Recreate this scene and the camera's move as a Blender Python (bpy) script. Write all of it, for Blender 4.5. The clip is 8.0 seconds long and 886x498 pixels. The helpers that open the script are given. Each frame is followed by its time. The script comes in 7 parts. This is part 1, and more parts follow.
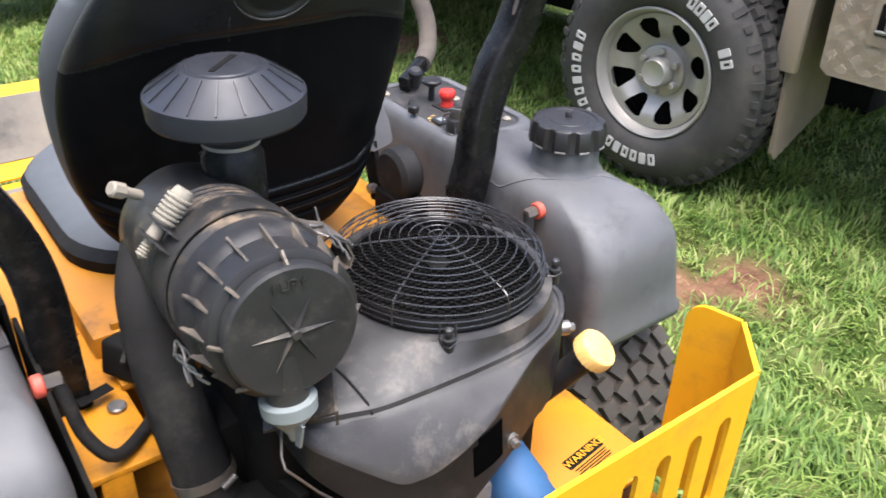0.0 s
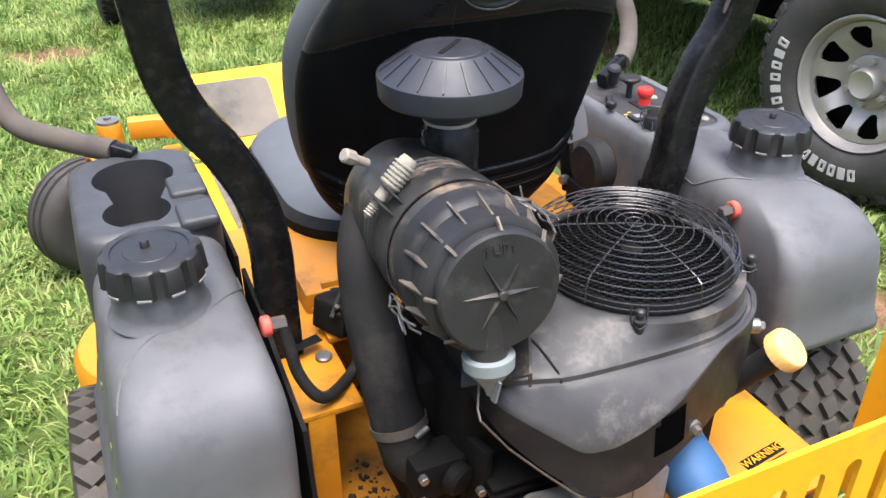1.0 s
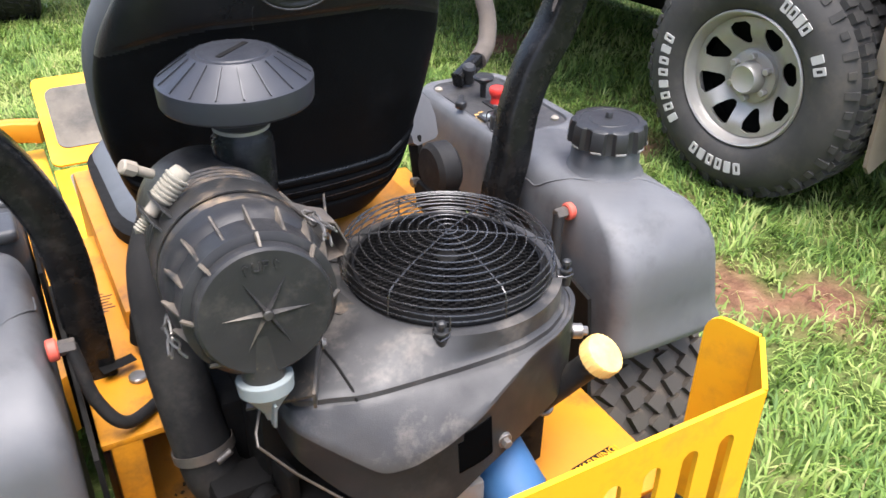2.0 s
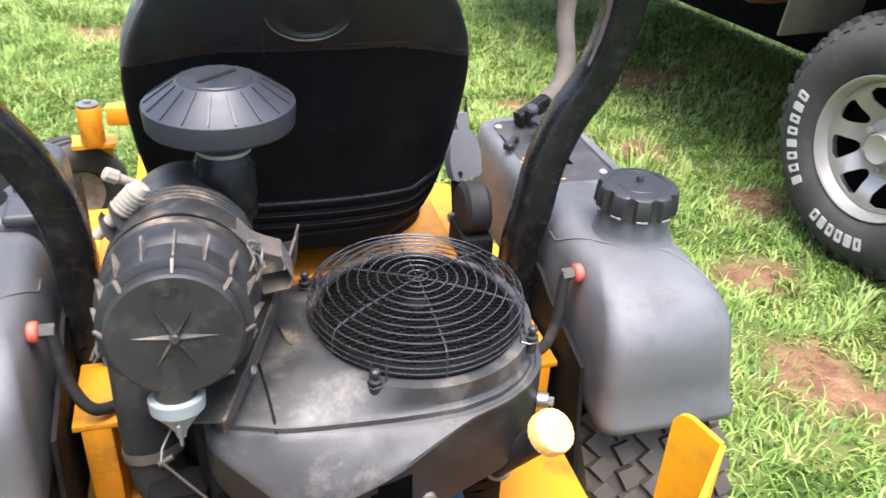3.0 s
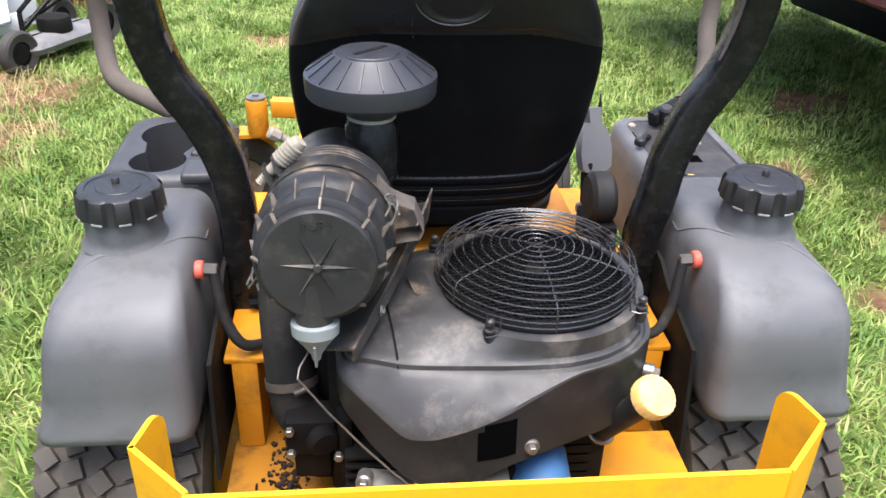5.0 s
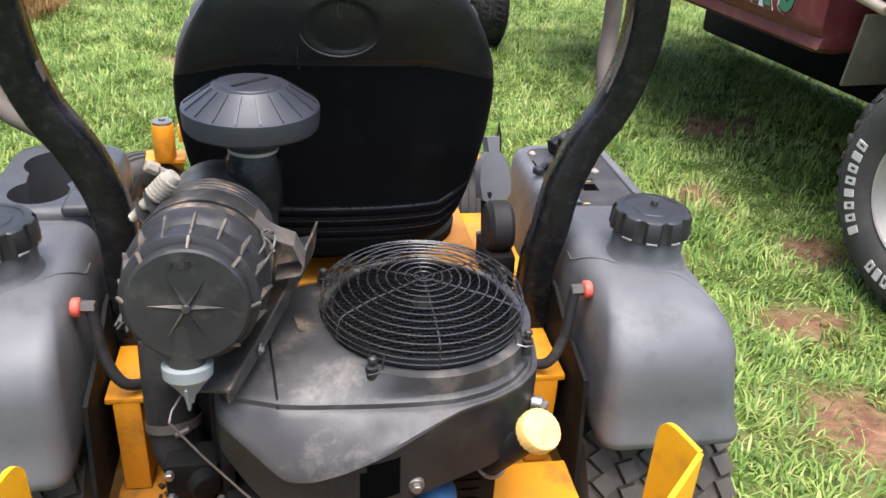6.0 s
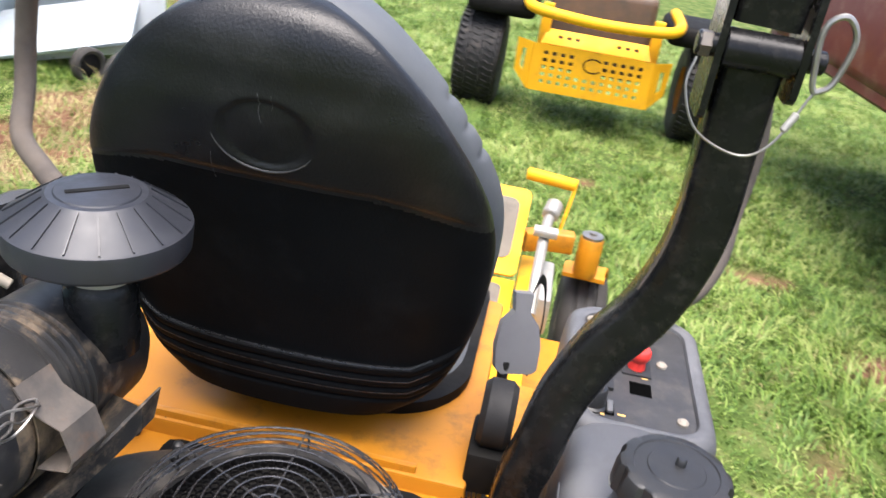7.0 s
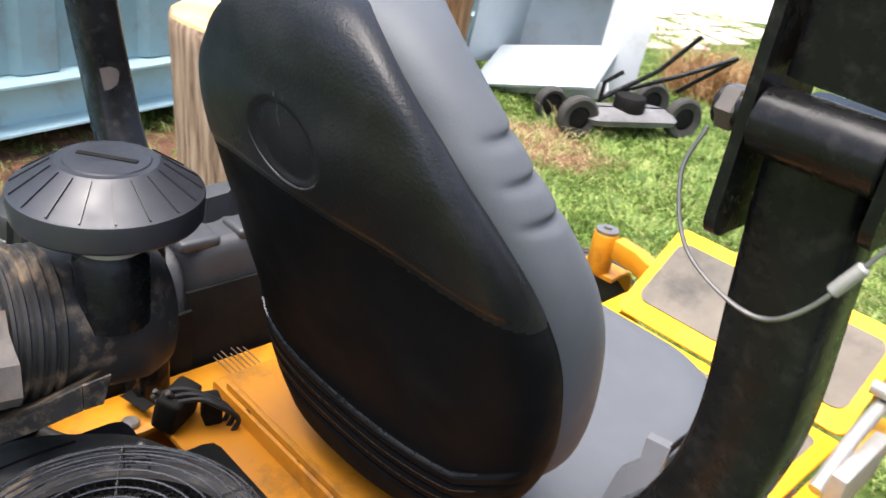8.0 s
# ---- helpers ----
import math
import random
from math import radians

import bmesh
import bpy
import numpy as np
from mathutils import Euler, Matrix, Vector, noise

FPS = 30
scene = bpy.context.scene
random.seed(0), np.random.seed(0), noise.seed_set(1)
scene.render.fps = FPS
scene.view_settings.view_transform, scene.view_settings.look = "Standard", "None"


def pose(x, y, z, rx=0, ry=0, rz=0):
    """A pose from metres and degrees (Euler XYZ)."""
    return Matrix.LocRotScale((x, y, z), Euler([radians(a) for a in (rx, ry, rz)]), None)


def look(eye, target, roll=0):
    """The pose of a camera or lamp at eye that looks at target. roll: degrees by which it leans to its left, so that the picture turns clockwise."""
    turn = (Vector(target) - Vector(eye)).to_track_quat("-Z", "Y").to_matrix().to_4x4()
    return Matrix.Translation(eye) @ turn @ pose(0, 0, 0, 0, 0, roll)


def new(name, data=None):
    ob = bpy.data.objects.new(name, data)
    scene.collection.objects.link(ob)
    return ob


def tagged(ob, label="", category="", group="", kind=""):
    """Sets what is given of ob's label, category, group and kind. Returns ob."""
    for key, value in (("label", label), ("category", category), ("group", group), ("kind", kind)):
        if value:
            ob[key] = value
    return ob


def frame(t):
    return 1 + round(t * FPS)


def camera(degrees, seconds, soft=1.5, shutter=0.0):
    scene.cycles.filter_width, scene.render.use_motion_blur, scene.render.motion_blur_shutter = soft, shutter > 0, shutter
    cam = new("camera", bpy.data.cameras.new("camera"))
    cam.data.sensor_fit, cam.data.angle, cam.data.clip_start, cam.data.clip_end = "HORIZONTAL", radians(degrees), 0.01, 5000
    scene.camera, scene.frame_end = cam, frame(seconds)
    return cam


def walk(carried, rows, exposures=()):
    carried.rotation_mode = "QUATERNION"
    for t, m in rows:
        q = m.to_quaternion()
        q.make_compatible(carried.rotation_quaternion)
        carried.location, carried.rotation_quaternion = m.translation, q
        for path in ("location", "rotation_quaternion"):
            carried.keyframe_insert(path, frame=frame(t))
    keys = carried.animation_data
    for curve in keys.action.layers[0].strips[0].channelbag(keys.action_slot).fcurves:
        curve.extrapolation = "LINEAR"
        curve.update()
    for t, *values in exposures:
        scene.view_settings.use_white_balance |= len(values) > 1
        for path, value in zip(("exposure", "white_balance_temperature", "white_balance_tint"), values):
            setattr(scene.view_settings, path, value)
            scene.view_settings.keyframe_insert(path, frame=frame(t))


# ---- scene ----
from mathutils.bvhtree import BVHTree

cam = camera(56.1, 8.0, shutter=0.15)
GRASS = 330000
PATH = [
    (0, (-0.425, -0.646, 1.326), (0.62, 0.711, 0.293), 2.1),
    (0.5, (-0.46, -0.652, 1.316), (0.35, 0.843, 0.264), 0.7),
    (1, (-0.49, -0.68, 1.326), (0.217, 0.883, 0.297), -0.1),
    (1.5, (-0.449, -0.718, 1.327), (0.346, 0.807, 0.306), -0.6),
    (1.7, (-0.409, -0.717, 1.32), (0.442, 0.767, 0.284), 0.4),
    (2.8, (-0.134, -0.69, 1.342), (0.487, 0.903, 0.305), 4.2),
    (3, (-0.12, -0.76, 1.357), (0.381, 0.884, 0.335), 3.3),
    (3.5, (-0.134, -0.813, 1.342), (0.214, 0.886, 0.345), 2.8),
    (4, (-0.116, -0.82, 1.344), (0.221, 0.883, 0.35), 3.3),
    (4.2, (-0.116, -0.835, 1.335), (0.206, 0.867, 0.336), 3.1),
    (5.3, (-0.119, -0.871, 1.345), (0.033, 0.869, 0.371), 1.6),
    (5.5, (-0.107, -0.862, 1.351), (0.102, 0.879, 0.39), 2.1),
    (6, (-0.057, -0.856, 1.351), (0.278, 0.876, 0.411), 3.7),
    (6.5, (0.096, -0.68, 1.33), (0.372, 1.089, 0.439), 5.3),
    (7, (0.260, -0.496, 1.366), (0.086, 1.294, 0.491), 9.2),
    (7.3, (0.420, -0.407, 1.372), (-0.160, 1.258, 0.455), 9.1),
    (7.5, (0.496, -0.367, 1.362), (-0.273, 1.240, 0.457), 8.8),
    (7.8, (0.543, -0.241, 1.35), (-0.480, 1.219, 0.443), 9.3),
    (8, (0.547, -0.149, 1.348), (-0.648, 1.170, 0.436), 9.6),
]
# the clip's camera adapts its brightness and white balance a little
EXPOSURES = [(0, 1.60, 6280, 14), (0.5, 1.67, 6280, 14), (1.5, 1.62, 6250, 14), (3, 2.01, 6250, 14), (3.5, 1.86, 6250, 14), (4, 1.78, 6250, 14), (5.5, 1.61, 6280, 14), (6, 1.57, 6280, 14), (6.5, 1.66, 6280, 14), (7, 1.72, 6450, 14), (7.5, 1.72, 6550, 15), (8, 1.72, 6500, 13)]
walk(cam, [(t, look(eye, target, roll)) for t, eye, target, roll in PATH], EXPOSURES)

# ---- light ----
world = bpy.data.worlds.new("sky_world")
scene.world = world
world.use_nodes = True
wn = world.node_tree.nodes
wn.clear()
sky = wn.new("ShaderNodeTexSky")
sky.sky_type = "NISHITA"
sky.sun_disc = False
sky.sun_elevation = radians(78)
sky.sun_rotation = radians(185)
sky.dust_density = 4.0
sky.ozone_density = 1.0
bg = wn.new("ShaderNodeBackground")
bg.inputs["Strength"].default_value = 0.15
wo = wn.new("ShaderNodeOutputWorld")
haze = wn.new("ShaderNodeHueSaturation")
haze.inputs["Saturation"].default_value = 0.9
world.node_tree.links.new(sky.outputs[0], haze.inputs["Color"])
world.node_tree.links.new(haze.outputs[0], bg.inputs[0])
world.node_tree.links.new(bg.outputs[0], wo.inputs[0])
sun = new("sun", bpy.data.lights.new("sun", "SUN"))
sun.data.energy = 2.3
sun.data.angle = radians(48)
sun.data.color = (1.0, 0.97, 0.93)
sun.matrix_world = look((-0.1, -1.15, 5.5), (0, 0, 0))


# ---- materials ----
def mat(name, col, rough=0.5, metal=0.0, col2=None, scale=8.0, amount=0.5, dirt=None, dirt_scale=14.0, dirt_amount=0.0,
        bump=0.0, bump_scale=200.0, spec=0.5, coat=0.0, rough_var=0.1, stretch=(1, 1, 1), per_piece=0.0):
    m = bpy.data.materials.new(name)
    m.use_nodes = True
    nt = m.node_tree
    n, lk = nt.nodes, nt.links
    b = n["Principled BSDF"]
    b.inputs["Metallic"].default_value = metal
    b.inputs["Specular IOR Level"].default_value = spec
    b.inputs["Coat Weight"].default_value = coat
    tc = n.new("ShaderNodeTexCoord")
    mp = n.new("ShaderNodeMapping")
    mp.inputs["Scale"].default_value = stretch
    lk.new(tc.outputs["Object"], mp.inputs[0])

    def noise_node(sc, detail=5.0, rgh=0.6):
        q = n.new("ShaderNodeTexNoise")
        q.inputs["Scale"].default_value = sc
        q.inputs["Detail"].default_value = detail
        q.inputs["Roughness"].default_value = rgh
        lk.new(mp.outputs[0], q.inputs["Vector"])
        return q

    def ramp(src, lo, hi):
        r = n.new("ShaderNodeMapRange")
        r.inputs["From Min"].default_value, r.inputs["From Max"].default_value = lo, hi
        lk.new(src, r.inputs["Value"])
        return r.outputs[0]

    def mixc(f, a, c2):
        x = n.new("ShaderNodeMix")
        x.data_type = "RGBA"
        for sock, v in ((x.inputs[0], f), (x.inputs[6], a), (x.inputs[7], c2)):
            if isinstance(v, bpy.types.NodeSocket):
                lk.new(v, sock)
            else:
                sock.default_value = v
        return x.outputs[2]

    c = (*col, 1)
    big = noise_node(scale)
    if col2 is None:
        col2 = tuple(min(1, k * 1.25) for k in col)
    f = n.new("ShaderNodeMath")
    f.operation = "MULTIPLY"
    lk.new(ramp(big.outputs[0], 0.3, 0.7), f.inputs[0])
    f.inputs[1].default_value = amount
    out = mixc(f.outputs[0], c, (*col2, 1))
    if dirt is not None:
        dn = noise_node(dirt_scale, 8.0, 0.7)
        f2 = n.new("ShaderNodeMath")
        f2.operation = "MULTIPLY"
        lk.new(ramp(dn.outputs[0], 0.52, 0.68), f2.inputs[0])
        f2.inputs[1].default_value = dirt_amount
        out = mixc(f2.outputs[0], out, (*dirt, 1))
    if per_piece > 0:
        oi = n.new("ShaderNodeObjectInfo")
        hs = n.new("ShaderNodeHueSaturation")
        lk.new(out, hs.inputs["Color"])
        r = n.new("ShaderNodeMapRange")
        r.inputs["To Min"].default_value, r.inputs["To Max"].default_value = 1 - per_piece, 1 + per_piece
        lk.new(oi.outputs["Random"], r.inputs["Value"])
        lk.new(r.outputs[0], hs.inputs["Value"])
        out = hs.outputs[0]
    lk.new(out, b.inputs["Base Color"])
    rr = n.new("ShaderNodeMapRange")
    rr.inputs["From Min"].default_value, rr.inputs["From Max"].default_value = 0.3, 0.7
    rr.inputs["To Min"].default_value = max(0.02, rough - rough_var)
    rr.inputs["To Max"].default_value = min(1, rough + rough_var)
    lk.new(noise_node(scale * 2.7).outputs[0], rr.inputs["Value"])
    lk.new(rr.outputs[0], b.inputs["Roughness"])
    if bump > 0:
        bp = n.new("ShaderNodeBump")
        bp.inputs["Strength"].default_value = bump
        bp.inputs["Distance"].default_value = 0.002
        lk.new(noise_node(bump_scale, 4.0).outputs[0], bp.inputs["Height"])
        lk.new(bp.outputs[0], b.inputs["Normal"])
    return m


M_skirt = mat("darker_cowl_plastic", (0.010, 0.0105, 0.011), 0.40, col2=(0.028, 0.027, 0.026), scale=9, amount=0.7, dirt=(0.09, 0.08, 0.07), dirt_scale=11, dirt_amount=0.25, bump=0.12, bump_scale=900, spec=0.2)
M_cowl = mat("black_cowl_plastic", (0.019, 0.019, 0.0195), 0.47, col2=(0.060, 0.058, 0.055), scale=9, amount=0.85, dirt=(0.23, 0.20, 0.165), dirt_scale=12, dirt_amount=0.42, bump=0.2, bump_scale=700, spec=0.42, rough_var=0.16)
M_filter = mat("dusty_filter_plastic", (0.013, 0.0135, 0.014), 0.42, col2=(0.045, 0.042, 0.038), scale=12, amount=0.8, dirt=(0.30, 0.22, 0.14), dirt_scale=14, dirt_amount=0.7, bump=0.15, bump_scale=500, spec=0.38)
M_lid = mat("filter_lid_plastic", (0.0135, 0.0135, 0.0145), 0.42, col2=(0.032, 0.0315, 0.031), scale=15, amount=0.7, dirt=(0.17, 0.15, 0.125), dirt_scale=18, dirt_amount=0.22, bump=0.15, bump_scale=600, spec=0.28)
M_rib = mat("dust_edged_plastic", (0.022, 0.021, 0.02), 0.55, col2=(0.16, 0.13, 0.095), scale=45, amount=0.9, bump=0.15, bump_scale=500)
M_bowl = mat("grey_bowl_plastic", (0.016, 0.0175, 0.022), 0.42, col2=(0.023, 0.0245, 0.030), scale=20, amount=0.5, bump=0.06, bump_scale=900)
M_tank = mat("grey_tank_plastic", (0.082, 0.084, 0.088), 0.5, col2=(0.135, 0.136, 0.138), scale=6, amount=0.8, dirt=(0.04, 0.04, 0.04), dirt_scale=16, dirt_amount=0.45, bump=0.25, bump_scale=900, spec=0.4)
M_tray = mat("dark_tray_plastic", (0.034, 0.035, 0.037), 0.45, col2=(0.06, 0.06, 0.061), scale=8, amount=0.8, dirt=(0.02, 0.02, 0.02), dirt_scale=14, dirt_amount=0.4, bump=0.2, bump_scale=900)
M_tankcap = mat("black_cap_plastic", (0.014, 0.0145, 0.015), 0.4, col2=(0.035, 0.035, 0.035), scale=18, amount=0.5, bump=0.1, bump_scale=800, spec=0.4)
# upper shell: scuffs, plus the sky sheen put in as a brighter copy
M_sheenvinyl = mat("scuffed_sheen_vinyl", (0.0045, 0.005, 0.0056), 0.34, col2=(0.010, 0.0105, 0.011), scale=5, amount=0.8, dirt=(0.07, 0.07, 0.07), dirt_scale=13, dirt_amount=0.12, bump=0.3, bump_scale=300, spec=0.30)
# lower shell: dulled copy that holds back the yellow platform's reflection
M_vinyl = mat("black_seat_vinyl", (0.004, 0.0045, 0.005), 0.5, col2=(0.008, 0.0085, 0.009), scale=6, amount=0.7, dirt=(0.06, 0.062, 0.065), dirt_scale=11, dirt_amount=0.06, bump=0.25, bump_scale=330, spec=0.025)
M_creaseglint = mat("crease_highlight_vinyl", (0.006, 0.0065, 0.007), 0.30, col2=(0.02, 0.021, 0.022), scale=40, amount=0.6, bump=0.2, bump_scale=300, spec=0.45)
M_greyvinyl = mat("grey_seat_vinyl", (0.072, 0.079, 0.086), 0.6, col2=(0.098, 0.104, 0.111), scale=6, amount=0.5, bump=0.15, bump_scale=500, spec=0.3)
M_rops = mat("black_bar_paint", (0.0045, 0.0048, 0.005), 0.26, col2=(0.014, 0.014, 0.014), scale=14, amount=0.6, dirt=(0.11, 0.095, 0.08), dirt_scale=70, dirt_amount=0.14, bump=0.10, bump_scale=160, spec=0.2)
M_screen = mat("black_screen", (0.004, 0.004, 0.0045), 0.5, col2=(0.013, 0.012, 0.011), scale=20, amount=0.6, spec=0.12)
M_yellow = mat("yellow_paint", (0.56, 0.235, 0.008), 0.45, col2=(0.46, 0.175, 0.007), scale=5, amount=0.7, dirt=(0.12, 0.06, 0.02), dirt_scale=9, dirt_amount=0.65, bump=0.04, bump_scale=300)
# deck paint: real grime, with the engine's shadow darkened into its colour
M_grimeshade = mat("grimy_shaded_yellow_paint", (0.34, 0.145, 0.010), 0.55, col2=(0.24, 0.10, 0.010), scale=6, amount=0.8, dirt=(0.06, 0.035, 0.018), dirt_scale=8, dirt_amount=0.85, bump=0.1, bump_scale=200, spec=0.3)
M_yellow2 = mat("clean_yellow_paint", (0.80, 0.41, 0.012), 0.55, col2=(0.72, 0.34, 0.010), scale=4, amount=0.6, dirt=(0.45, 0.24, 0.04), dirt_scale=14, dirt_amount=0.4, bump=0.04, bump_scale=400, spec=0.2)
M_void = mat("black_label_and_hole_shade", (0.002, 0.002, 0.002), 0.9, scale=30, spec=0.0)
M_wire = mat("black_wire", (0.010, 0.010, 0.011), 0.24, col2=(0.050, 0.047, 0.044), scale=30, amount=0.6, spec=0.85)
M_plug = mat("off_white_plastic", (0.24, 0.21, 0.165), 0.6, col2=(0.26, 0.23, 0.18), scale=40, amount=0.7)
M_darksteel = mat("oily_dark_steel", (0.07, 0.064, 0.058), 0.45, 0.3, col2=(0.13, 0.105, 0.08), scale=40, amount=0.7)
M_steel = mat("plain_steel", (0.30, 0.29, 0.27), 0.4, 0.8, col2=(0.18, 0.16, 0.14), scale=60, amount=0.7)
M_rubber = mat("black_rubber", (0.009, 0.009, 0.009), 0.65, col2=(0.022, 0.021, 0.02), scale=12, amount=0.7, dirt=(0.12, 0.10, 0.08), dirt_scale=11, dirt_amount=0.4, bump=0.15, bump_scale=350, spec=0.3)
M_hose = mat("dusty_hose_rubber", (0.010, 0.010, 0.010), 0.7, col2=(0.028, 0.026, 0.024), scale=7, amount=0.8, dirt=(0.075, 0.067, 0.055), dirt_scale=5, dirt_amount=0.5, bump=0.2, bump_scale=250, spec=0.14)
M_tyre = mat("dusty_tyre_rubber", (0.036, 0.031, 0.026), 0.75, col2=(0.080, 0.066, 0.050), scale=10, amount=0.8, dirt=(0.17, 0.13, 0.09), dirt_scale=25, dirt_amount=0.4, bump=0.2, bump_scale=300)
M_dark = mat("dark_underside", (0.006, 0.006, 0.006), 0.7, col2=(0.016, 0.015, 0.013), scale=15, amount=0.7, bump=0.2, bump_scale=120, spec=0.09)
M_red = mat("red_plastic", (0.62, 0.035, 0.025), 0.4, scale=30)
M_redrubber = mat("orange_red_grommet", (0.5, 0.08, 0.05), 0.6, scale=30)
M_blue = mat("blue_filter_paint", (0.022, 0.085, 0.20), 0.65, col2=(0.035, 0.13, 0.31), scale=10, amount=0.5, dirt=(0.1, 0.1, 0.1), dirt_amount=0.2)
M_dip = mat("faded_yellow_plastic", (0.72, 0.42, 0.10), 0.55, col2=(0.80, 0.55, 0.22), scale=60, amount=0.7, bump=0.3, bump_scale=300)
M_funnel = mat("pale_grey_valve", (0.175, 0.20, 0.195), 0.55, col2=(0.225, 0.25, 0.245), scale=25, amount=0.5)
M_alu = mat("cast_aluminium", (0.42, 0.41, 0.38), 0.5, 0.6, col2=(0.3, 0.28, 0.24), scale=25, amount=0.7, bump=0.3, bump_scale=200)


# ---- mesh tools ----
def thing(name, loc, label, category, group="", kind=""):
    e = new(name)
    e.empty_display_size = 0.05
    e.location = loc
    return tagged(e, label, category, group, kind)


def finish(ob, bm, material, angle=38):
    bmesh.ops.recalc_face_normals(bm, faces=bm.faces[:])
    lim = radians(angle)
    for f in bm.faces:
        f.smooth = True
    for e in bm.edges:
        if len(e.link_faces) == 2 and e.calc_face_angle(0) > lim:
            e.smooth = False
    bm.to_mesh(ob.data)
    bm.free()
    for m in material if isinstance(material, (list, tuple)) else [material]:
        ob.data.materials.append(m)


def part(name, bm, material, parent, label="", angle=38):
    """One mesh object under a thing or a part; bm holds world coordinates."""
    root = parent
    while root.parent:
        root = root.parent
    bmesh.ops.translate(bm, verts=bm.verts[:], vec=-Vector(root.location))
    ob = new(name, bpy.data.meshes.new(name))
    finish(ob, bm, material, angle)
    ob.parent = parent
    if label:
        ob["label"] = label
    return ob


def single(name, bm, material, label, category, kind="", group="", angle=38):
    """A thing made of one mesh."""
    ob = new(name, bpy.data.meshes.new(name))
    finish(ob, bm, material, angle)
    return tagged(ob, label, category, group, kind)


def bevel_all(bm, width, seg=2, angle=30):
    es = [e for e in bm.edges if len(e.link_faces) == 2 and e.calc_face_angle(0) > radians(angle)]
    bmesh.ops.bevel(bm, geom=es, offset=width, segments=seg, profile=0.6, affect="EDGES", clamp_overlap=True)


def box(bm, c, size, bev=0.0, rot=(0, 0, 0), seg=2):
    t = bmesh.new()
    bmesh.ops.create_cube(t, size=1.0)
    bmesh.ops.scale(t, vec=size, verts=t.verts[:])
    if bev > 0:
        bmesh.ops.bevel(t, geom=t.edges[:], offset=bev, segments=seg, profile=0.6, affect="EDGES", clamp_overlap=True)
    t.transform(pose(*c, *rot))
    merge(bm, t)


def merge(bm, t):
    vs = [bm.verts.new(v.co) for v in t.verts]
    t.verts.index_update()
    for f in t.faces:
        try:
            nf = bm.faces.new([vs[v.index] for v in f.verts])
            nf.material_index = f.material_index
        except ValueError:
            pass
    t.free()


def rings(bm, rows, close=True, cap=(True, True)):
    """Skin rows of points; every row has the same count."""
    made = [[bm.verts.new(p) for p in row] for row in rows]
    k = len(rows[0])
    for a, b in zip(made, made[1:]):
        for i in range(k if close else k - 1):
            j = (i + 1) % k
            bm.faces.new((a[i], a[j], b[j], b[i]))
    if close and cap[0]:
        bm.faces.new(made[0][::-1])
    if close and cap[1]:
        bm.faces.new(made[-1])
    return made


def aim(p0, p1):
    return (Vector(p1) - Vector(p0)).to_track_quat("Z", "Y").to_matrix().to_4x4()


def revolve(bm, profile, m, n=32, cap=(True, True)):
    """Turn (radius, height) pairs round the z axis of m."""
    rings(bm, [[m @ Vector((r * math.cos(2 * math.pi * i / n), r * math.sin(2 * math.pi * i / n), h)) for i in range(n)] for r, h in profile], cap=cap)


def rod(bm, p0, p1, r, n=12, bev=0.0):
    L = (Vector(p1) - Vector(p0)).length
    m = Matrix.Translation(p0) @ aim(p0, p1)
    prof = [(r, 0), (r, L)] if bev <= 0 else [(r - bev, 0), (r, bev), (r, L - bev), (r - bev, L)]
    revolve(bm, prof, m, n)


def spline(pts, steps=8):
    """Catmull-Rom points through pts."""
    P = [Vector(p) for p in pts]
    P = [2 * P[0] - P[1]] + P + [2 * P[-1] - P[-2]]
    out = []
    for a, b, c, d in zip(P, P[1:], P[2:], P[3:]):
        for i in range(steps):
            t = i / steps
            out.append(0.5 * (2 * b + (c - a) * t + (2 * a - 5 * b + 4 * c - d) * t * t + (3 * b - a - 3 * c + d) * t ** 3))
    out.append(P[-2])
    return out


def tube(bm, pts, r, n=10, closed=False):
    """A round tube along points; r is a number or one for each point."""
    rows = []
    k = len(pts)
    ref = None
    for i, p in enumerate(pts):
        p = Vector(p)
        if closed:
            d = (Vector(pts[(i + 1) % k]) - Vector(pts[i - 1])).normalized()
        else:
            d = (Vector(pts[min(i + 1, k - 1)]) - Vector(pts[max(i - 1, 0)])).normalized()
        if ref is None:
            ref = d.orthogonal().normalized()
        ref = (ref - d * ref.dot(d)).normalized()
        w = d.cross(ref)
        rr = r[i] if isinstance(r, (list, tuple)) else r
        rows.append([p + rr * (math.cos(2 * math.pi * j / n) * ref + math.sin(2 * math.pi * j / n) * w) for j in range(n)])
    if closed:
        rows.append(rows[0])
        made = [[bm.verts.new(q) for q in row] for row in rows[:-1]]
        made.append(made[0])
        for a, b in zip(made, made[1:]):
            for i in range(n):
                bm.faces.new((a[i], a[(i + 1) % n], b[(i + 1) % n], b[i]))
    else:
        rings(bm, rows)


def hoop(bm, c, r, wire, m=None, n=48, k=6):
    m = m or Matrix()
    tube(bm, [Vector(c) + m @ Vector((r * math.cos(2 * math.pi * i / n), r * math.sin(2 * math.pi * i / n), 0)) for i in range(n)], wire, k, True)


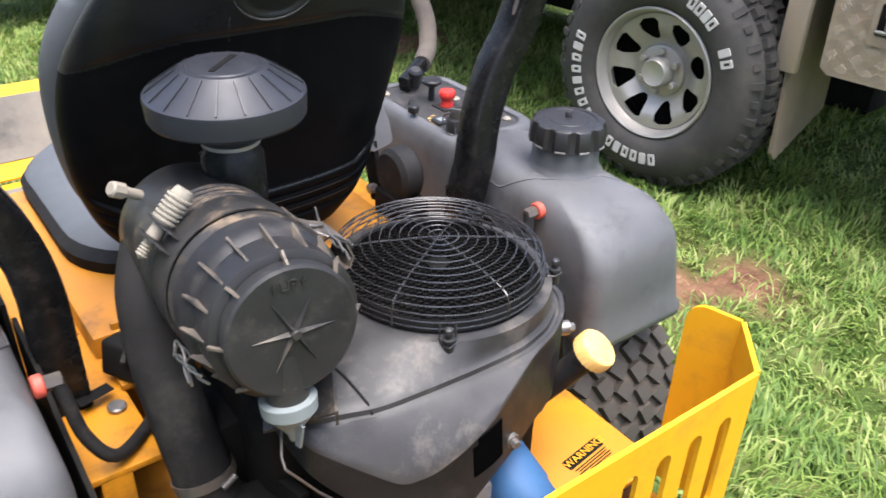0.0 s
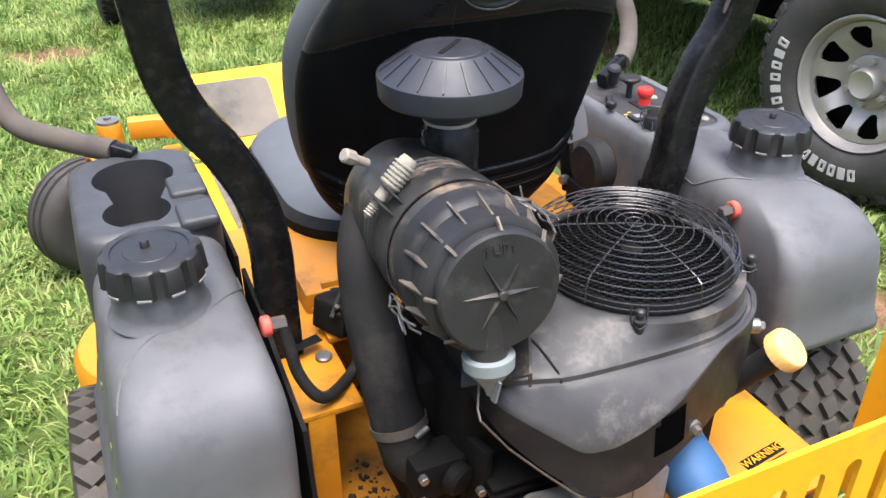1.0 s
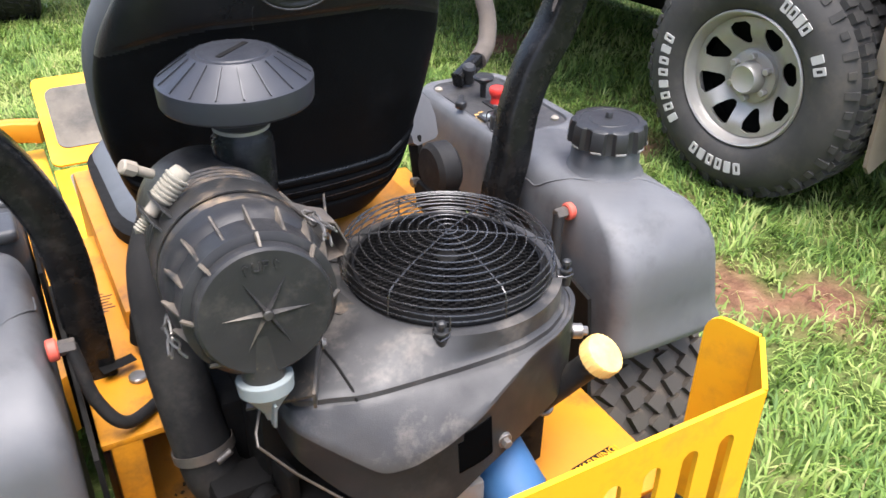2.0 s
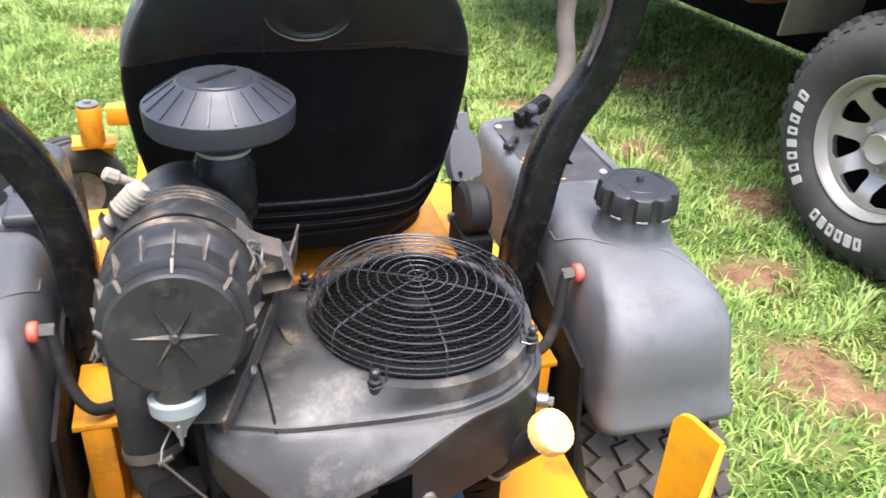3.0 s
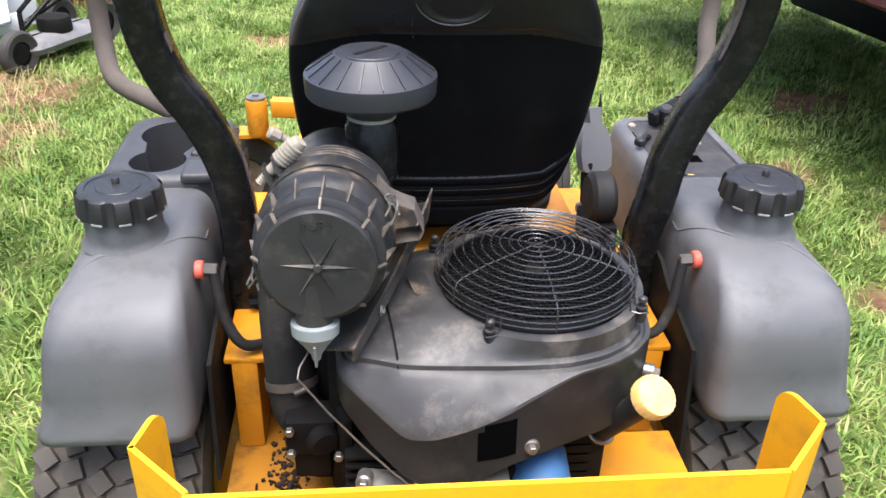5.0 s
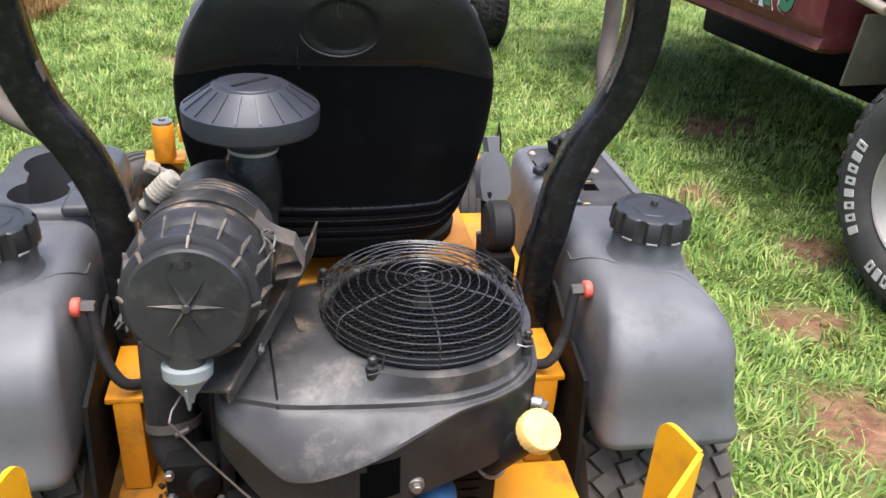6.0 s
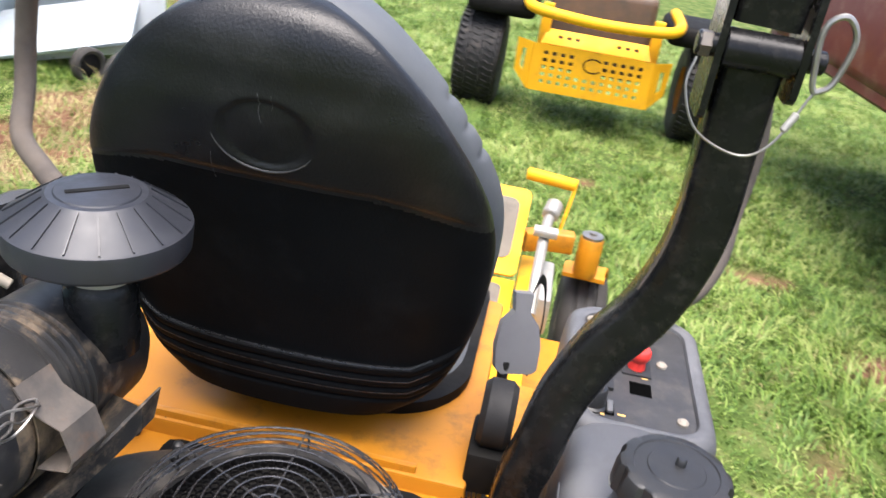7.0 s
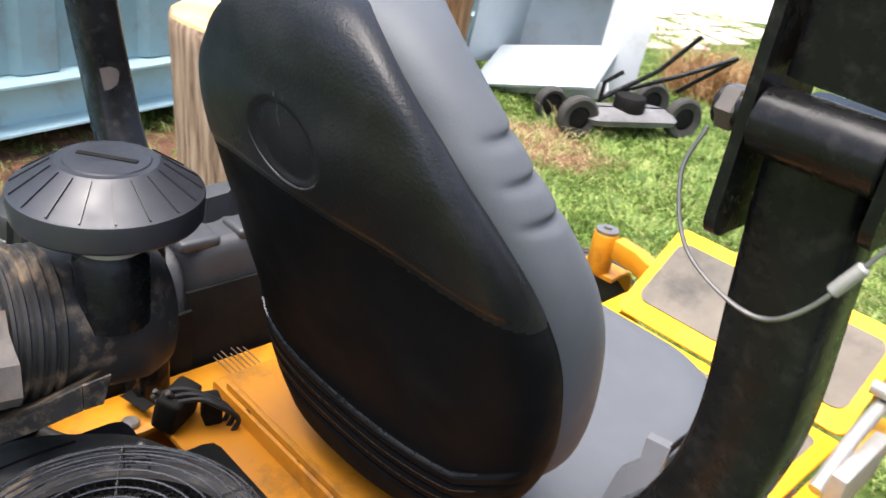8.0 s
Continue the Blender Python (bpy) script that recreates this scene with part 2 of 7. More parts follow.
def bar_sweep(bm, pts, side, w, d, round_=0.006):
    """A rectangular tube along points; side: the direction of its width w; d: depth."""
    rows = []
    k = len(pts)
    side = Vector(side).normalized()
    for i, p in enumerate(pts):
        t = (Vector(pts[min(i + 1, k - 1)]) - Vector(pts[max(i - 1, 0)])).normalized()
        u = (side - t * side.dot(t)).normalized()
        v = t.cross(u)
        row = []
        for sx, sy in ((1, 1), (-1, 1), (-1, -1), (1, -1)):
            cx, cy = sx * (w / 2 - round_), sy * (d / 2 - round_)
            a0 = math.atan2(sy, sx)
            for da in (-0.6, 0, 0.6):
                row.append(Vector(p) + u * (cx + round_ * math.cos(a0 + da)) + v * (cy + round_ * math.sin(a0 + da)))
        rows.append(row)
    rings(bm, rows)


def rrect(x0, x1, y0, y1, r, k=5):
    """Rounded rectangle outline, counterclockwise."""
    out = []
    for cx, cy, a in ((x1 - r, y1 - r, 0), (x0 + r, y1 - r, 90), (x0 + r, y0 + r, 180), (x1 - r, y0 + r, 270)):
        for i in range(k + 1):
            t = radians(a + 90 * i / k)
            out.append((cx + r * math.cos(t), cy + r * math.sin(t)))
    return out


def sheet(bm, loops, m, thick):
    """A plate from an outline and holes (2D loops), thickened along z of m."""
    t = bmesh.new()
    edges = []
    for loop in loops:
        vs = [t.verts.new((x, y, 0)) for x, y in loop]
        edges += [t.edges.new((vs[i], vs[(i + 1) % len(vs)])) for i in range(len(vs))]
    res = bmesh.ops.triangle_fill(t, edges=edges, use_beauty=True, use_dissolve=False, normal=(0, 0, 1))
    faces = [g for g in t.faces]
    ext = bmesh.ops.extrude_face_region(t, geom=faces)
    bmesh.ops.translate(t, verts=[g for g in ext["geom"] if isinstance(g, bmesh.types.BMVert)], vec=(0, 0, thick))
    t.transform(m)
    merge(bm, t)


def circle2(cx, cy, r, n=16, ry=None):
    ry = r if ry is None else ry
    return [(cx + r * math.cos(2 * math.pi * i / n), cy + ry * math.sin(2 * math.pi * i / n)) for i in range(n)]


def lerp_table(tab, z):
    """A smooth curve through (place, value) pairs."""
    if z <= tab[0][0]:
        return tab[0][1]
    n = len(tab)
    for i in range(n - 1):
        (z0, v0), (z1, v1) = tab[i], tab[i + 1]
        if z <= z1:
            h = z1 - z0
            m0 = (v1 - tab[i - 1][1]) / (z1 - tab[i - 1][0]) if i > 0 else (v1 - v0) / h
            m1 = (tab[i + 2][1] - v0) / (tab[i + 2][0] - z0) if i < n - 2 else (v1 - v0) / h
            t = (z - z0) / h
            return (2 * t ** 3 - 3 * t * t + 1) * v0 + (t ** 3 - 2 * t * t + t) * h * m0 + (3 * t * t - 2 * t ** 3) * v1 + (t ** 3 - t * t) * h * m1
    return tab[-1][1]


def text_mesh(body, size, m, extrude=0.0008, align="CENTER"):
    """A bmesh of built-in-font letters in the plane of m."""
    cu = bpy.data.curves.new("letters", "FONT")
    cu.body, cu.size, cu.extrude, cu.align_x, cu.align_y = body, size, extrude, align, "CENTER"
    ob = bpy.data.objects.new("letters", cu)
    scene.collection.objects.link(ob)
    dg = bpy.context.evaluated_depsgraph_get()
    me = bpy.data.meshes.new_from_object(ob.evaluated_get(dg))
    bm = bmesh.new()
    bm.from_mesh(me)
    bm.transform(m)
    bpy.data.objects.remove(ob)
    bpy.data.curves.remove(cu)
    bpy.data.meshes.remove(me)
    return bm


# ---- ground ----
def smooth01(a, b, x):
    t = min(1, max(0, (x - a) / (b - a)))
    return t * t * (3 - 2 * t)


DIRT = [(1.50, 2.02, 0.15), (1.78, 1.54, 0.17), (2.04, 2.86, 0.25), (1.45, 1.11, 0.15), (1.32, 0.60, 0.26), (1.55, 0.45, 0.20), (1.2, 1.45, 0.08),
        (1.2, 2.6, 0.12), (-0.6, 3.9, 0.25), (0.5, 3.3, 0.12), (-1.55, 2.5, 0.18), (-2.2, 2.2, 0.8), (-2.3, 1.2, 0.7), (-2.35, 0.5, 0.7), (-1.8, 3.0, 0.4)]


DIRT = list(DIRT) + [(-2.42 - 0.191 * v, 1.28 + 0.98 * v, 0.42) for v in (-0.9, -0.5, -0.1, 0.3, 0.7, 1.1, 1.5)]


def dirt_at(x, y):
    d = 0.0
    for cx, cy, r in DIRT:
        q = math.hypot(x - cx, (y - cy) * 1.15) / r
        if q < 1.6:
            q += 0.5 * noise.noise((x * 7, y * 7, cx))
            d = max(d, 1 - smooth01(0.55, 1.05, q))
    return d


def ground_z(x, y):
    return 0.012 * noise.noise((x * 1.3, y * 1.3, 0)) + 0.006 * noise.noise((x * 6, y * 6, 4))


def build_ground():
    bm = bmesh.new()
    lay = bm.verts.layers.float.new("dirt")
    xs = [-300, -120, -50, -22, -12, -8, -6] + [-5 + 0.1 * i for i in range(101)] + [6, 8, 12, 22, 50, 120, 300]
    ys = [-300, -120, -50, -20, -8, -4, -2.5] + [-1.5 + 0.1 * i for i in range(96)] + [9, 11, 15, 25, 50, 120, 300]
    g = []
    for y in ys:
        row = []
        for x in xs:
            near = abs(x) < 5.2 and -1.6 < y < 8.2
            v = bm.verts.new((x, y, ground_z(x, y) if near else 0))
            v[lay] = dirt_at(x, y)
            row.append(v)
        g.append(row)
    for a, b in zip(g, g[1:]):
        for i in range(len(xs) - 1):
            bm.faces.new((a[i], a[i + 1], b[i + 1], b[i]))
    m = bpy.data.materials.new("soil_and_turf")
    m.use_nodes = True
    n, lk = m.node_tree.nodes, m.node_tree.links
    b = n["Principled BSDF"]
    b.inputs["Roughness"].default_value = 0.95
    b.inputs["Specular IOR Level"].default_value = 0.1
    tc = n.new("ShaderNodeTexCoord")

    def nz(sc, det=6):
        q = n.new("ShaderNodeTexNoise")
        q.inputs["Scale"].default_value = sc
        q.inputs["Detail"].default_value = det
        lk.new(tc.outputs["Object"], q.inputs["Vector"])
        return q

    def rampc(src, stops):
        r = n.new("ShaderNodeValToRGB")
        while len(r.color_ramp.elements) < len(stops):
            r.color_ramp.elements.new(0.5)
        for e, (p, c) in zip(r.color_ramp.elements, stops):
            e.position, e.color = p, (*c, 1)
        lk.new(src, r.inputs[0])
        return r.outputs[0]

    turf = rampc(nz(9).outputs[0], [(0.3, (0.035, 0.060, 0.014)), (0.5, (0.07, 0.105, 0.025)), (0.7, (0.14, 0.145, 0.055))])
    soil = rampc(nz(14).outputs[0], [(0.3, (0.10, 0.050, 0.032)), (0.55, (0.18, 0.095, 0.058)), (0.75, (0.26, 0.155, 0.10))])
    at = n.new("ShaderNodeAttribute")
    at.attribute_name = "dirt"
    mx = n.new("ShaderNodeMix")
    mx.data_type = "RGBA"
    lk.new(at.outputs["Fac"], mx.inputs[0])
    lk.new(turf, mx.inputs[6])
    lk.new(soil, mx.inputs[7])
    lk.new(mx.outputs[2], b.inputs["Base Color"])
    bp = n.new("ShaderNodeBump")
    bp.inputs["Strength"].default_value = 0.8
    bp.inputs["Distance"].default_value = 0.02
    lk.new(nz(60, 8).outputs[0], bp.inputs["Height"])
    lk.new(bp.outputs[0], b.inputs["Normal"])
    return single("ground", bm, m, "mown green lawn with bare patches of reddish soil", "ground", "structure")


def grass_mat(name, c0, c1, c2):
    m = bpy.data.materials.new(name)
    m.use_nodes = True
    n, lk = m.node_tree.nodes, m.node_tree.links
    b = n["Principled BSDF"]
    b.inputs["Roughness"].default_value = 0.55
    b.inputs["Specular IOR Level"].default_value = 0.3
    ge = n.new("ShaderNodeNewGeometry")
    r = n.new("ShaderNodeValToRGB")
    r.color_ramp.elements.new(0.5)
    for e, (p, c) in zip(r.color_ramp.elements, ((0.0, c0), (0.6, c1), (1.0, c2))):
        e.position, e.color = p, (*c, 1)
    tc = n.new("ShaderNodeTexCoord")
    q = n.new("ShaderNodeTexNoise")
    q.inputs["Scale"].default_value = 2.2
    q.inputs["Detail"].default_value = 4
    lk.new(tc.outputs["Object"], q.inputs["Vector"])
    mr = n.new("ShaderNodeMapRange")
    mr.inputs["From Min"].default_value, mr.inputs["From Max"].default_value = 0.3, 0.7
    mr.inputs["To Min"].default_value, mr.inputs["To Max"].default_value = -0.35, 0.35
    lk.new(q.outputs[0], mr.inputs["Value"])
    ad = n.new("ShaderNodeMath")
    ad.use_clamp = True
    fine = n.new("ShaderNodeTexNoise")
    fine.inputs["Scale"].default_value = 13
    fine.inputs["Detail"].default_value = 3
    lk.new(tc.outputs["Object"], fine.inputs["Vector"])
    tuft = n.new("ShaderNodeMapRange")
    tuft.inputs["From Min"].default_value, tuft.inputs["From Max"].default_value = 0.3, 0.7
    tuft.inputs["To Min"].default_value, tuft.inputs["To Max"].default_value = -0.3, 0.3
    lk.new(fine.outputs[0], tuft.inputs["Value"])
    both = n.new("ShaderNodeMath")
    lk.new(mr.outputs[0], both.inputs[0])
    lk.new(tuft.outputs[0], both.inputs[1])
    lk.new(ge.outputs["Random Per Island"], ad.inputs[0])
    lk.new(both.outputs[0], ad.inputs[1])
    lk.new(ad.outputs[0], r.inputs[0])
    lk.new(r.outputs[0], b.inputs["Base Color"])
    tr = n.new("ShaderNodeBsdfTranslucent")
    lk.new(r.outputs[0], tr.inputs[0])
    ms = n.new("ShaderNodeMixShader")
    ms.inputs[0].default_value = 0.28
    lk.new(b.outputs[0], ms.inputs[1])
    lk.new(tr.outputs[0], ms.inputs[2])
    lk.new(ms.outputs[0], n["Material Output"].inputs[0])
    return m


def blades(name, count, area, length, width, material, label, keep=None, flat=0.5, seed=1, category="grass"):
    """Many bent leaf blades as one mesh."""
    rng = np.random.default_rng(seed)
    x = rng.uniform(area[0], area[1], count)
    y = rng.uniform(area[2], area[3], count)
    if keep is not None:
        ok = np.array([keep(a, b, c) for a, b, c in zip(x, y, rng.uniform(0, 1, count))])
        x, y = x[ok], y[ok]
    k = len(x)
    z = np.array([ground_z(a, b) for a, b in zip(x, y)]) - 0.004
    clump = np.array([noise.noise((a * 2.5, b * 2.5, 7)) for a, b in zip(x, y)])
    L = rng.uniform(0.4, 1.25, k) * length * (1 + 0.9 * clump)
    az = np.array([7.0 * noise.noise((a * 5, b * 5, 21)) for a, b in zip(x, y)]) + rng.normal(0, 1.0, k)
    lean = np.clip(rng.normal(flat, 0.3, k), 0.05, 1.35)
    w = rng.uniform(0.6, 1.2, k) * width
    dx, dy = np.cos(az), np.sin(az)
    px, py = -dy, dx
    co = np.zeros((k, 5, 3), np.float32)
    mid = L * 0.55
    l1, l2 = lean * 0.6, np.minimum(lean * 1.5, 1.7)
    bx, by = x, y
    mx, my, mz = bx + dx * mid * np.sin(l1), by + dy * mid * np.sin(l1), z + mid * np.cos(l1)
    tx, ty, tz = mx + dx * (L - mid) * np.sin(l2), my + dy * (L - mid) * np.sin(l2), mz + (L - mid) * np.cos(l2)
    co[:, 0] = np.stack([bx - px * w, by - py * w, z], 1)
    co[:, 1] = np.stack([bx + px * w, by + py * w, z], 1)
    co[:, 2] = np.stack([mx + px * w * 0.8, my + py * w * 0.8, mz], 1)
    co[:, 3] = np.stack([mx - px * w * 0.8, my - py * w * 0.8, mz], 1)
    co[:, 4] = np.stack([tx, ty, np.maximum(tz, z + 0.002)], 1)
    base = np.arange(k, dtype=np.int32)[:, None] * 5
    loops = (base + np.array([[0, 1, 2, 3, 3, 2, 4]], np.int32)).ravel()
    me = bpy.data.meshes.new(name)
    me.vertices.add(k * 5)
    me.vertices.foreach_set("co", co.ravel())
    me.loops.add(k * 7)
    me.loops.foreach_set("vertex_index", loops)
    me.polygons.add(k * 2)
    st = (np.arange(k)[:, None] * 7 + np.array([[0, 4]])).ravel().astype(np.int32)
    me.polygons.foreach_set("loop_start", st)
    me.update(calc_edges=True)
    me.validate()
    me.materials.append(material)
    ob = new(name, me)
    return tagged(ob, label, category, "", "stuff")


ground = build_ground()
M_grass = grass_mat("grass_blades", (0.086, 0.160, 0.032), (0.190, 0.290, 0.056), (0.34, 0.39, 0.13))
M_straw = grass_mat("dry_blades", (0.25, 0.2, 0.09), (0.36, 0.3, 0.14), (0.5, 0.42, 0.22))


def keep_lawn(x, y, u):
    if -0.55 < x < 0.55 and -0.2 < y < 1.9 and u > 0.25:
        return False
    far = smooth01(3.0, 7.5, math.hypot(x, y - 0.5))
    return u > 0.55 * far and u > dirt_at(x, y) * 0.86


blades("lawn_grass", GRASS, (-3.6, 4.2, -1.3, 7.8), 0.070, 0.0034, M_grass, "short green lawn blades growing in uneven tufts", keep_lawn, 1.02, 3)
blades("dry_grass", GRASS // 18, (-3.6, 4.2, -1.3, 7.8), 0.06, 0.0016, M_straw, "dry straw-coloured clippings lying on the lawn", lambda x, y, u: u > 0.3, 1.2, 5)

# ---- mower ----
mower = thing("zero_turn_mower", (0, 0.4, 0), "yellow zero-turn mower with black engine and grey tanks, on grass", "mower")


# engine cowl
FAN = Vector((0.093, 0.036, 0))


def build_engine():
    # upper edge x, y; lower edge x, y; heights of the lower edge and of the skirt's hem
    plan = [(-0.154, -0.082, -0.160, -0.090, 0.727, 0.690), (-0.120, -0.092, -0.121, -0.119, 0.701, 0.650), (-0.088, -0.104, -0.082, -0.148, 0.677, 0.625),
            (-0.060, -0.108, -0.050, -0.158, 0.683, 0.612), (-0.020, -0.111, -0.010, -0.160, 0.697, 0.618), (0.030, -0.114, 0.032, -0.154, 0.712, 0.640),
            (0.075, -0.115, 0.080, -0.136, 0.729, 0.643), (0.115, -0.113, 0.120, -0.119, 0.739, 0.643), (0.160, -0.100, 0.166, -0.103, 0.740, 0.643), (0.195, -0.078, 0.202, -0.080, 0.740, 0.645),
            (0.222, -0.045, 0.230, -0.048, 0.740, 0.65), (0.234, 0.010, 0.240, 0.008, 0.740, 0.65), (0.228, 0.090, 0.236, 0.090, 0.740, 0.65),
            (0.190, 0.165, 0.196, 0.170, 0.738, 0.64), (0.100, 0.200, 0.100, 0.206, 0.738, 0.64), (0.000, 0.190, 0.000, 0.196, 0.738, 0.66),
            (-0.100, 0.145, -0.105, 0.150, 0.738, 0.68), (-0.150, 0.060, -0.158, 0.062, 0.738, 0.70), (-0.157, -0.020, -0.163, -0.020, 0.735, 0.70)]
    k = len(plan)

    def ring_of(i, j, l):
        """Straight runs between the corners, each corner eased a little."""
        r = []
        for p, q in zip(plan, plan[1:] + plan[:1]):
            p, q = Vector((p[i], p[j], p[l])), Vector((q[i], q[j], q[l]))
            r += [p.lerp(q, t / 6) for t in range(6)]
        for _ in range(3):
            r = [(r[m - 1] + r[m] * 2 + r[(m + 1) % len(r)]) / 4 for m in range(len(r))]
        return r

    up, low, hem = ring_of(0, 1, 4), ring_of(2, 3, 4), ring_of(2, 3, 5)
    hem = [Vector((h.x, h.y - 0.009 * smooth01(-0.06, -0.14, h.y), h.z)) for h in hem]
    rows = [[Vector((h.x * 0.97 + 0.002, h.y * 0.97, h.z)) for h in hem], hem]
    rows.append([Vector((p.x, p.y, max(p.z - 0.010, h.z + 0.004))) for p, h in zip(low, hem)])
    rows.append([Vector((p.x, p.y, max(p.z - 0.002, h.z + 0.006))) for p, h in zip(low, hem)])

    def between(f, z, lift=0.0):
        return [Vector((q.x + (p.x - q.x) * f, q.y + (p.y - q.y) * f, p.z + (z - p.z) * (1 - f) + lift)) for p, q in zip(low, up)]

    rows.append(between(0.95, 0.742, 0.001))
    rows.append(between(0.80, 0.742, 0.001))
    rows.append(between(0.45, 0.742, 0.001))
    rows.append(between(0.12, 0.742, 0.0))
    rows.append(between(0.0, 0.7405))

    def inner(t, z, inset):
        row = []
        for q in up:
            e = Vector((q.x - FAN.x, q.y - FAN.y, 0))
            c = FAN + e.normalized() * 0.14
            w = Vector((q.x, q.y, 0)) - e.normalized() * inset
            v = w.lerp(c, t)
            row.append(Vector((v.x, v.y, z)))
        return row

    rows += [inner(0, 0.7415, 0.004), inner(0, 0.7475, 0.005), inner(0, 0.7495, 0.008), inner(0.10, 0.7525, 0.010), inner(0.4, 0.760, 0.01), inner(0.75, 0.770, 0.01), inner(0.95, 0.7745, 0.01), inner(1.0, 0.776, 0)]
    rows.append([Vector((FAN.x + (p.x - FAN.x) * 0.9, FAN.y + (p.y - FAN.y) * 0.9, 0.7765)) for p in rows[-1]])
    rows.append([Vector((FAN.x + (p.x - FAN.x) * 0.97, FAN.y + (p.y - FAN.y) * 0.97, 0.765)) for p in rows[-1]])
    bm = bmesh.new()
    rings(bm, rows[3:], cap=(False, True))
    tree = BVHTree.FromBMesh(bm)
    cowl = part("engine_cowl", bm, M_cowl, mower, "dusty black plastic engine cowl", 32)

    # skirt: darker plastic from the cowl's lower edge down
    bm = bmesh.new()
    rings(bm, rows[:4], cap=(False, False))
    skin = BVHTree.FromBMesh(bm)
    part("cowl_skirt", bm, M_skirt, cowl, "darker black lower skirt", 32)

    def on_top(x, y):
        hit = tree.ray_cast(Vector((x, y, 0.95)), Vector((0, 0, -1)))[0]
        return hit if hit else Vector((x, y, 0.74))

    bm = bmesh.new()
    tube(bm, [on_top(-0.088 - 0.02 * max(0, t), -0.1010 + 0.19 * t) + Vector((0, 0, 0.0002)) for t in [i / 24 for i in range(25)]], 0.0016, 6)
    part("cowl_seam", bm, M_dark, cowl)
    # moulded scuff plate on the cowl's shoulder
    bm = bmesh.new()
    p0 = on_top(-0.055, 0.03)
    sheet(bm, [rrect(-0.012, 0.012, -0.022, 0.022, 0.005, 3)], Matrix.Translation(p0 + Vector((0, 0, 0.0005))) @ pose(0, 0, 0, 4, -8, 12), 0.0018)
    part("moulded_pad", bm, M_filter, cowl, "dust-filled moulded pad")

    # perforated screen
    bm = bmesh.new()
    pitch, R = 0.0082, 0.112
    for i in range(-18, 19):
        for j in range(-18, 19):
            x, y = pitch * (i + 0.5 * (j % 2)), pitch * 0.866 * j
            rr = math.hypot(x, y)
            if 0.013 < rr < R:
                z = 0.784 + 0.006 * (1 - (rr / R) ** 2)
                a = [Vector((FAN.x + x + pitch * 0.58 * math.cos(radians(60 * k + 30)), FAN.y + y + pitch * 0.577 * math.sin(radians(60 * k + 30)), z)) for k in range(6)]
                b = [Vector((FAN.x + x + pitch * 0.49 * math.cos(radians(60 * k + 30)), FAN.y + y + pitch * 0.49 * math.sin(radians(60 * k + 30)), z + 0.0008)) for k in range(6)]
                c = [v - Vector((0, 0, 0.003)) for v in b]
                rings(bm, [a, b, c], cap=(False, False))
    screen = part("fan_screen", bm, M_screen, cowl, "black perforated intake screen")
    bm = bmesh.new()
    revolve(bm, [(0.0005, 0.793), (0.011, 0.793), (0.014, 0.791), (0.014, 0.778)], Matrix.Translation(FAN), 24, (True, False))
    part("screen_hub", bm, M_dark, cowl)
    bm = bmesh.new()
    revolve(bm, [(0.112, 0.772), (0.1125, 0.786), (0.116, 0.787), (0.119, 0.783), (0.122, 0.775)], Matrix.Translation(FAN), 48, (False, False))
    part("screen_rim", bm, M_screen, cowl)
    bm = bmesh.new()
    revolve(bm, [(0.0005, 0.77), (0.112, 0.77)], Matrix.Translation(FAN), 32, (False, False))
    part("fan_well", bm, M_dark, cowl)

    # wire guard
    for k in range(10):
        bm = bmesh.new()
        r = 0.012 + k * 0.0117
        hoop(bm, (FAN.x, FAN.y, 0.829 - 0.011 * (k / 9) ** 2), r, 0.00095)
        part("guard_ring", bm, M_wire, cowl)
    for r, z in ((0.1255, 0.812), (0.1285, 0.803), (0.1295, 0.794), (0.1295, 0.786)):
        bm = bmesh.new()
        hoop(bm, (FAN.x, FAN.y, z), r, 0.001)
        part("guard_ring", bm, M_wire, cowl)
    for k in range(3):
        a = radians(30 + 60 * k + 1)
        bm = bmesh.new()
        pts = []
        for s in (-1, 1):
            side = [(0.1295, 0.782), (0.1295, 0.80), (0.126, 0.812), (0.117, 0.8165), (0.08, 0.8225), (0.012, 0.8265)]
            pts += [(FAN.x + s * r * math.cos(a), FAN.y + s * r * math.sin(a), z) for r, z in (side if s < 0 else side[::-1])]
        tube(bm, pts, 0.0012, 6)
        part("guard_spoke", bm, M_wire, cowl)
    for bx, by in ((0.019, -0.085), (0.212, -0.045), (0.215, 0.11), (-0.03, 0.12)):
        bm = bmesh.new()
        m = Matrix.Translation((bx, by, 0.762))
        revolve(bm, [(0.007, 0), (0.007, 0.012), (0.005, 0.013), (0.005, 0.017), (0.0075, 0.018), (0.0075, 0.021), (0.004, 0.022), (0.004, 0.028), (0.006, 0.029), (0.005, 0.033), (0.002, 0.035)], m, 12)
        part("guard_bolt", bm, M_tankcap, cowl)
        bm = bmesh.new()
        d = (Vector((bx, by, 0)) - FAN).normalized()
        s = Vector((-d.y, d.x, 0)) * 0.009
        p = FAN + d * 0.1295
        b3 = Vector((bx, by, 0.776))
        tube(bm, [p + s + Vector((0, 0, 0.794)), p + s + d * 0.004 + Vector((0, 0, 0.777)), b3 + s * 0.9, b3 + d * 0.009, b3 - s * 0.9, p - s + d * 0.004 + Vector((0, 0, 0.777)), p - s + Vector((0, 0, 0.794))], 0.0013, 6)
        part("guard_loop", bm, M_wire, cowl)

    # label plate and bolts on the skirt
    bm = bmesh.new()
    rows = []
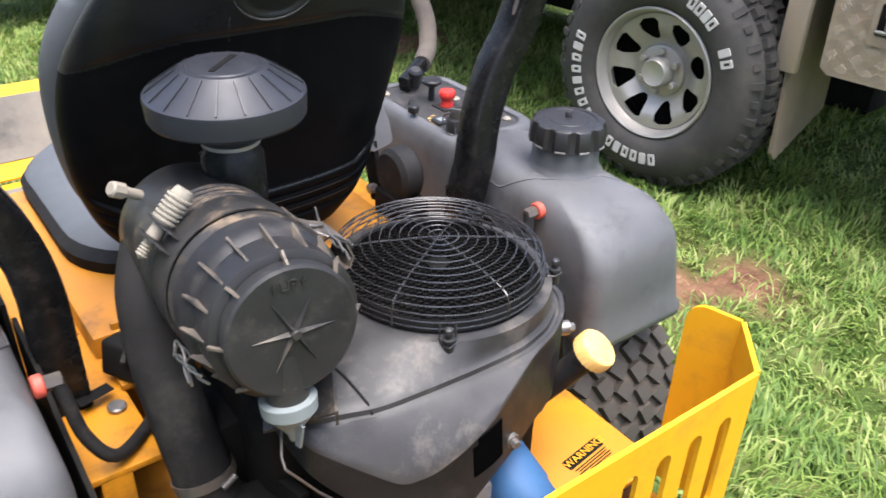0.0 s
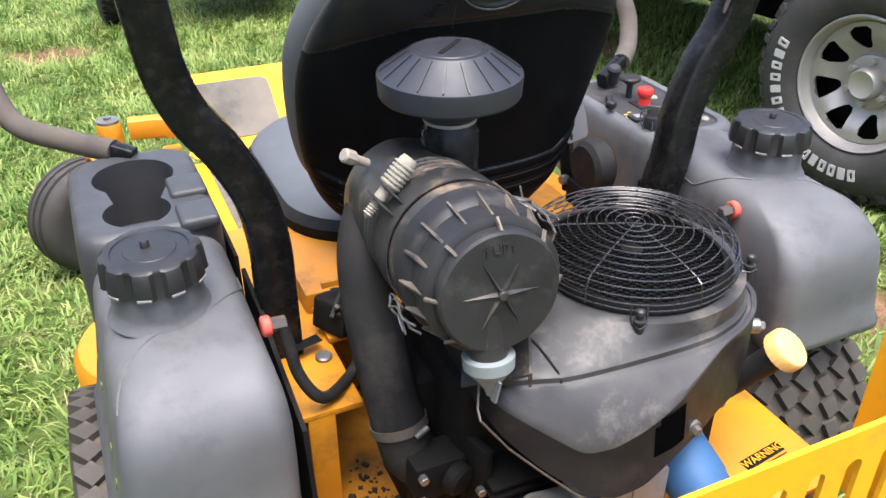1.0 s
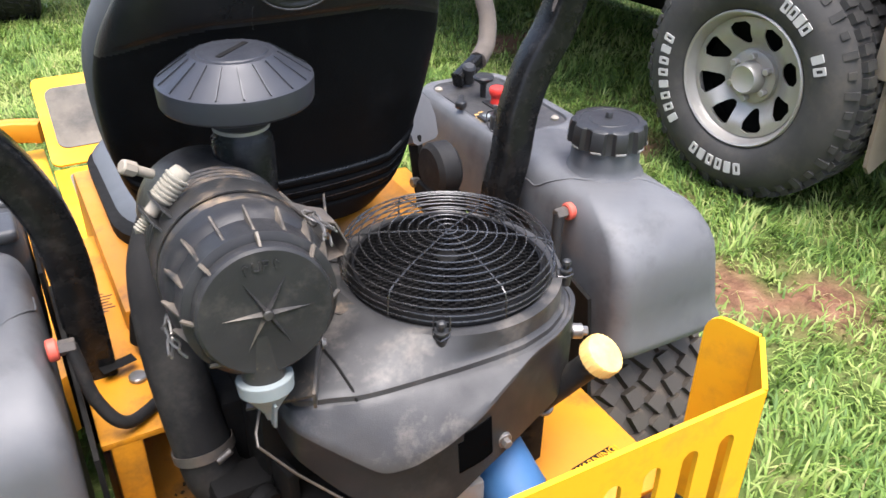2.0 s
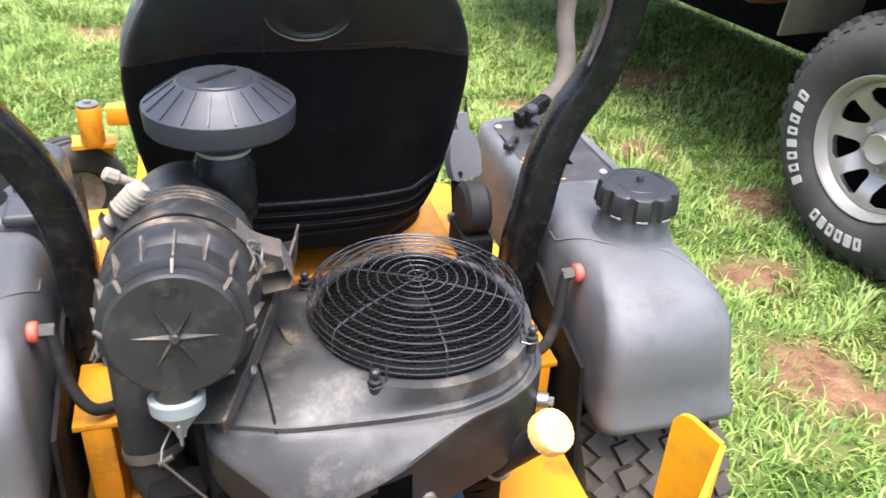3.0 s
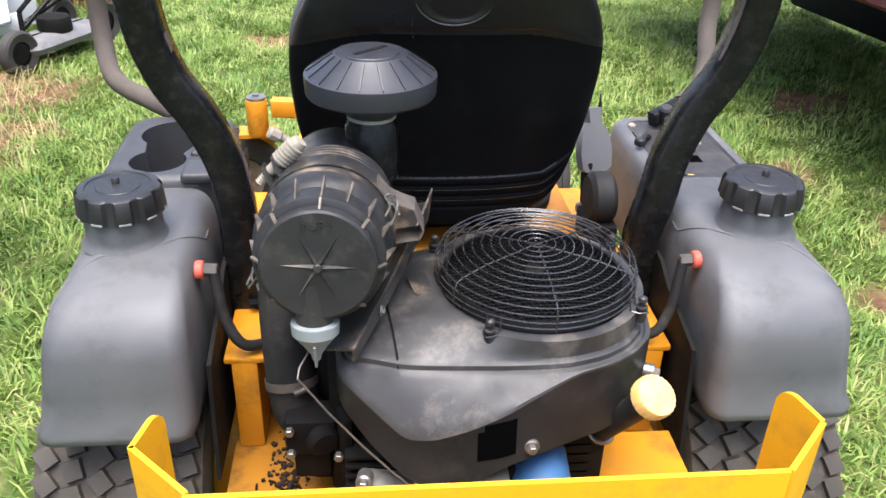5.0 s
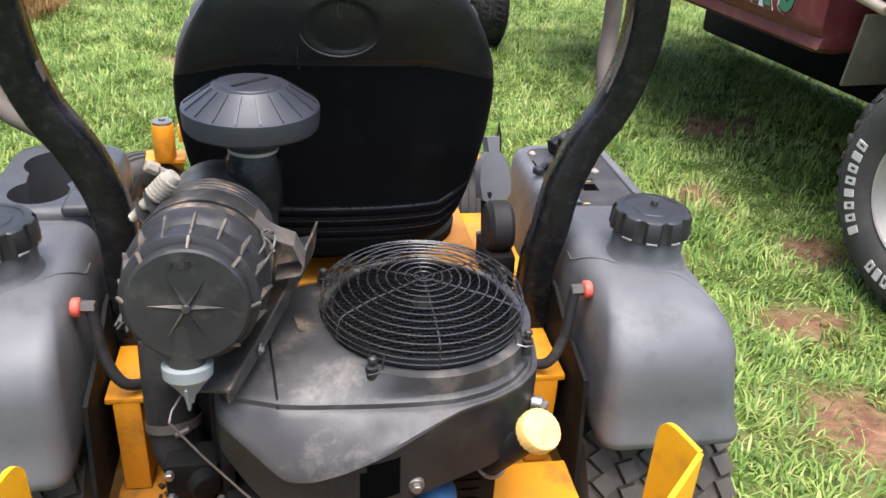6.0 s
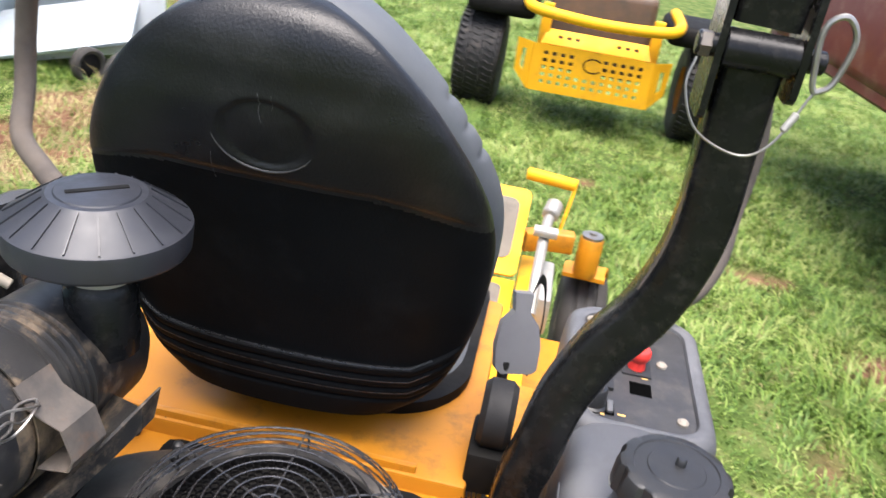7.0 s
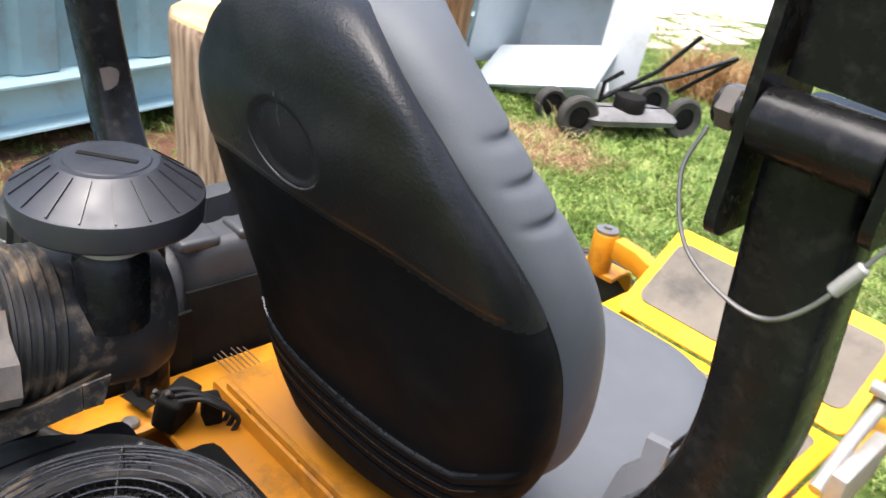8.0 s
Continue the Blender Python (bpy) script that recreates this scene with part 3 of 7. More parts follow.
    for i in range(7):
        x = 0.0005 + 0.046 * i / 6
        hits = [skin.ray_cast(Vector((x, -0.4, 0.653 + 0.047 * j / 5 + 0.003 * i / 6)), Vector((0, 1, 0)))[0] for j in range(6)]
        hits = [h for h in hits if h]
        if len(hits) == 6:
            rows.append([h + Vector((0, -0.0012, 0)) for h in hits] + [h + Vector((0, 0.002, 0)) for h in reversed(hits)])
    rings(bm, rows)
    part("blank_label", bm, M_void, cowl, "plain black label")
    for p in ((0.066, -0.149, 0.658), (0.236, -0.057, 0.690)):
        bm = bmesh.new()
        d = Vector((p[0] - 0.06, p[1] - 0.03, 0)).normalized()
        rod(bm, Vector(p) - d * 0.012, Vector(p) + d * 0.002, 0.010, 14, 0.001)
        rod(bm, Vector(p), Vector(p) + d * 0.009, 0.006, 6, 0.001)
        part("cowl_bolt", bm, M_steel, cowl, "zinc hex bolt")

    # block below the cowl
    bm = bmesh.new()
    box(bm, (0.06, 0.05, 0.53), (0.26, 0.24, 0.16), 0.02)
    box(bm, (0.0, -0.085, 0.55), (0.12, 0.08, 0.10), 0.012)
    block = part("engine_block", bm, M_dark, mower, "grimy black engine block")
    for k in range(5):
        for cx_, sx, sy in ((-0.09, 0.13, 0.12), (0.135, 0.06, 0.10)):
            bm = bmesh.new()
            box(bm, (cx_, -0.02, 0.52 + 0.016 * k), (sx, sy, 0.005), 0.001)
            part("cooling_fin", bm, M_dark, block)
    bm = bmesh.new()
    box(bm, (-0.125, 0.07, 0.58), (0.10, 0.2, 0.26), 0.02)
    box(bm, (-0.165, 0.10, 0.55), (0.09, 0.12, 0.24), 0.01)
    part("intake_manifold", bm, M_dark, block)
    bm = bmesh.new()
    box(bm, (0.06, 0.16, 0.60), (0.32, 0.16, 0.20), 0.02)
    part("blower_base", bm, M_dark, block)
    bm = bmesh.new()
    box(bm, (-0.035, -0.118, 0.545), (0.07, 0.05, 0.09), 0.006)
    box(bm, (0.022, -0.13, 0.56), (0.05, 0.03, 0.08), 0.005)
    part("crankcase_casting", bm, M_alu, block, "stained bare aluminium casting")
    bm = bmesh.new()
    box(bm, (-0.10, -0.12, 0.55), (0.085, 0.045, 0.07), 0.012, (0, 20, 10))
    part("rocker_cover", bm, M_alu, block, "dull aluminium rocker cover")
    for p in ((-0.128, -0.128, 0.605), (-0.06, -0.15, 0.575)):
        bm = bmesh.new()
        rod(bm, p, (p[0] - 0.003, p[1] - 0.022, p[2] + 0.006), 0.010, 14, 0.002)
        rod(bm, (p[0] - 0.003, p[1] - 0.022, p[2] + 0.006), (p[0] - 0.004, p[1] - 0.030, p[2] + 0.008), 0.006, 6, 0.001)
        part("cover_bolt", bm, M_steel, block)
    bm = bmesh.new()
    tube(bm, [(-0.185, -0.095, 0.775), (-0.199, -0.120, 0.762), (-0.201, -0.130, 0.755), (-0.168, -0.133, 0.706), (-0.130, -0.145, 0.665), (-0.096, -0.152, 0.629), (-0.075, -0.156, 0.61)], 0.0013, 6)
    part("linkage_wire", bm, M_darksteel, block)
    # oil filter
    bm = bmesh.new()
    p0, p1 = Vector((0.090, -0.080, 0.585)), Vector((0.088, -0.180, 0.553))
    m = Matrix.Translation(p0) @ aim(p0, p1)
    L = (p1 - p0).length
    revolve(bm, [(0.036, 0), (0.0385, 0.004), (0.0385, L * 0.72), (0.0365, L * 0.76), (0.0355, L * 0.93), (0.031, L * 0.98), (0.022, L)], m, 28)
    part("oil_filter", bm, M_blue, block, "blue spin-on oil filter")
    # dipstick
    bm = bmesh.new()
    a, c = Vector((0.172, -0.055, 0.590)), Vector((0.213, -0.125, 0.706))
    rod(bm, a, c, 0.0165, 20, 0.002)
    dip = part("dipstick_tube", bm, M_rubber, mower, "black oil filler tube")
    bm = bmesh.new()
    n = 48
    m = Matrix.Translation(c) @ aim(a, c)
    rows = []
    for r, h in ((0.020, -0.010), (0.0255, -0.008), (0.026, 0.006), (0.0245, 0.009), (0.012, 0.0105), (0.0005, 0.0105)):
        rows.append([m @ Vector(((r + (0.001 if (i % 2 and 0.024 < r) else 0)) * math.cos(2 * math.pi * i / n), (r + (0.001 if (i % 2 and 0.024 < r) else 0)) * math.sin(2 * math.pi * i / n), h)) for i in range(n)])
    rings(bm, rows)
    part("dipstick_cap", bm, M_dip, dip, "faded yellow ribbed oil cap")
    bm = bmesh.new()
    hoop(bm, a + (c - a) * 0.12, 0.019, 0.003, aim(a, c), 24)
    part("tube_clamp", bm, M_steel, dip)


build_engine()

# ---- air cleaner ----
AX0, AX1 = Vector((-0.173, -0.112, 0.888)), Vector((-0.158, 0.205, 0.852))
AXM = Matrix.Translation(AX0) @ aim(AX0, AX1)
AXL = (AX1 - AX0).length
AUP = (AXM.inverted().to_3x3() @ Vector((0, 0, 1)))
A0 = math.atan2(AUP.y, AUP.x)


def ax(a, r, h):
    """A point on the canister: angle from its top (degrees, towards the engine positive), radius, distance from the lid."""
    t = A0 + radians(a) * AXS
    return AXM @ Vector((r * math.cos(t), r * math.sin(t), h))


AXS = 1
AXS = 1 if ax(90, 1, 0).x > ax(-90, 1, 0).x else -1


def build_air_cleaner():
    bm = bmesh.new()
    prof = [(0.070, 0.085), (0.076, 0.088), (0.0775, 0.095), (0.0775, 0.104), (0.074, 0.107), (0.074, 0.146)]
    for k in range(5):
        h = 0.150 + 0.0105 * k
        prof += [(0.0725, h), (0.0765, h + 0.002), (0.0765, h + 0.0055), (0.0725, h + 0.0075)]
    prof += [(0.074, 0.268), (0.073, 0.29), (0.064, 0.308), (0.040, AXL), (0.0005, AXL)]
    revolve(bm, prof, AXM, 56)
    body = part("air_cleaner", bm, M_filter, mower, "dusty black canister air cleaner with brown grime", 30)
    bm = bmesh.new()
    revolve(bm, [(0.0005, 0.0), (0.060, 0.0), (0.0625, 0.002), (0.0635, 0.006), (0.0635, 0.014), (0.0665, 0.0145), (0.0715, 0.017), (0.0715, 0.05), (0.0755, 0.055), (0.0785, 0.062), (0.0785, 0.085), (0.072, 0.088)], AXM, 64)
    lid = part("canister_lid", bm, M_lid, body, "black plastic end lid with a raised star", 30)
    # gussets
    for k in range(16):
        bm = bmesh.new()
        a = 3 + 22.5 * k
        w = 1.5
        p = [ax(a - w, 0.070, 0.018), ax(a + w, 0.070, 0.018), ax(a + w, 0.072, 0.058), ax(a - w, 0.072, 0.058)]
        q = [ax(a - w * 0.5, 0.0722, 0.026), ax(a + w * 0.5, 0.0722, 0.026), ax(a + w * 0.5, 0.0815, 0.061), ax(a - w * 0.5, 0.0815, 0.061)]
        rings(bm, [p, q])
        part("lid_rib", bm, M_rib, lid)
    for k in range(8):
        bm = bmesh.new()
        a = 3 + 45 * k
        p = [ax(a - 1.6, 0.0605, 0.004), ax(a + 1.6, 0.0605, 0.004), ax(a + 1.6, 0.070, 0.016), ax(a - 1.6, 0.070, 0.016)]
        q = [ax(a - 1, 0.0635, 0.003), ax(a + 1, 0.0635, 0.003), ax(a + 1, 0.073, 0.0145), ax(a - 1, 0.073, 0.0145)]
        rings(bm, [p, q])
        part("lid_rib", bm, M_rib, lid)
    # star
    for k in range(6):
        a = 32 + 60 * k
        bm = bmesh.new()
        tip = ax(a, 0.040, -0.0005)
        bl, br = ax(a - 90, 0.0030, 0.0005), ax(a + 90, 0.0030, 0.0005)
        top = ax(a, 0.003, -0.0050)
        v = [bm.verts.new(p) for p in (tip, bl, br, top)]
        for f in ((0, 1, 3), (0, 3, 2), (1, 2, 3), (0, 2, 1)):
            bm.faces.new([v[i] for i in f])
        part("star_rib", bm, M_rib if k in (3, 4) else M_lid, lid, angle=10)
    bm = bmesh.new()
    rod(bm, ax(0, 0, 0.0), ax(0, 0, -0.007), 0.005, 16, 0.001)
    part("star_boss", bm, M_lid, lid)
    c = ax(0, 0.046, -0.0004)
    zx = (AX0 - AX1).normalized()
    xx = Vector((0, 0, 1)).cross(zx).normalized()
    yy = zx.cross(xx)
    m = Matrix((xx, yy, zx)).transposed().to_4x4()
    m.translation = c
    part("up_mark", text_mesh("UP", 0.0135, m, 0.0011), M_lid, lid, "raised letters UP between two arrows")
    for s in (-1, 1):
        bm = bmesh.new()
        pl = [(0, 0.005), (-0.003, 0.0015), (-0.001, 0.0015), (-0.001, -0.0045), (0.001, -0.0045), (0.001, 0.0015), (0.003, 0.0015)]
        sheet(bm, [[(x + s * 0.0135, y) for x, y in pl]], m, 0.0011)
        part("arrow_mark", bm, M_lid, lid)
    # wire latches
    for a in (62, -118):
        for s in (-4, 4):
            bm = bmesh.new()
            tube(bm, spline([ax(a + s, 0.083, 0.035), ax(a + s, 0.088, 0.055), ax(a + s * 1.6, 0.087, 0.075), ax(a + s * 0.4, 0.092, 0.095), ax(a - s * 0.5, 0.084, 0.112), ax(a - s * 1.2, 0.082, 0.092), ax(a + s * 0.5, 0.09, 0.07), ax(a + s * 0.3, 0.095, 0.045)], 6), 0.0013, 6)
            part("wire_latch", bm, M_steel, body, "bright bent-wire latch")
    # dust valve below the lid
    bm = bmesh.new()
    v0, vd = Vector((-0.180, -0.103, 0.813)), Vector((0, -0.17, -1)).normalized()
    rod(bm, v0 - vd * 0.05, v0 + vd * 0.004, 0.0205, 24)
    part("drain_spout", bm, M_filter, body)
    bm = bmesh.new()
    m = Matrix.Translation(v0) @ aim((0, 0, 0), vd)
    revolve(bm, [(0.022, -0.001), (0.0265, 0.0), (0.0270, 0.001), (0.0262, 0.0135), (0.0250, 0.0145), (0.0150, 0.027), (0.0060, 0.040), (0.0045, 0.047), (0.0005, 0.047)], m, 40)
    valve = part("dust_valve", bm, M_funnel, body, "pale grey rubber dust valve", 25)
    bm = bmesh.new()
    fv = [v0 + vd * 0.017 + Vector((0, -0.0255, 0)), v0 + vd * 0.050 + Vector((0, -0.011, 0)), v0 + vd * 0.052 + Vector((0, -0.002, 0)), v0 + vd * 0.02]
    rings(bm, [[p + Vector((k, 0, 0)) for p in fv] for k in (-0.0014, 0.0014)])
    part("valve_fin", bm, M_funnel, valve)
    # restriction gauge on top
    ah = (AX1 - AX0).normalized()
    go = ax(-42, 0.088, 0.150)
    gr = (go - ax(0, 0, 0.150)).normalized()
    gt = (ax(-40, 0.09, 0.15) - ax(-52, 0.09, 0.15)).normalized()
    M_beige = mat("beige_rubber", (0.22, 0.20, 0.155), 0.75, col2=(0.33, 0.295, 0.23), scale=60, amount=0.6)
    bm = bmesh.new()
    prof = [(0.010, 0.0)]
    for k in range(6):
        prof += [(0.0125, 0.003 + 0.0048 * k), (0.0125, 0.0052 + 0.0048 * k), (0.0102, 0.0058 + 0.0048 * k), (0.0102, 0.0076 + 0.0048 * k)]
    prof += [(0.010, 0.033), (0.0085, 0.038), (0.0005, 0.0385)]
    revolve(bm, prof, Matrix.Translation(go + gt * 0.002) @ aim((0, 0, 0), gt), 24)
    gauge = part("restriction_gauge", bm, M_beige, body, "beige ribbed rubber restriction gauge", 25)
    bm = bmesh.new()
    rod(bm, go - gt * 0.014, go, 0.0075, 16, 0.001)
    part("gauge_stem", bm, M_plug, gauge)
    bm = bmesh.new()
    prof = [(0.004, 0.0)]
    for k in range(6):
        prof += [(0.0062, 0.001 + 0.0032 * k), (0.0045, 0.0026 + 0.0032 * k)]
    revolve(bm, prof + [(0.0005, 0.022)], Matrix.Translation(go - gt * 0.016) @ aim((0, 0, 0), -gt), 16)
    part("gauge_spring", bm, M_beige, gauge)
    for k in (0.0, -0.016):
        bm = bmesh.new()
        c0 = go + gt * k
        p = [c0 - gr * 0.016 - ah * 0.034, c0 + gr * 0.000 - ah * 0.030, c0 + gr * 0.012 - ah * 0.006, c0 + gr * 0.012 + ah * 0.012, c0 - gr * 0.018 + ah * 0.012]
        rings(bm, [p, [v + gt * 0.0018 for v in p]])
        part("gauge_bracket", bm, M_filter, body)
    bm = bmesh.new()
    rod(bm, (-0.212, 0.142, 0.922), (-0.231, 0.137, 0.9345), 0.0055, 14, 0.001)
    rod(bm, (-0.229, 0.1375, 0.933), (-0.243, 0.134, 0.942), 0.0085, 8, 0.002)
    part("breather_plug", bm, M_plug, body, "off-white breather plug")
    # strap and saddle bracket
    bm = bmesh.new()
    for a0, a1, r in ((-150, 150, 0.0775),):
        k = 40
        rows = []
        for i in range(k + 1):
            a = a0 + (a1 - a0) * i / k
            rows.append([ax(a, r, 0.108), ax(a, r + 0.0015, 0.108), ax(a, r + 0.0015, 0.146), ax(a, r, 0.146)])
        rings(bm, rows)
    part("mounting_strap", bm, M_filter, body, "dusty mounting strap")
    bm = bmesh.new()
    strip = [ax(48, 0.079, 0.106), ax(62, 0.080, 0.106), ax(70, 0.090, 0.106), ax(76, 0.104, 0.106), ax(90, 0.112, 0.106), ax(96, 0.108, 0.106), ax(101, 0.082, 0.106)]
    mid = ax(0, 0, 0.106)
    rows = []
    for v in strip:
        d = (v - mid).normalized() * 0.002
        rows.append([v - ah * 0.004, v - ah * 0.004 + d, v + ah * 0.042 + d, v + ah * 0.042])
    rings(bm, rows)
    part("strap_ear", bm, mat("rusty_bracket", (0.045, 0.042, 0.039), 0.6, col2=(0.11, 0.09, 0.072), scale=40, amount=0.8, dirt=(0.13, 0.065, 0.03), dirt_scale=18, dirt_amount=0.7, bump=0.2), body, "rust-stained bracket ear")
    bm = bmesh.new()
    edge = spline([(-0.046, 0.075, 0.870), (-0.070, 0.026, 0.842), (-0.104, -0.046, 0.812), (-0.140, -0.118, 0.785)], 6)
    rings(bm, [[q, q + Vector((0.003, -0.001, 0)), q + Vector((0.003, -0.001, -0.026 + 0.008 * i / 18)), q + Vector((0, 0, -0.026 + 0.008 * i / 18))] for i, q in enumerate(edge)])
    rings(bm, [[q + Vector((0, 0, -0.001)), q + Vector((0, 0, -0.004)), q + Vector((-0.055, 0.045, -0.034)), q + Vector((-0.055, 0.045, -0.031))] for q in edge])
    tip = edge[0]
    rings(bm, [[tip + Vector((0, 0, 0)), tip + Vector((0.003, 0, 0)), tip + Vector((0.003, 0, -0.026)), tip + Vector((0, 0, -0.026))], [tip + Vector((0.008, 0.022, 0.008)), tip + Vector((0.010, 0.022, 0.008)), tip + Vector((0.006, 0.016, -0.024)), tip + Vector((0.004, 0.016, -0.024))]])
    saddle = part("saddle_bracket", bm, M_filter, body, "scuffed black angle bracket under the canister")
    for q in (edge[13],):
        bm = bmesh.new()
        o = q + Vector((0.003, -0.001, -0.012))
        rod(bm, o, o + Vector((0.002, -0.0005, 0)), 0.007, 16, 0.0005)
        rod(bm, o, o + Vector((0.005, -0.0015, 0)), 0.0045, 6, 0.001)
        part("saddle_bolt", bm, M_steel, saddle, "zinc hex bolt with washer")
    # intake hose
    bm = bmesh.new()
    tube(bm, spline([(-0.205, 0.16, 0.85), (-0.228, 0.125, 0.815), (-0.235, 0.09, 0.75), (-0.232, 0.055, 0.68), (-0.226, 0.032, 0.62), (-0.219, 0.020, 0.585), (-0.200, 0.012, 0.565)], 8), 0.033, 24)
    hose = part("intake_hose", bm, M_hose, mower, "dusty black rubber intake hose")
    bm = bmesh.new()
    revolve(bm, [(0.0345, -0.006), (0.0358, -0.006), (0.0358, 0.006), (0.0345, 0.006)], Matrix.Translation((-0.2265, 0.0335, 0.624)) @ aim((0, 0, 0), (-0.10, 0.36, 1)), 36, (False, False))
    clamp = part("hose_clamp", bm, M_darksteel, hose, "worm-drive hose clamp")
    bm = bmesh.new()
    rod(bm, (-0.220, -0.004, 0.630), (-0.202, 0.000, 0.637), 0.0042, 10, 0.001)
    part("clamp_screw", bm, M_darksteel, clamp)
    bm = bmesh.new()
    box(bm, (-0.200, -0.012, 0.580), (0.070, 0.05, 0.058), 0.013)
    rod(bm, (-0.188, -0.034, 0.586), (-0.180, -0.052, 0.584), 0.021, 24, 0.004)
    tb = part("throttle_body", bm, M_dark, mower, "black throttle body with steel bolts")
    bm = bmesh.new()
    box(bm, (-0.160, -0.02, 0.58), (0.014, 0.085, 0.10), 0.004, (0, 0, 12))
    part("throttle_flange", bm, M_dark, tb)
    bm = bmesh.new()
    box(bm, (-0.20, 0.0, 0.53), (0.05, 0.05, 0.06), 0.008)
    part("float_bowl", bm, M_dark, tb)
    for p in ((-0.226, -0.036, 0.598), (-0.226, -0.036, 0.560), (-0.163, -0.060, 0.575)):
        bm = bmesh.new()
        rod(bm, p, (p[0], p[1] - 0.010, p[2]), 0.006, 6, 0.001)
        part("throttle_bolt", bm, M_steel, tb)
    # pre-cleaner bowl
    c = Vector((-0.113, 0.134, 0.013))
    m = Matrix.Translation(c)
    bm = bmesh.new()
    revolve(bm, [(0.033, 0.955), (0.036, 0.970), (0.070, 0.976), (0.080, 0.9805), (0.0815, 0.983), (0.0828, 1.0035), (0.0822, 1.0062), (0.0805, 1.0068), (0.0450, 1.0310), (0.0430, 1.0322), (0.0370, 1.0324), (0.0360, 1.0336), (0.0345, 1.0339), (0.0005, 1.0342)], m, 64)
    bowl = part("precleaner_bowl", bm, M_bowl, mower, "grey plastic mushroom-shaped pre-cleaner", 20)
    for k in range(18):
        a = 2 * math.pi * k / 18
        bm = bmesh.new()
        d, s = Vector((math.cos(a), math.sin(a), 0)), Vector((-math.sin(a), math.cos(a), 0)) * 0.0009
        pts = [(0.0455, 1.0303), (0.079, 1.0075)]
        row = [d * r + s * sg + Vector((0, 0, z + dz)) for r, z in pts for sg, dz in ((-1, 0), (1, 0))]
        lo = [m @ v for v in (row[0], row[1], row[3], row[2])]
        hi = [v + Vector((0, 0, 0.0016)) + d * 0.0008 for v in lo]
        rings(bm, [lo, hi])
        part("bowl_rib", bm, M_bowl, bowl)
    bm = bmesh.new()
    sheet(bm, [rrect(-0.027, 0.027, -0.0032, 0.0032, 0.001, 2)], m @ pose(0, 0, 1.0339, 0, 0, 42), 0.001)
    part("moulded_mark", bm, M_dark, bowl, "plain raised maker's mark")
    bm = bmesh.new()
    revolve(bm, [(0.034, 0.87), (0.034, 0.938), (0.031, 0.942), (0.029, 0.952)], Matrix.Translation(c), 28)
    part("bowl_neck", bm, M_rops, bowl)
    bm = bmesh.new()
    revolve(bm, [(0.0300, 0.9485), (0.0312, 0.949), (0.0312, 0.953), (0.0300, 0.9535)], Matrix.Translation(c), 36)
    part("neck_band", bm, M_alu, bowl, "thin metal neck band")


build_air_cleaner()

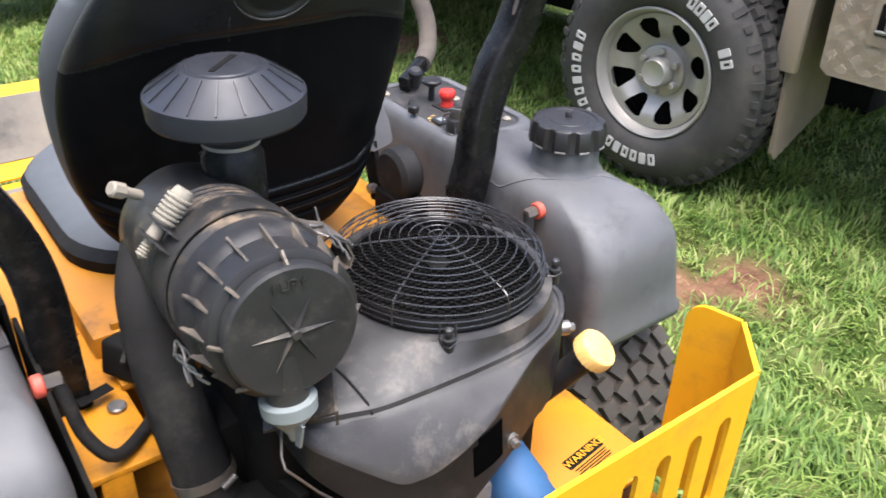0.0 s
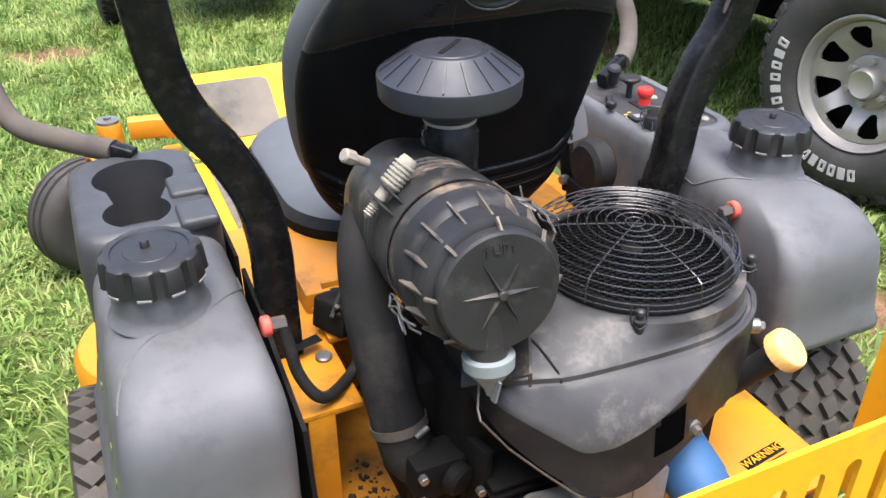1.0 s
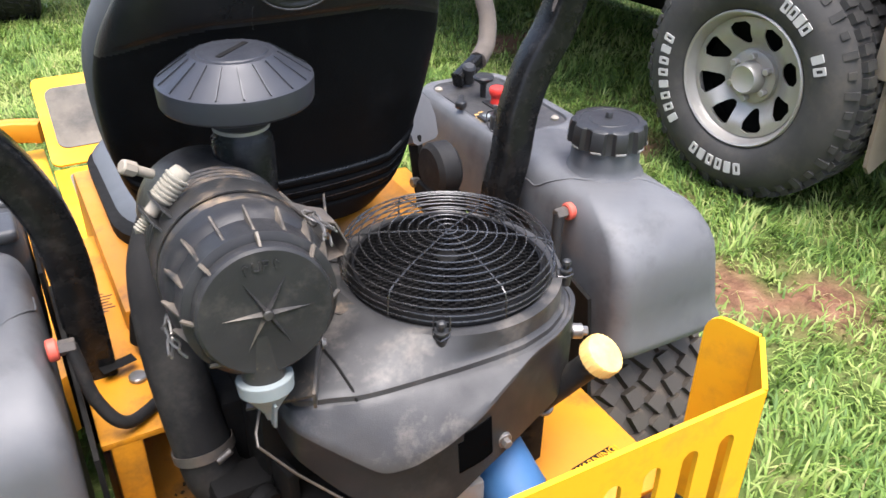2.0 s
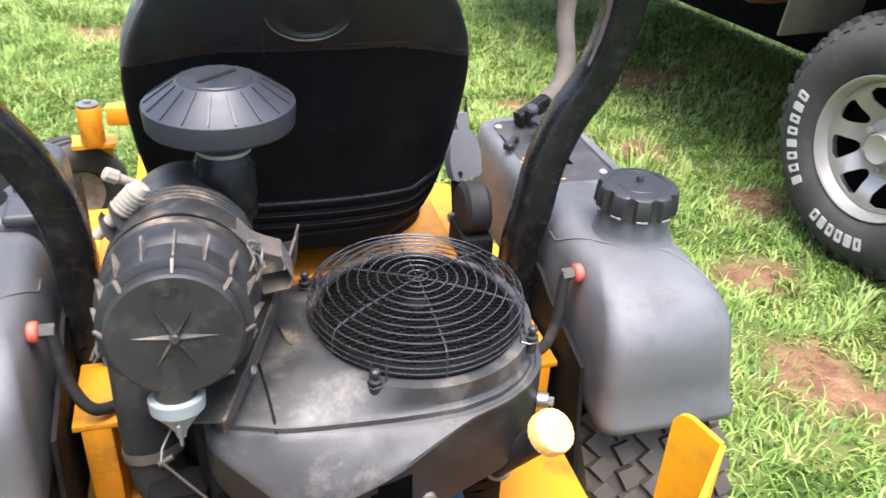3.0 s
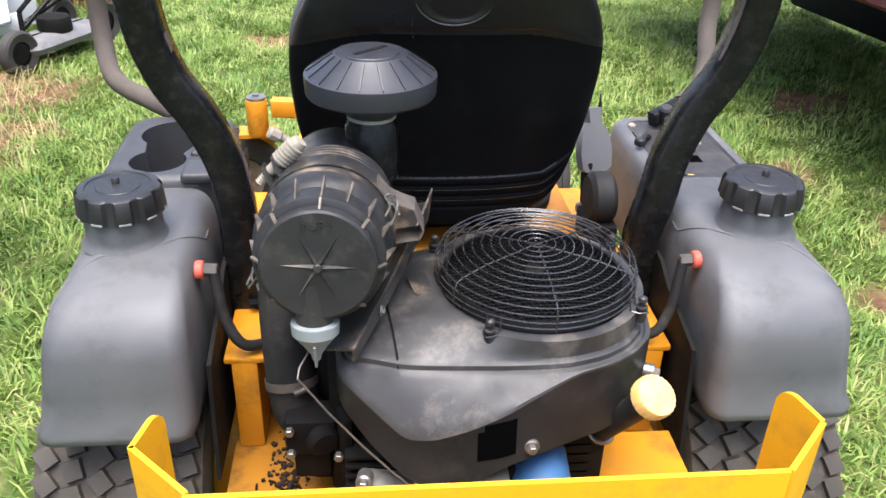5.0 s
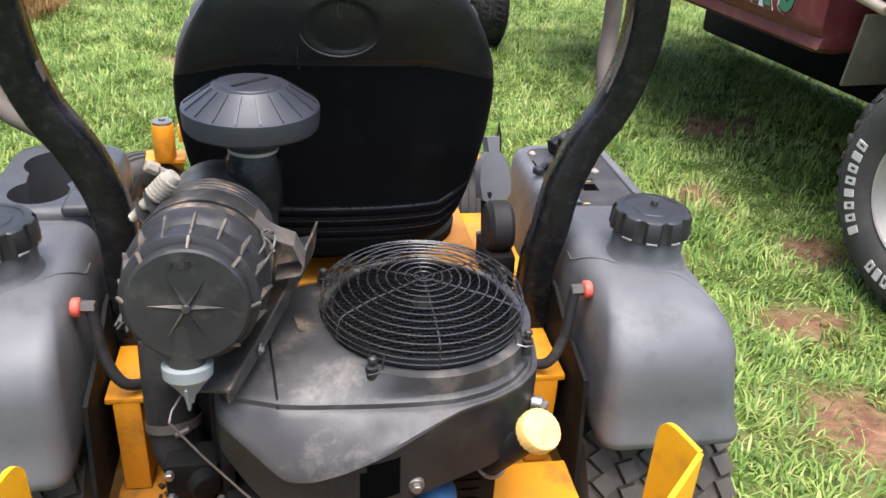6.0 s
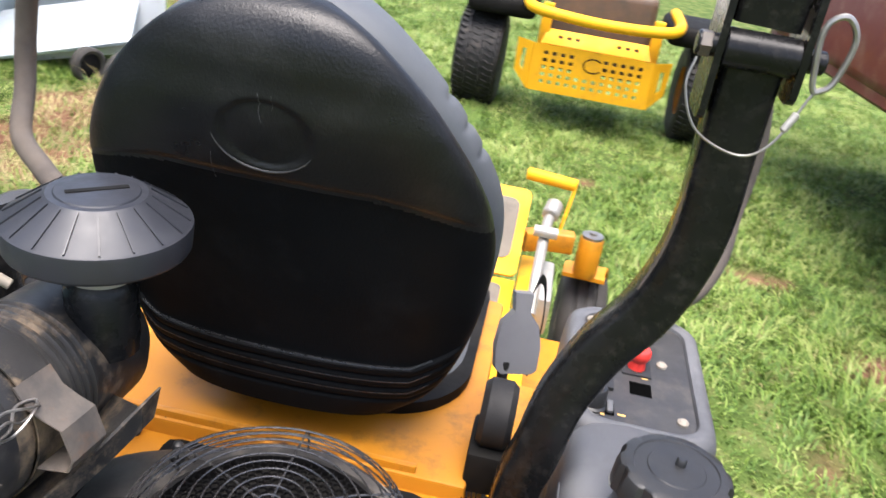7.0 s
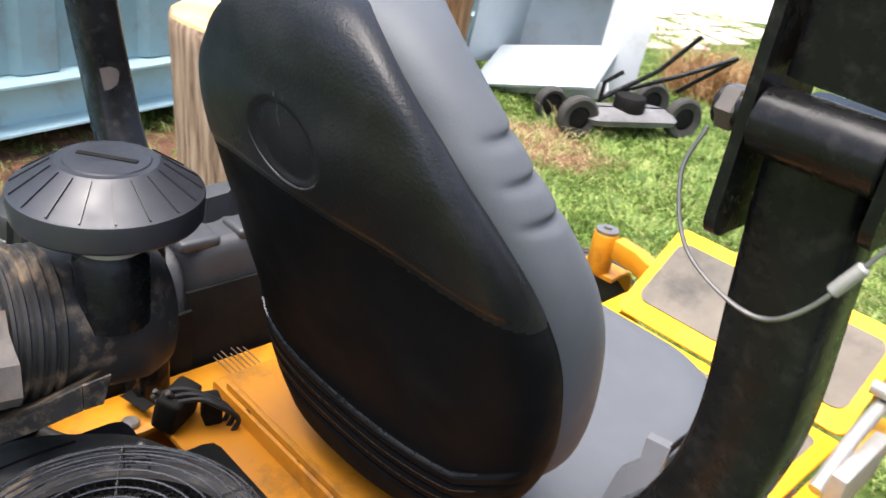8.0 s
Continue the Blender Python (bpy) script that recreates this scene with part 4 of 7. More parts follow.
# ---- tanks, console and tray ----
M_tankworn = mat("worn_grey_plastic", (0.20, 0.195, 0.18), 0.7, col2=(0.30, 0.29, 0.27), scale=60, amount=0.7)
def tank(side):
    s = side
    wide = 0.008 if s > 0 else 0.0
    bm = bmesh.new()
    levels = [(0.560, 0.370, 0.547, 0.012, 0.350, 0.022), (0.548, 0.362, 0.560, 0.003, 0.350, 0.026), (0.553, 0.358, 0.566, -0.003, 0.350, 0.028), (0.566, 0.357, 0.566, -0.004, 0.350, 0.030), (0.578, 0.356, 0.560, 0.001, 0.350, 0.030),
              (0.63, 0.355, 0.549, 0.003, 0.350, 0.028), (0.68, 0.355, 0.537, 0.006, 0.350, 0.028), (0.700, 0.356, 0.532, 0.012, 0.350, 0.028), (0.716, 0.358, 0.528, 0.022, 0.350, 0.028), (0.731, 0.361, 0.522, 0.038, 0.350, 0.028),
              (0.741, 0.365, 0.513, 0.055, 0.350, 0.028), (0.748, 0.370, 0.504, 0.074, 0.350, 0.028), (0.753, 0.376, 0.494, 0.092, 0.350, 0.03), (0.757, 0.386, 0.482, 0.112, 0.350, 0.035)]
    rows = []
    for z, x0, x1, y0, y1, r in levels:
        rows.append([(s * x, y, z + 0.012 * smooth01(0.0, 0.25, y) * (1 if z > 0.7 else 0)) for x, y in rrect(x0, x1 + wide * smooth01(0.71, 0.60, z) + (0.013 if s > 0 else 0.006) * smooth01(0.65, 0.70, z) * smooth01(0.757, 0.738, z), y0, y1, r, 8)])
    rings(bm, rows)
    tree = BVHTree.FromBMesh(bm)
    t = part("fuel_tank", bm, M_tank, mower, "scuffed grey moulded plastic fuel tank", 60)
    bm = bmesh.new()
    line = []
    for p in spline([(0.360, 0.26, 0), (0.362, 0.222, 0), (0.382, 0.184, 0), (0.428, 0.155, 0), (0.478, 0.135, 0), (0.510, 0.112, 0), (0.524, 0.085, 0), (0.530, 0.06, 0)], 6):
        hit = tree.ray_cast(Vector((s * p.x, p.y, 0.95)), Vector((0, 0, -1)))[0]
        if hit:
            line.append(hit + Vector((0, 0, 0.0003)))
    tube(bm, line, 0.0016, 6)
    part("mould_line", bm, M_tank, t)
    for k in range(5):
        r_ = random.Random(k + (40 if s > 0 else 0))
        p = Vector((s * r_.uniform(0.39, 0.53), r_.uniform(0.0, 0.08), 0.95))
        hit, nrm = tree.ray_cast(p, Vector((0, 0, -1)))[:2]
        if hit and nrm.z > 0.15:
            bm = bmesh.new()
            d = Vector((r_.uniform(-1, 1), r_.uniform(-1, 1), 0)).normalized() * r_.uniform(0.003, 0.010)
            w = nrm.cross(d).normalized() * 0.0006
            d = (d - nrm * d.dot(nrm))
            h = hit + nrm * 0.0002
            rings(bm, [[h - d, h + w, h + d, h - w], [v + nrm * 0.0004 for v in (h - d, h + w * 0.5, h + d, h - w * 0.5)]])
            part("scratch", bm, M_tankworn, t)
    c = Vector((s * 0.460, 0.196, 0))
    bm = bmesh.new()
    revolve(bm, [(0.0615, 0.760), (0.0575, 0.766), (0.0545, 0.771), (0.0530, 0.777), (0.052, 0.812)], Matrix.Translation(c), 40, (False, True))
    part("filler_neck", bm, M_tank, t)
    bm = bmesh.new()
    n = 80
    rows = []

    def lobed(r, z, depth):
        row = []
        for i in range(n):
            a = 2 * math.pi * i / n
            k = (math.cos(a * 10) + 1) / 2
            rr = r - depth * (1 if k < 0.35 else 0)
            row.append(c + Vector((rr * math.cos(a), rr * math.sin(a), z)))
        return row

    rows = [lobed(0.054, 0.805, 0), lobed(0.0595, 0.806, 0.004), lobed(0.0605, 0.810, 0.006), lobed(0.0585, 0.834, 0.006), lobed(0.056, 0.839, 0.003), lobed(0.052, 0.841, 0), lobed(0.044, 0.8415, 0), lobed(0.043, 0.8400, 0),
            lobed(0.030, 0.8405, 0), lobed(0.029, 0.8415, 0), lobed(0.0005, 0.842, 0)]
    rings(bm, rows)
    cap = part("tank_cap", bm, M_tankcap, t, "black fluted screw cap", 25)
    for k in range(10):
        a = 2 * math.pi * k / 10
        bm = bmesh.new()
        box(bm, c + Vector((0.0600 * math.cos(a), 0.0600 * math.sin(a), 0.8085)), (0.0018, 0.016, 0.0035), 0.0006, (0, 0, math.degrees(a)), 1)
        part("worn_edge", bm, M_tankworn, cap)
    bm = bmesh.new()
    revolve(bm, [(0.0055, 0.841), (0.0055, 0.848), (0.004, 0.850), (0.0005, 0.850)], Matrix.Translation(c + Vector((s * 0.004, 0.006, 0))), 12)
    part("cap_vent", bm, M_tankcap, cap)
    # outlet fitting and hose
    g = Vector((s * 0.352, 0.135, 0.740))
    bm = bmesh.new()
    rod(bm, g + Vector((s * 0.006, 0, 0)), g - Vector((s * 0.006, 0, 0)), 0.013, 20, 0.002)
    gr = part("outlet_grommet", bm, M_redrubber, t, "orange-red rubber grommet")
    bm = bmesh.new()
    rod(bm, g - Vector((s * 0.004, 0, 0)), g - Vector((s * 0.024, 0, 0.001)), 0.009, 6, 0.001)
    part("outlet_elbow", bm, M_darksteel, gr, "grey hex elbow")
    bm = bmesh.new()
    tube(bm, spline([g + Vector((-s * 0.018, 0, 0)), g + Vector((-s * 0.022, -0.005, -0.025)), g + Vector((-s * 0.030, -0.015, -0.075)), g + Vector((-s * 0.055, -0.02, -0.115)), g + Vector((-s * 0.10, 0.02, -0.130)), g + Vector((-s * 0.14, 0.07, -0.135))], 6), 0.008, 12)
    part("fuel_hose", bm, M_rubber, t, "black rubber fuel hose")
    return t


tank(1)
tank_left = tank(-1)
M_sticker = mat("dull_yellow_print", (0.13, 0.145, 0.025), 0.5, scale=60)
for k in range(9):
    for q in range(2):
        bm = bmesh.new()
        y = 0.055 + 0.030 * k + 0.011 * q
        box(bm, (-0.5434, y, 0.655), (0.0010, 0.0048, 0.042), 0.0006, (0, 13.5, 0))
        if k % 3 != 1 and q == 0:
            box(bm, (-0.5440 + (0.0047 if k % 2 else -0.0045), y + 0.006, 0.655 + (0.019 if k % 2 else -0.019)), (0.0022, 0.010, 0.007), 0.0006, (0, 13.5, 0))
        part("side_print", bm, M_sticker, tank_left, "worn yellow-green printed mark")


def tray_body(s, z1):
    bm = bmesh.new()
    rows = []
    for z, i in ((0.60, 0.0), (z1 - 0.05, 0.0), (z1 - 0.02, 0.002), (z1 - 0.008, 0.006), (z1 - 0.002, 0.012), (z1, 0.020)):
        rows.append([(s * x, y, z) for x, y in rrect(0.352 + i, 0.552 - i, 0.335 + i, 0.655 - i, 0.045 - i * 0.3, 6)])
    return bm, rows


# right console
M_panel = mat("dusty_black_panel", (0.022, 0.022, 0.023), 0.5, col2=(0.045, 0.043, 0.04), scale=14, amount=0.7, dirt=(0.13, 0.11, 0.085), dirt_scale=20, dirt_amount=0.35, bump=0.08, bump_scale=600)
bm, rows = tray_body(1, 0.768)
rows.append([(x, y, 0.7655) for x, y in rrect(0.352 + 0.026, 0.552 - 0.026, 0.335 + 0.026, 0.655 - 0.026, 0.034, 6)])
rows.append([(x, y, 0.758) for x, y in rrect(0.352 + 0.028, 0.552 - 0.028, 0.335 + 0.028, 0.655 - 0.028, 0.034, 6)])
rings(bm, rows, cap=(True, False))
console = part("control_console", bm, M_tank, mower, "grey control console beside the seat")
bm = bmesh.new()
sheet(bm, [rrect(0.366, 0.523, 0.364, 0.626, 0.03, 6)], pose(0, 0, 0.757), 0.005)
panel = part("console_panel", bm, M_panel, console, "black switch panel with knobs and switches")
# no holes are cut: flat black patches give the openings' inner shade
for x, y, w, d in ((0.455, 0.447, 0.029, 0.030), (0.413, 0.389, 0.012, 0.028), (0.381, 0.537, 0.007, 0.075)):
    bm = bmesh.new()
    box(bm, (x, y, 0.7615), (w, d, 0.002), 0.0006, (0, 0, 0), 1)
    part("dark_opening", bm, M_void, panel, "flat black patch for a shaded switch opening")
bm = bmesh.new()
revolve(bm, [(0.0125, 0.762), (0.0105, 0.776), (0.0130, 0.780), (0.0150, 0.784), (0.0150, 0.791), (0.0130, 0.794), (0.0005, 0.795)], Matrix.Translation((0.451, 0.496, 0)), 28)
part("red_knob", bm, M_red, panel, "red mushroom pull knob")
bm = bmesh.new()
box(bm, (0.451, 0.496, 0.7635), (0.040, 0.040, 0.003), 0.001)
part("knob_plate", bm, M_tankcap, panel)
bm = bmesh.new()
rod(bm, (0.448, 0.540, 0.76), (0.448, 0.540, 0.79), 0.006, 12)
revolve(bm, [(0.008, 0.788), (0.019, 0.796), (0.0195, 0.800), (0.017, 0.803), (0.0005, 0.8025)], Matrix.Translation((0.448, 0.540, 0)), 28)
part("choke_knob", bm, M_tankcap, panel, "black choke knob")
bm = bmesh.new()
rod(bm, (0.452, 0.606, 0.768), (0.448, 0.592, 0.806), 0.013, 20, 0.004)
part("rear_knob", bm, M_tankcap, panel, "round black knob")
bm = bmesh.new()
bar_sweep(bm, [(0.405, 0.545, 0.764), (0.390, 0.520, 0.778), (0.372, 0.490, 0.780)], (0, 0, 1), 0.008, 0.010, 0.002)
lever = part("throttle_lever", bm, M_tankcap, panel, "black throttle lever")
bm = bmesh.new()
box(bm, (0.367, 0.482, 0.780), (0.016, 0.018, 0.014), 0.005, (0, 0, 25), 3)
part("lever_knob", bm, M_tankcap, lever)
bm = bmesh.new()
revolve(bm, [(0.020, 0.760), (0.020, 0.764), (0.0165, 0.766), (0.016, 0.786), (0.014, 0.789), (0.0005, 0.789)], Matrix.Translation((0.391, 0.392, 0)), 24)
switch = part("ignition_switch", bm, M_tankcap, panel, "black key switch")
bm = bmesh.new()
box(bm, (0.391, 0.392, 0.797), (0.004, 0.022, 0.018), 0.001, (0, 0, 40))
part("ignition_key", bm, M_steel, switch)
bm = bmesh.new()
tube(bm, spline([(0.385, 0.392, 0.800), (0.372, 0.402, 0.792), (0.368, 0.388, 0.772), (0.376, 0.374, 0.768), (0.385, 0.384, 0.790)], 5), 0.0012, 6)
part("key_ring", bm, M_wire, switch)
bm = bmesh.new()
box(bm, (0.402, 0.442, 0.7645), (0.034, 0.026, 0.006), 0.0015)
meter = part("hour_meter", bm, M_tankcap, panel, "small hour meter")
bm = bmesh.new()
box(bm, (0.399, 0.443, 0.768), (0.014, 0.014, 0.001), 0.0002)
part("meter_window", bm, M_funnel, meter)
bm = bmesh.new()
box(bm, (0.413, 0.389, 0.764), (0.008, 0.020, 0.008), 0.002, (10, 0, 0))
part("rocker_switch", bm, M_tank, panel)
for x, y in ((0.487, 0.515), (0.505, 0.39), (0.390, 0.605)):
    bm = bmesh.new()
    revolve(bm, [(0.0075, 0.762), (0.0075, 0.765), (0.004, 0.768), (0.0005, 0.768)], Matrix.Translation((x, y, 0)), 14)
    part("panel_screw", bm, M_plug, panel)
for x, y, w, d in ((0.376, 0.445, 0.002, 0.026), (0.381, 0.447, 0.002, 0.026), (0.386, 0.449, 0.002, 0.022), (0.371, 0.443, 0.002, 0.02), (0.404, 0.475, 0.008, 0.003), (0.392, 0.468, 0.007, 0.004), (0.462, 0.474, 0.008, 0.002), (0.462, 0.478, 0.006, 0.002), (0.428, 0.380, 0.010, 0.003), (0.404, 0.374, 0.005, 0.003)):
    bm = bmesh.new()
    box(bm, (x, y, 0.7623), (w, d, 0.0006))
    part("printed_bar", bm, M_dip, panel)

# left cup-holder tray
bm = bmesh.new()
rows = []
for z, i in ((0.60, 0.0), (0.73, 0.0), (0.765, 0.002), (0.777, 0.006), (0.783, 0.012), (0.785, 0.020)):
    rows.append([(-x, y, z) for x, y in rrect(0.352 + i, 0.545 - i, 0.335 + i, 0.625 - i, 0.045 - i * 0.3, 6)])
rings(bm, rows, cap=(True, False))
outer = [(-x, y) for x, y in rrect(0.372, 0.525, 0.355, 0.605, 0.039, 6)]
hole = []
for i in range(36):
    t = radians(-38 + 262 * i / 35)
    hole.append((-0.450 + 0.058 * math.cos(t), 0.525 + 0.058 * math.sin(t)))
for i in range(32):
    t = radians(128 + 270 * i / 31)
    hole.append((-0.458 + 0.045 * math.cos(t), 0.408 + 0.045 * math.sin(t)))
t2 = bmesh.new()
sheet(t2, [outer, hole], pose(0, 0, 0.7815), 0.0035)
merge(bm, t2)
rings(bm, [[(x, y, 0.783) for x, y in hole], [(x * 0.97 - 0.0134, y * 0.97 + 0.014, 0.645) for x, y in hole]], cap=(False, True))
tray = part("cup_holder_tray", bm, M_tray, mower, "dark grey moulded tray with two cup holders")
bm = bmesh.new()
box(bm, (-0.458, 0.462, 0.690), (0.06, 0.026, 0.09), 0.01, (0, 0, 0), 3)
part("tray_saddle", bm, M_tray, tray)
for y in (0.455, 0.365):
    bm = bmesh.new()
    box(bm, (-0.384, y, 0.784), (0.052, 0.062, 0.018), 0.008, (0, 0, 0), 3)
    part("tray_pad", bm, M_tray, tray)


# ---- roll bar ----
M_worn = mat("rubbed_bare_metal", (0.045, 0.036, 0.030), 0.6, 0.2, col2=(0.11, 0.088, 0.072), scale=35, amount=0.9, dirt=(0.02, 0.02, 0.02), dirt_scale=70, dirt_amount=0.8, bump=0.2, bump_scale=300)


def roll_bar(s):
    c = [(0.312, 0.262, 0.50), (0.312, 0.26, 0.70), (0.313, 0.258, 0.78), (0.325, 0.264, 0.85), (0.353, 0.271, 0.915), (0.385, 0.273, 0.965), (0.405, 0.271, 1.02), (0.413, 0.264, 1.08), (0.419, 0.256, 1.15), (0.422, 0.248, 1.215), (0.423, 0.244, 1.256)]
    bm = bmesh.new()
    bar_sweep(bm, spline([(s * x + (0.014 * smooth01(0.70, 0.80, z) * smooth01(1.2, 1.08, z) if s > 0 else 0), y - (0.010 * smooth01(0.78, 0.95, z) * smooth01(1.27, 1.12, z) if s < 0 else 0), z) for x, y, z in c], 5), (s, 0, 0), 0.051, 0.046, 0.007)
    bar = part("roll_bar_post", bm, M_rops, mower, "scratched black square-tube roll bar post")
    # paint rubbed through on the inner side
    pts = spline([(s * x + (0.014 * smooth01(0.70, 0.80, z) * smooth01(1.2, 1.08, z) if s > 0 else 0), y - (0.010 * smooth01(0.78, 0.95, z) * smooth01(1.27, 1.12, z) if s < 0 else 0), z) for x, y, z in c], 14)
    for z0, z1, wide in ((0.985, 1.125, 0.017),) if s > 0 else ((1.003, 1.034, 0.031),):
        run = [(i, p) for i, p in enumerate(pts) if z0 < p.z < z1]
        rows = []
        for i, p in run:
            t = (pts[i + 1] - pts[i - 1]).normalized()
            u = (Vector((s, 0, 0)) - t * s * t.x).normalized()
            v = Vector((0, -1, 0)) - t * -t.y
            v.normalize()
            f = math.sin(math.pi * (p.z - z0) / (z1 - z0)) ** 0.5
            w = wide * f * (0.75 + 0.5 * noise.noise((p.z * 40, s * 3.0, 1.0))) + 0.0006
            o = p - u * 0.0253 + v * 0.0155
            rows.append([o, o - u * 0.0006, o - u * 0.0006 - v * w, o - v * w])
        bm = bmesh.new()
        rings(bm, rows)
        part("paint_wear", bm, M_worn, bar, "rubbed brown-grey bare metal")
    top = Vector((s * 0.416 + 0.006, 0.224, 1.248))
    for k in (-1, 1):
        bm = bmesh.new()
        sheet(bm, [rrect(-0.012, 0.05, -0.062 if k < 0 else -0.038, 0.16, 0.012, 4)], Matrix.Translation(top + Vector((k * 0.034 - 0.003, 0, 0.0))) @ pose(0, 0, 0, 90, 0, 90), 0.006)
        part("hinge_plate", bm, M_rops, bar, "rust-edged hinge plate")
    bm = bmesh.new()
    rod(bm, top - Vector((0.052, 0, 0)), top + Vector((0.052, 0, 0)), 0.010, 16, 0.001)
    rod(bm, top - Vector((0.030, 0, 0)), top + Vector((0.030, 0, 0)), 0.0165, 20, 0.001)
    part("hinge_pin", bm, M_rops, bar, "thick black hinge pin")
    bm = bmesh.new()
    rod(bm, top - Vector((0.050, 0, 0)), top - Vector((0.040, 0, 0)), 0.0115, 6, 0.001)
    part("pin_nut", bm, M_darksteel, bar)
    bm = bmesh.new()
    bar_sweep(bm, [top + Vector((0, 0.022, 0.022)), top + Vector((s * 0.004, 0.014, 0.12)), top + Vector((s * 0.012, -0.010, 0.5))], (1, 0, 0), 0.056, 0.046, 0.006)
    part("upper_post", bm, M_rops, bar, "black folding upper roll bar")
    if s > 0:
        bm = bmesh.new()
        a, b = top + Vector((-0.050, -0.010, 0.0)), top + Vector((0.048, -0.012, -0.022))
        tube(bm, spline([a + Vector((0, 0, -0.01)), a + Vector((-0.003, -0.006, -0.035)), a + Vector((0.014, -0.010, -0.068)), a + Vector((0.052, -0.012, -0.082)), b + Vector((-0.022, -0.010, -0.045)), b], 8), 0.0012, 8)
        lan = part("pin_lanyard", bm, M_steel, bar, "thin steel lanyard cable")
        bm = bmesh.new()
        tube(bm, spline([b, b + Vector((0.012, 0, 0.01)), b + Vector((0.018, 0, 0.045)), b + Vector((0.006, 0, 0.062)), b + Vector((-0.008, 0, 0.05)), b + Vector((-0.004, 0, 0.01)), b], 6), 0.0028, 8)
        part("pull_ring", bm, M_steel, bar, "grey wire pull ring")
        bm = bmesh.new()
        rod(bm, b + Vector((-0.016, -0.007, -0.034)), b + Vector((-0.008, -0.004, -0.018)), 0.0034, 10, 0.001)
        part("crimp_sleeve", bm, M_alu, lan)
    return bar


roll_bar(1)
roll_bar(-1)

# ---- seat ----
W_TAB = [(0.70, 0.150), (0.73, 0.185), (0.77, 0.207), (0.83, 0.222), (0.90, 0.230), (0.97, 0.231), (1.02, 0.224), (1.06, 0.210), (1.10, 0.189), (1.135, 0.164), (1.165, 0.136), (1.19, 0.106), (1.206, 0.078), (1.217, 0.048), (1.222, 0.018)]
Y_TAB = [(0.7, 0.339), (0.8, 0.322), (0.9, 0.292), (1, 0.262), (1.07, 0.239), (1.11, 0.229), (1.14, 0.227), (1.165, 0.225), (1.19, 0.228), (1.21, 0.240), (1.222, 0.260)]


SHELL_D = [(0.70, 0.058), (0.80, 0.076), (0.92, 0.077), (1.00, 0.064), (1.08, 0.046), (1.15, 0.028), (1.222, 0.016)]
PAD_D = [(0.70, 0.068), (0.80, 0.086), (0.92, 0.092), (1.00, 0.086), (1.08, 0.072), (1.15, 0.056), (1.222, 0.044)]


def seat_row(z, n=72, grow=0.0, dtab=SHELL_D, off=0.0, power=3.6, disp=None, nip=0.0):
    w, yb, depth = lerp_table(W_TAB, z) + grow, lerp_table(Y_TAB, z) + off, lerp_table(dtab, z)
    row = []
    for i in range(n):
        t = 2 * math.pi * i / n
        c, s_ = math.cos(t), math.sin(t)
        x = w * math.copysign(abs(c) ** (2 / power), c)
        y = yb + depth + depth * math.copysign(abs(s_) ** (2 / power), s_)
        x *= 1 + 0.42 * (y - yb) * smooth01(1.15, 0.95, z)
        x -= math.copysign(nip, c) * smooth01(-0.35, 0.3, s_)
        if disp and s_ < 0:
            y -= disp(x, z) * smooth01(0, 0.35, -s_)
        row.append((x + 0.002, y, z))
    return row


def shell_relief(x, z):
    d = 0.0
    seam = 1.035 - 0.9 * max(0, abs(x) - 0.10) ** 1.6
    d += 0.0022 * smooth01(seam - 0.010, seam + 0.010, z) - 0.0016 * math.exp(-((z - seam - 0.004) / 0.003) ** 2)
    low = 0.787 + 0.55 * max(0, abs(x) - 0.163)
    d += 0.006 * (1 - smooth01(low - 0.002, low + 0.002, z))
    for zz in (0.774, 0.754, 0.734):
        k = (z - zz - 0.5 * max(0, abs(x) - 0.163)) / 0.004
        if abs(k) < 1:
            d -= 0.0028 * (1 - k * k)
    q = math.hypot(x / 0.051, (z - 1.090) / 0.039)
    d -= 0.0035 * (1 - smooth01(0.84, 0.97, q))
    if abs(x - 0.0) < 0.0015 and 0.98 < z < 1.03:
        d += 0.001
    return d


bm = bmesh.new()
zs = [0.70 + (1.222 - 0.70) * i / 220 for i in range(221)]
rings(bm, [seat_row(z, 260, -0.004, SHELL_D, 0.0, 2.35, disp=shell_relief) for z in zs])
tree = BVHTree.FromBMesh(bm)
for f in bm.faces:
    q = f.calc_center_median()
    f.material_index = 1 if q.z > 1.034 - 0.9 * max(0, abs(q.x) - 0.10) ** 1.6 else 0
seat_back = part("seat_back", bm, [M_vinyl, M_sheenvinyl], mower, "glossy black moulded seat back shell", 60)
# the oval emblem's highlight, drawn as a lighter tube along its lower arc
arc, arc_r = [], []
for i in range(41):
    t = radians(188 + 150 * i / 40)
    hit = tree.ray_cast(Vector((0.0535 * math.cos(t), -0.2, 1.090 + 0.041 * math.sin(t))), Vector((0, 1, 0)))[0]
    arc.append(hit + Vector((0, 0.0006, 0)))
    arc_r.append(0.0004 + 0.0014 * math.sin(math.pi * i / 40) ** 0.6)
bm = bmesh.new()
tube(bm, arc, arc_r, 8)
part("emblem_ring", bm, mat("emblem_highlight_vinyl", (0.02, 0.021, 0.022), 0.45, col2=(0.07, 0.07, 0.069), scale=60, amount=0.7), seat_back, "lighter lower arc painted as the oval emblem's highlight")
M_scuff = mat("chalky_scuff", (0.022, 0.022, 0.022), 0.7, col2=(0.065, 0.063, 0.06), scale=90, amount=0.8)
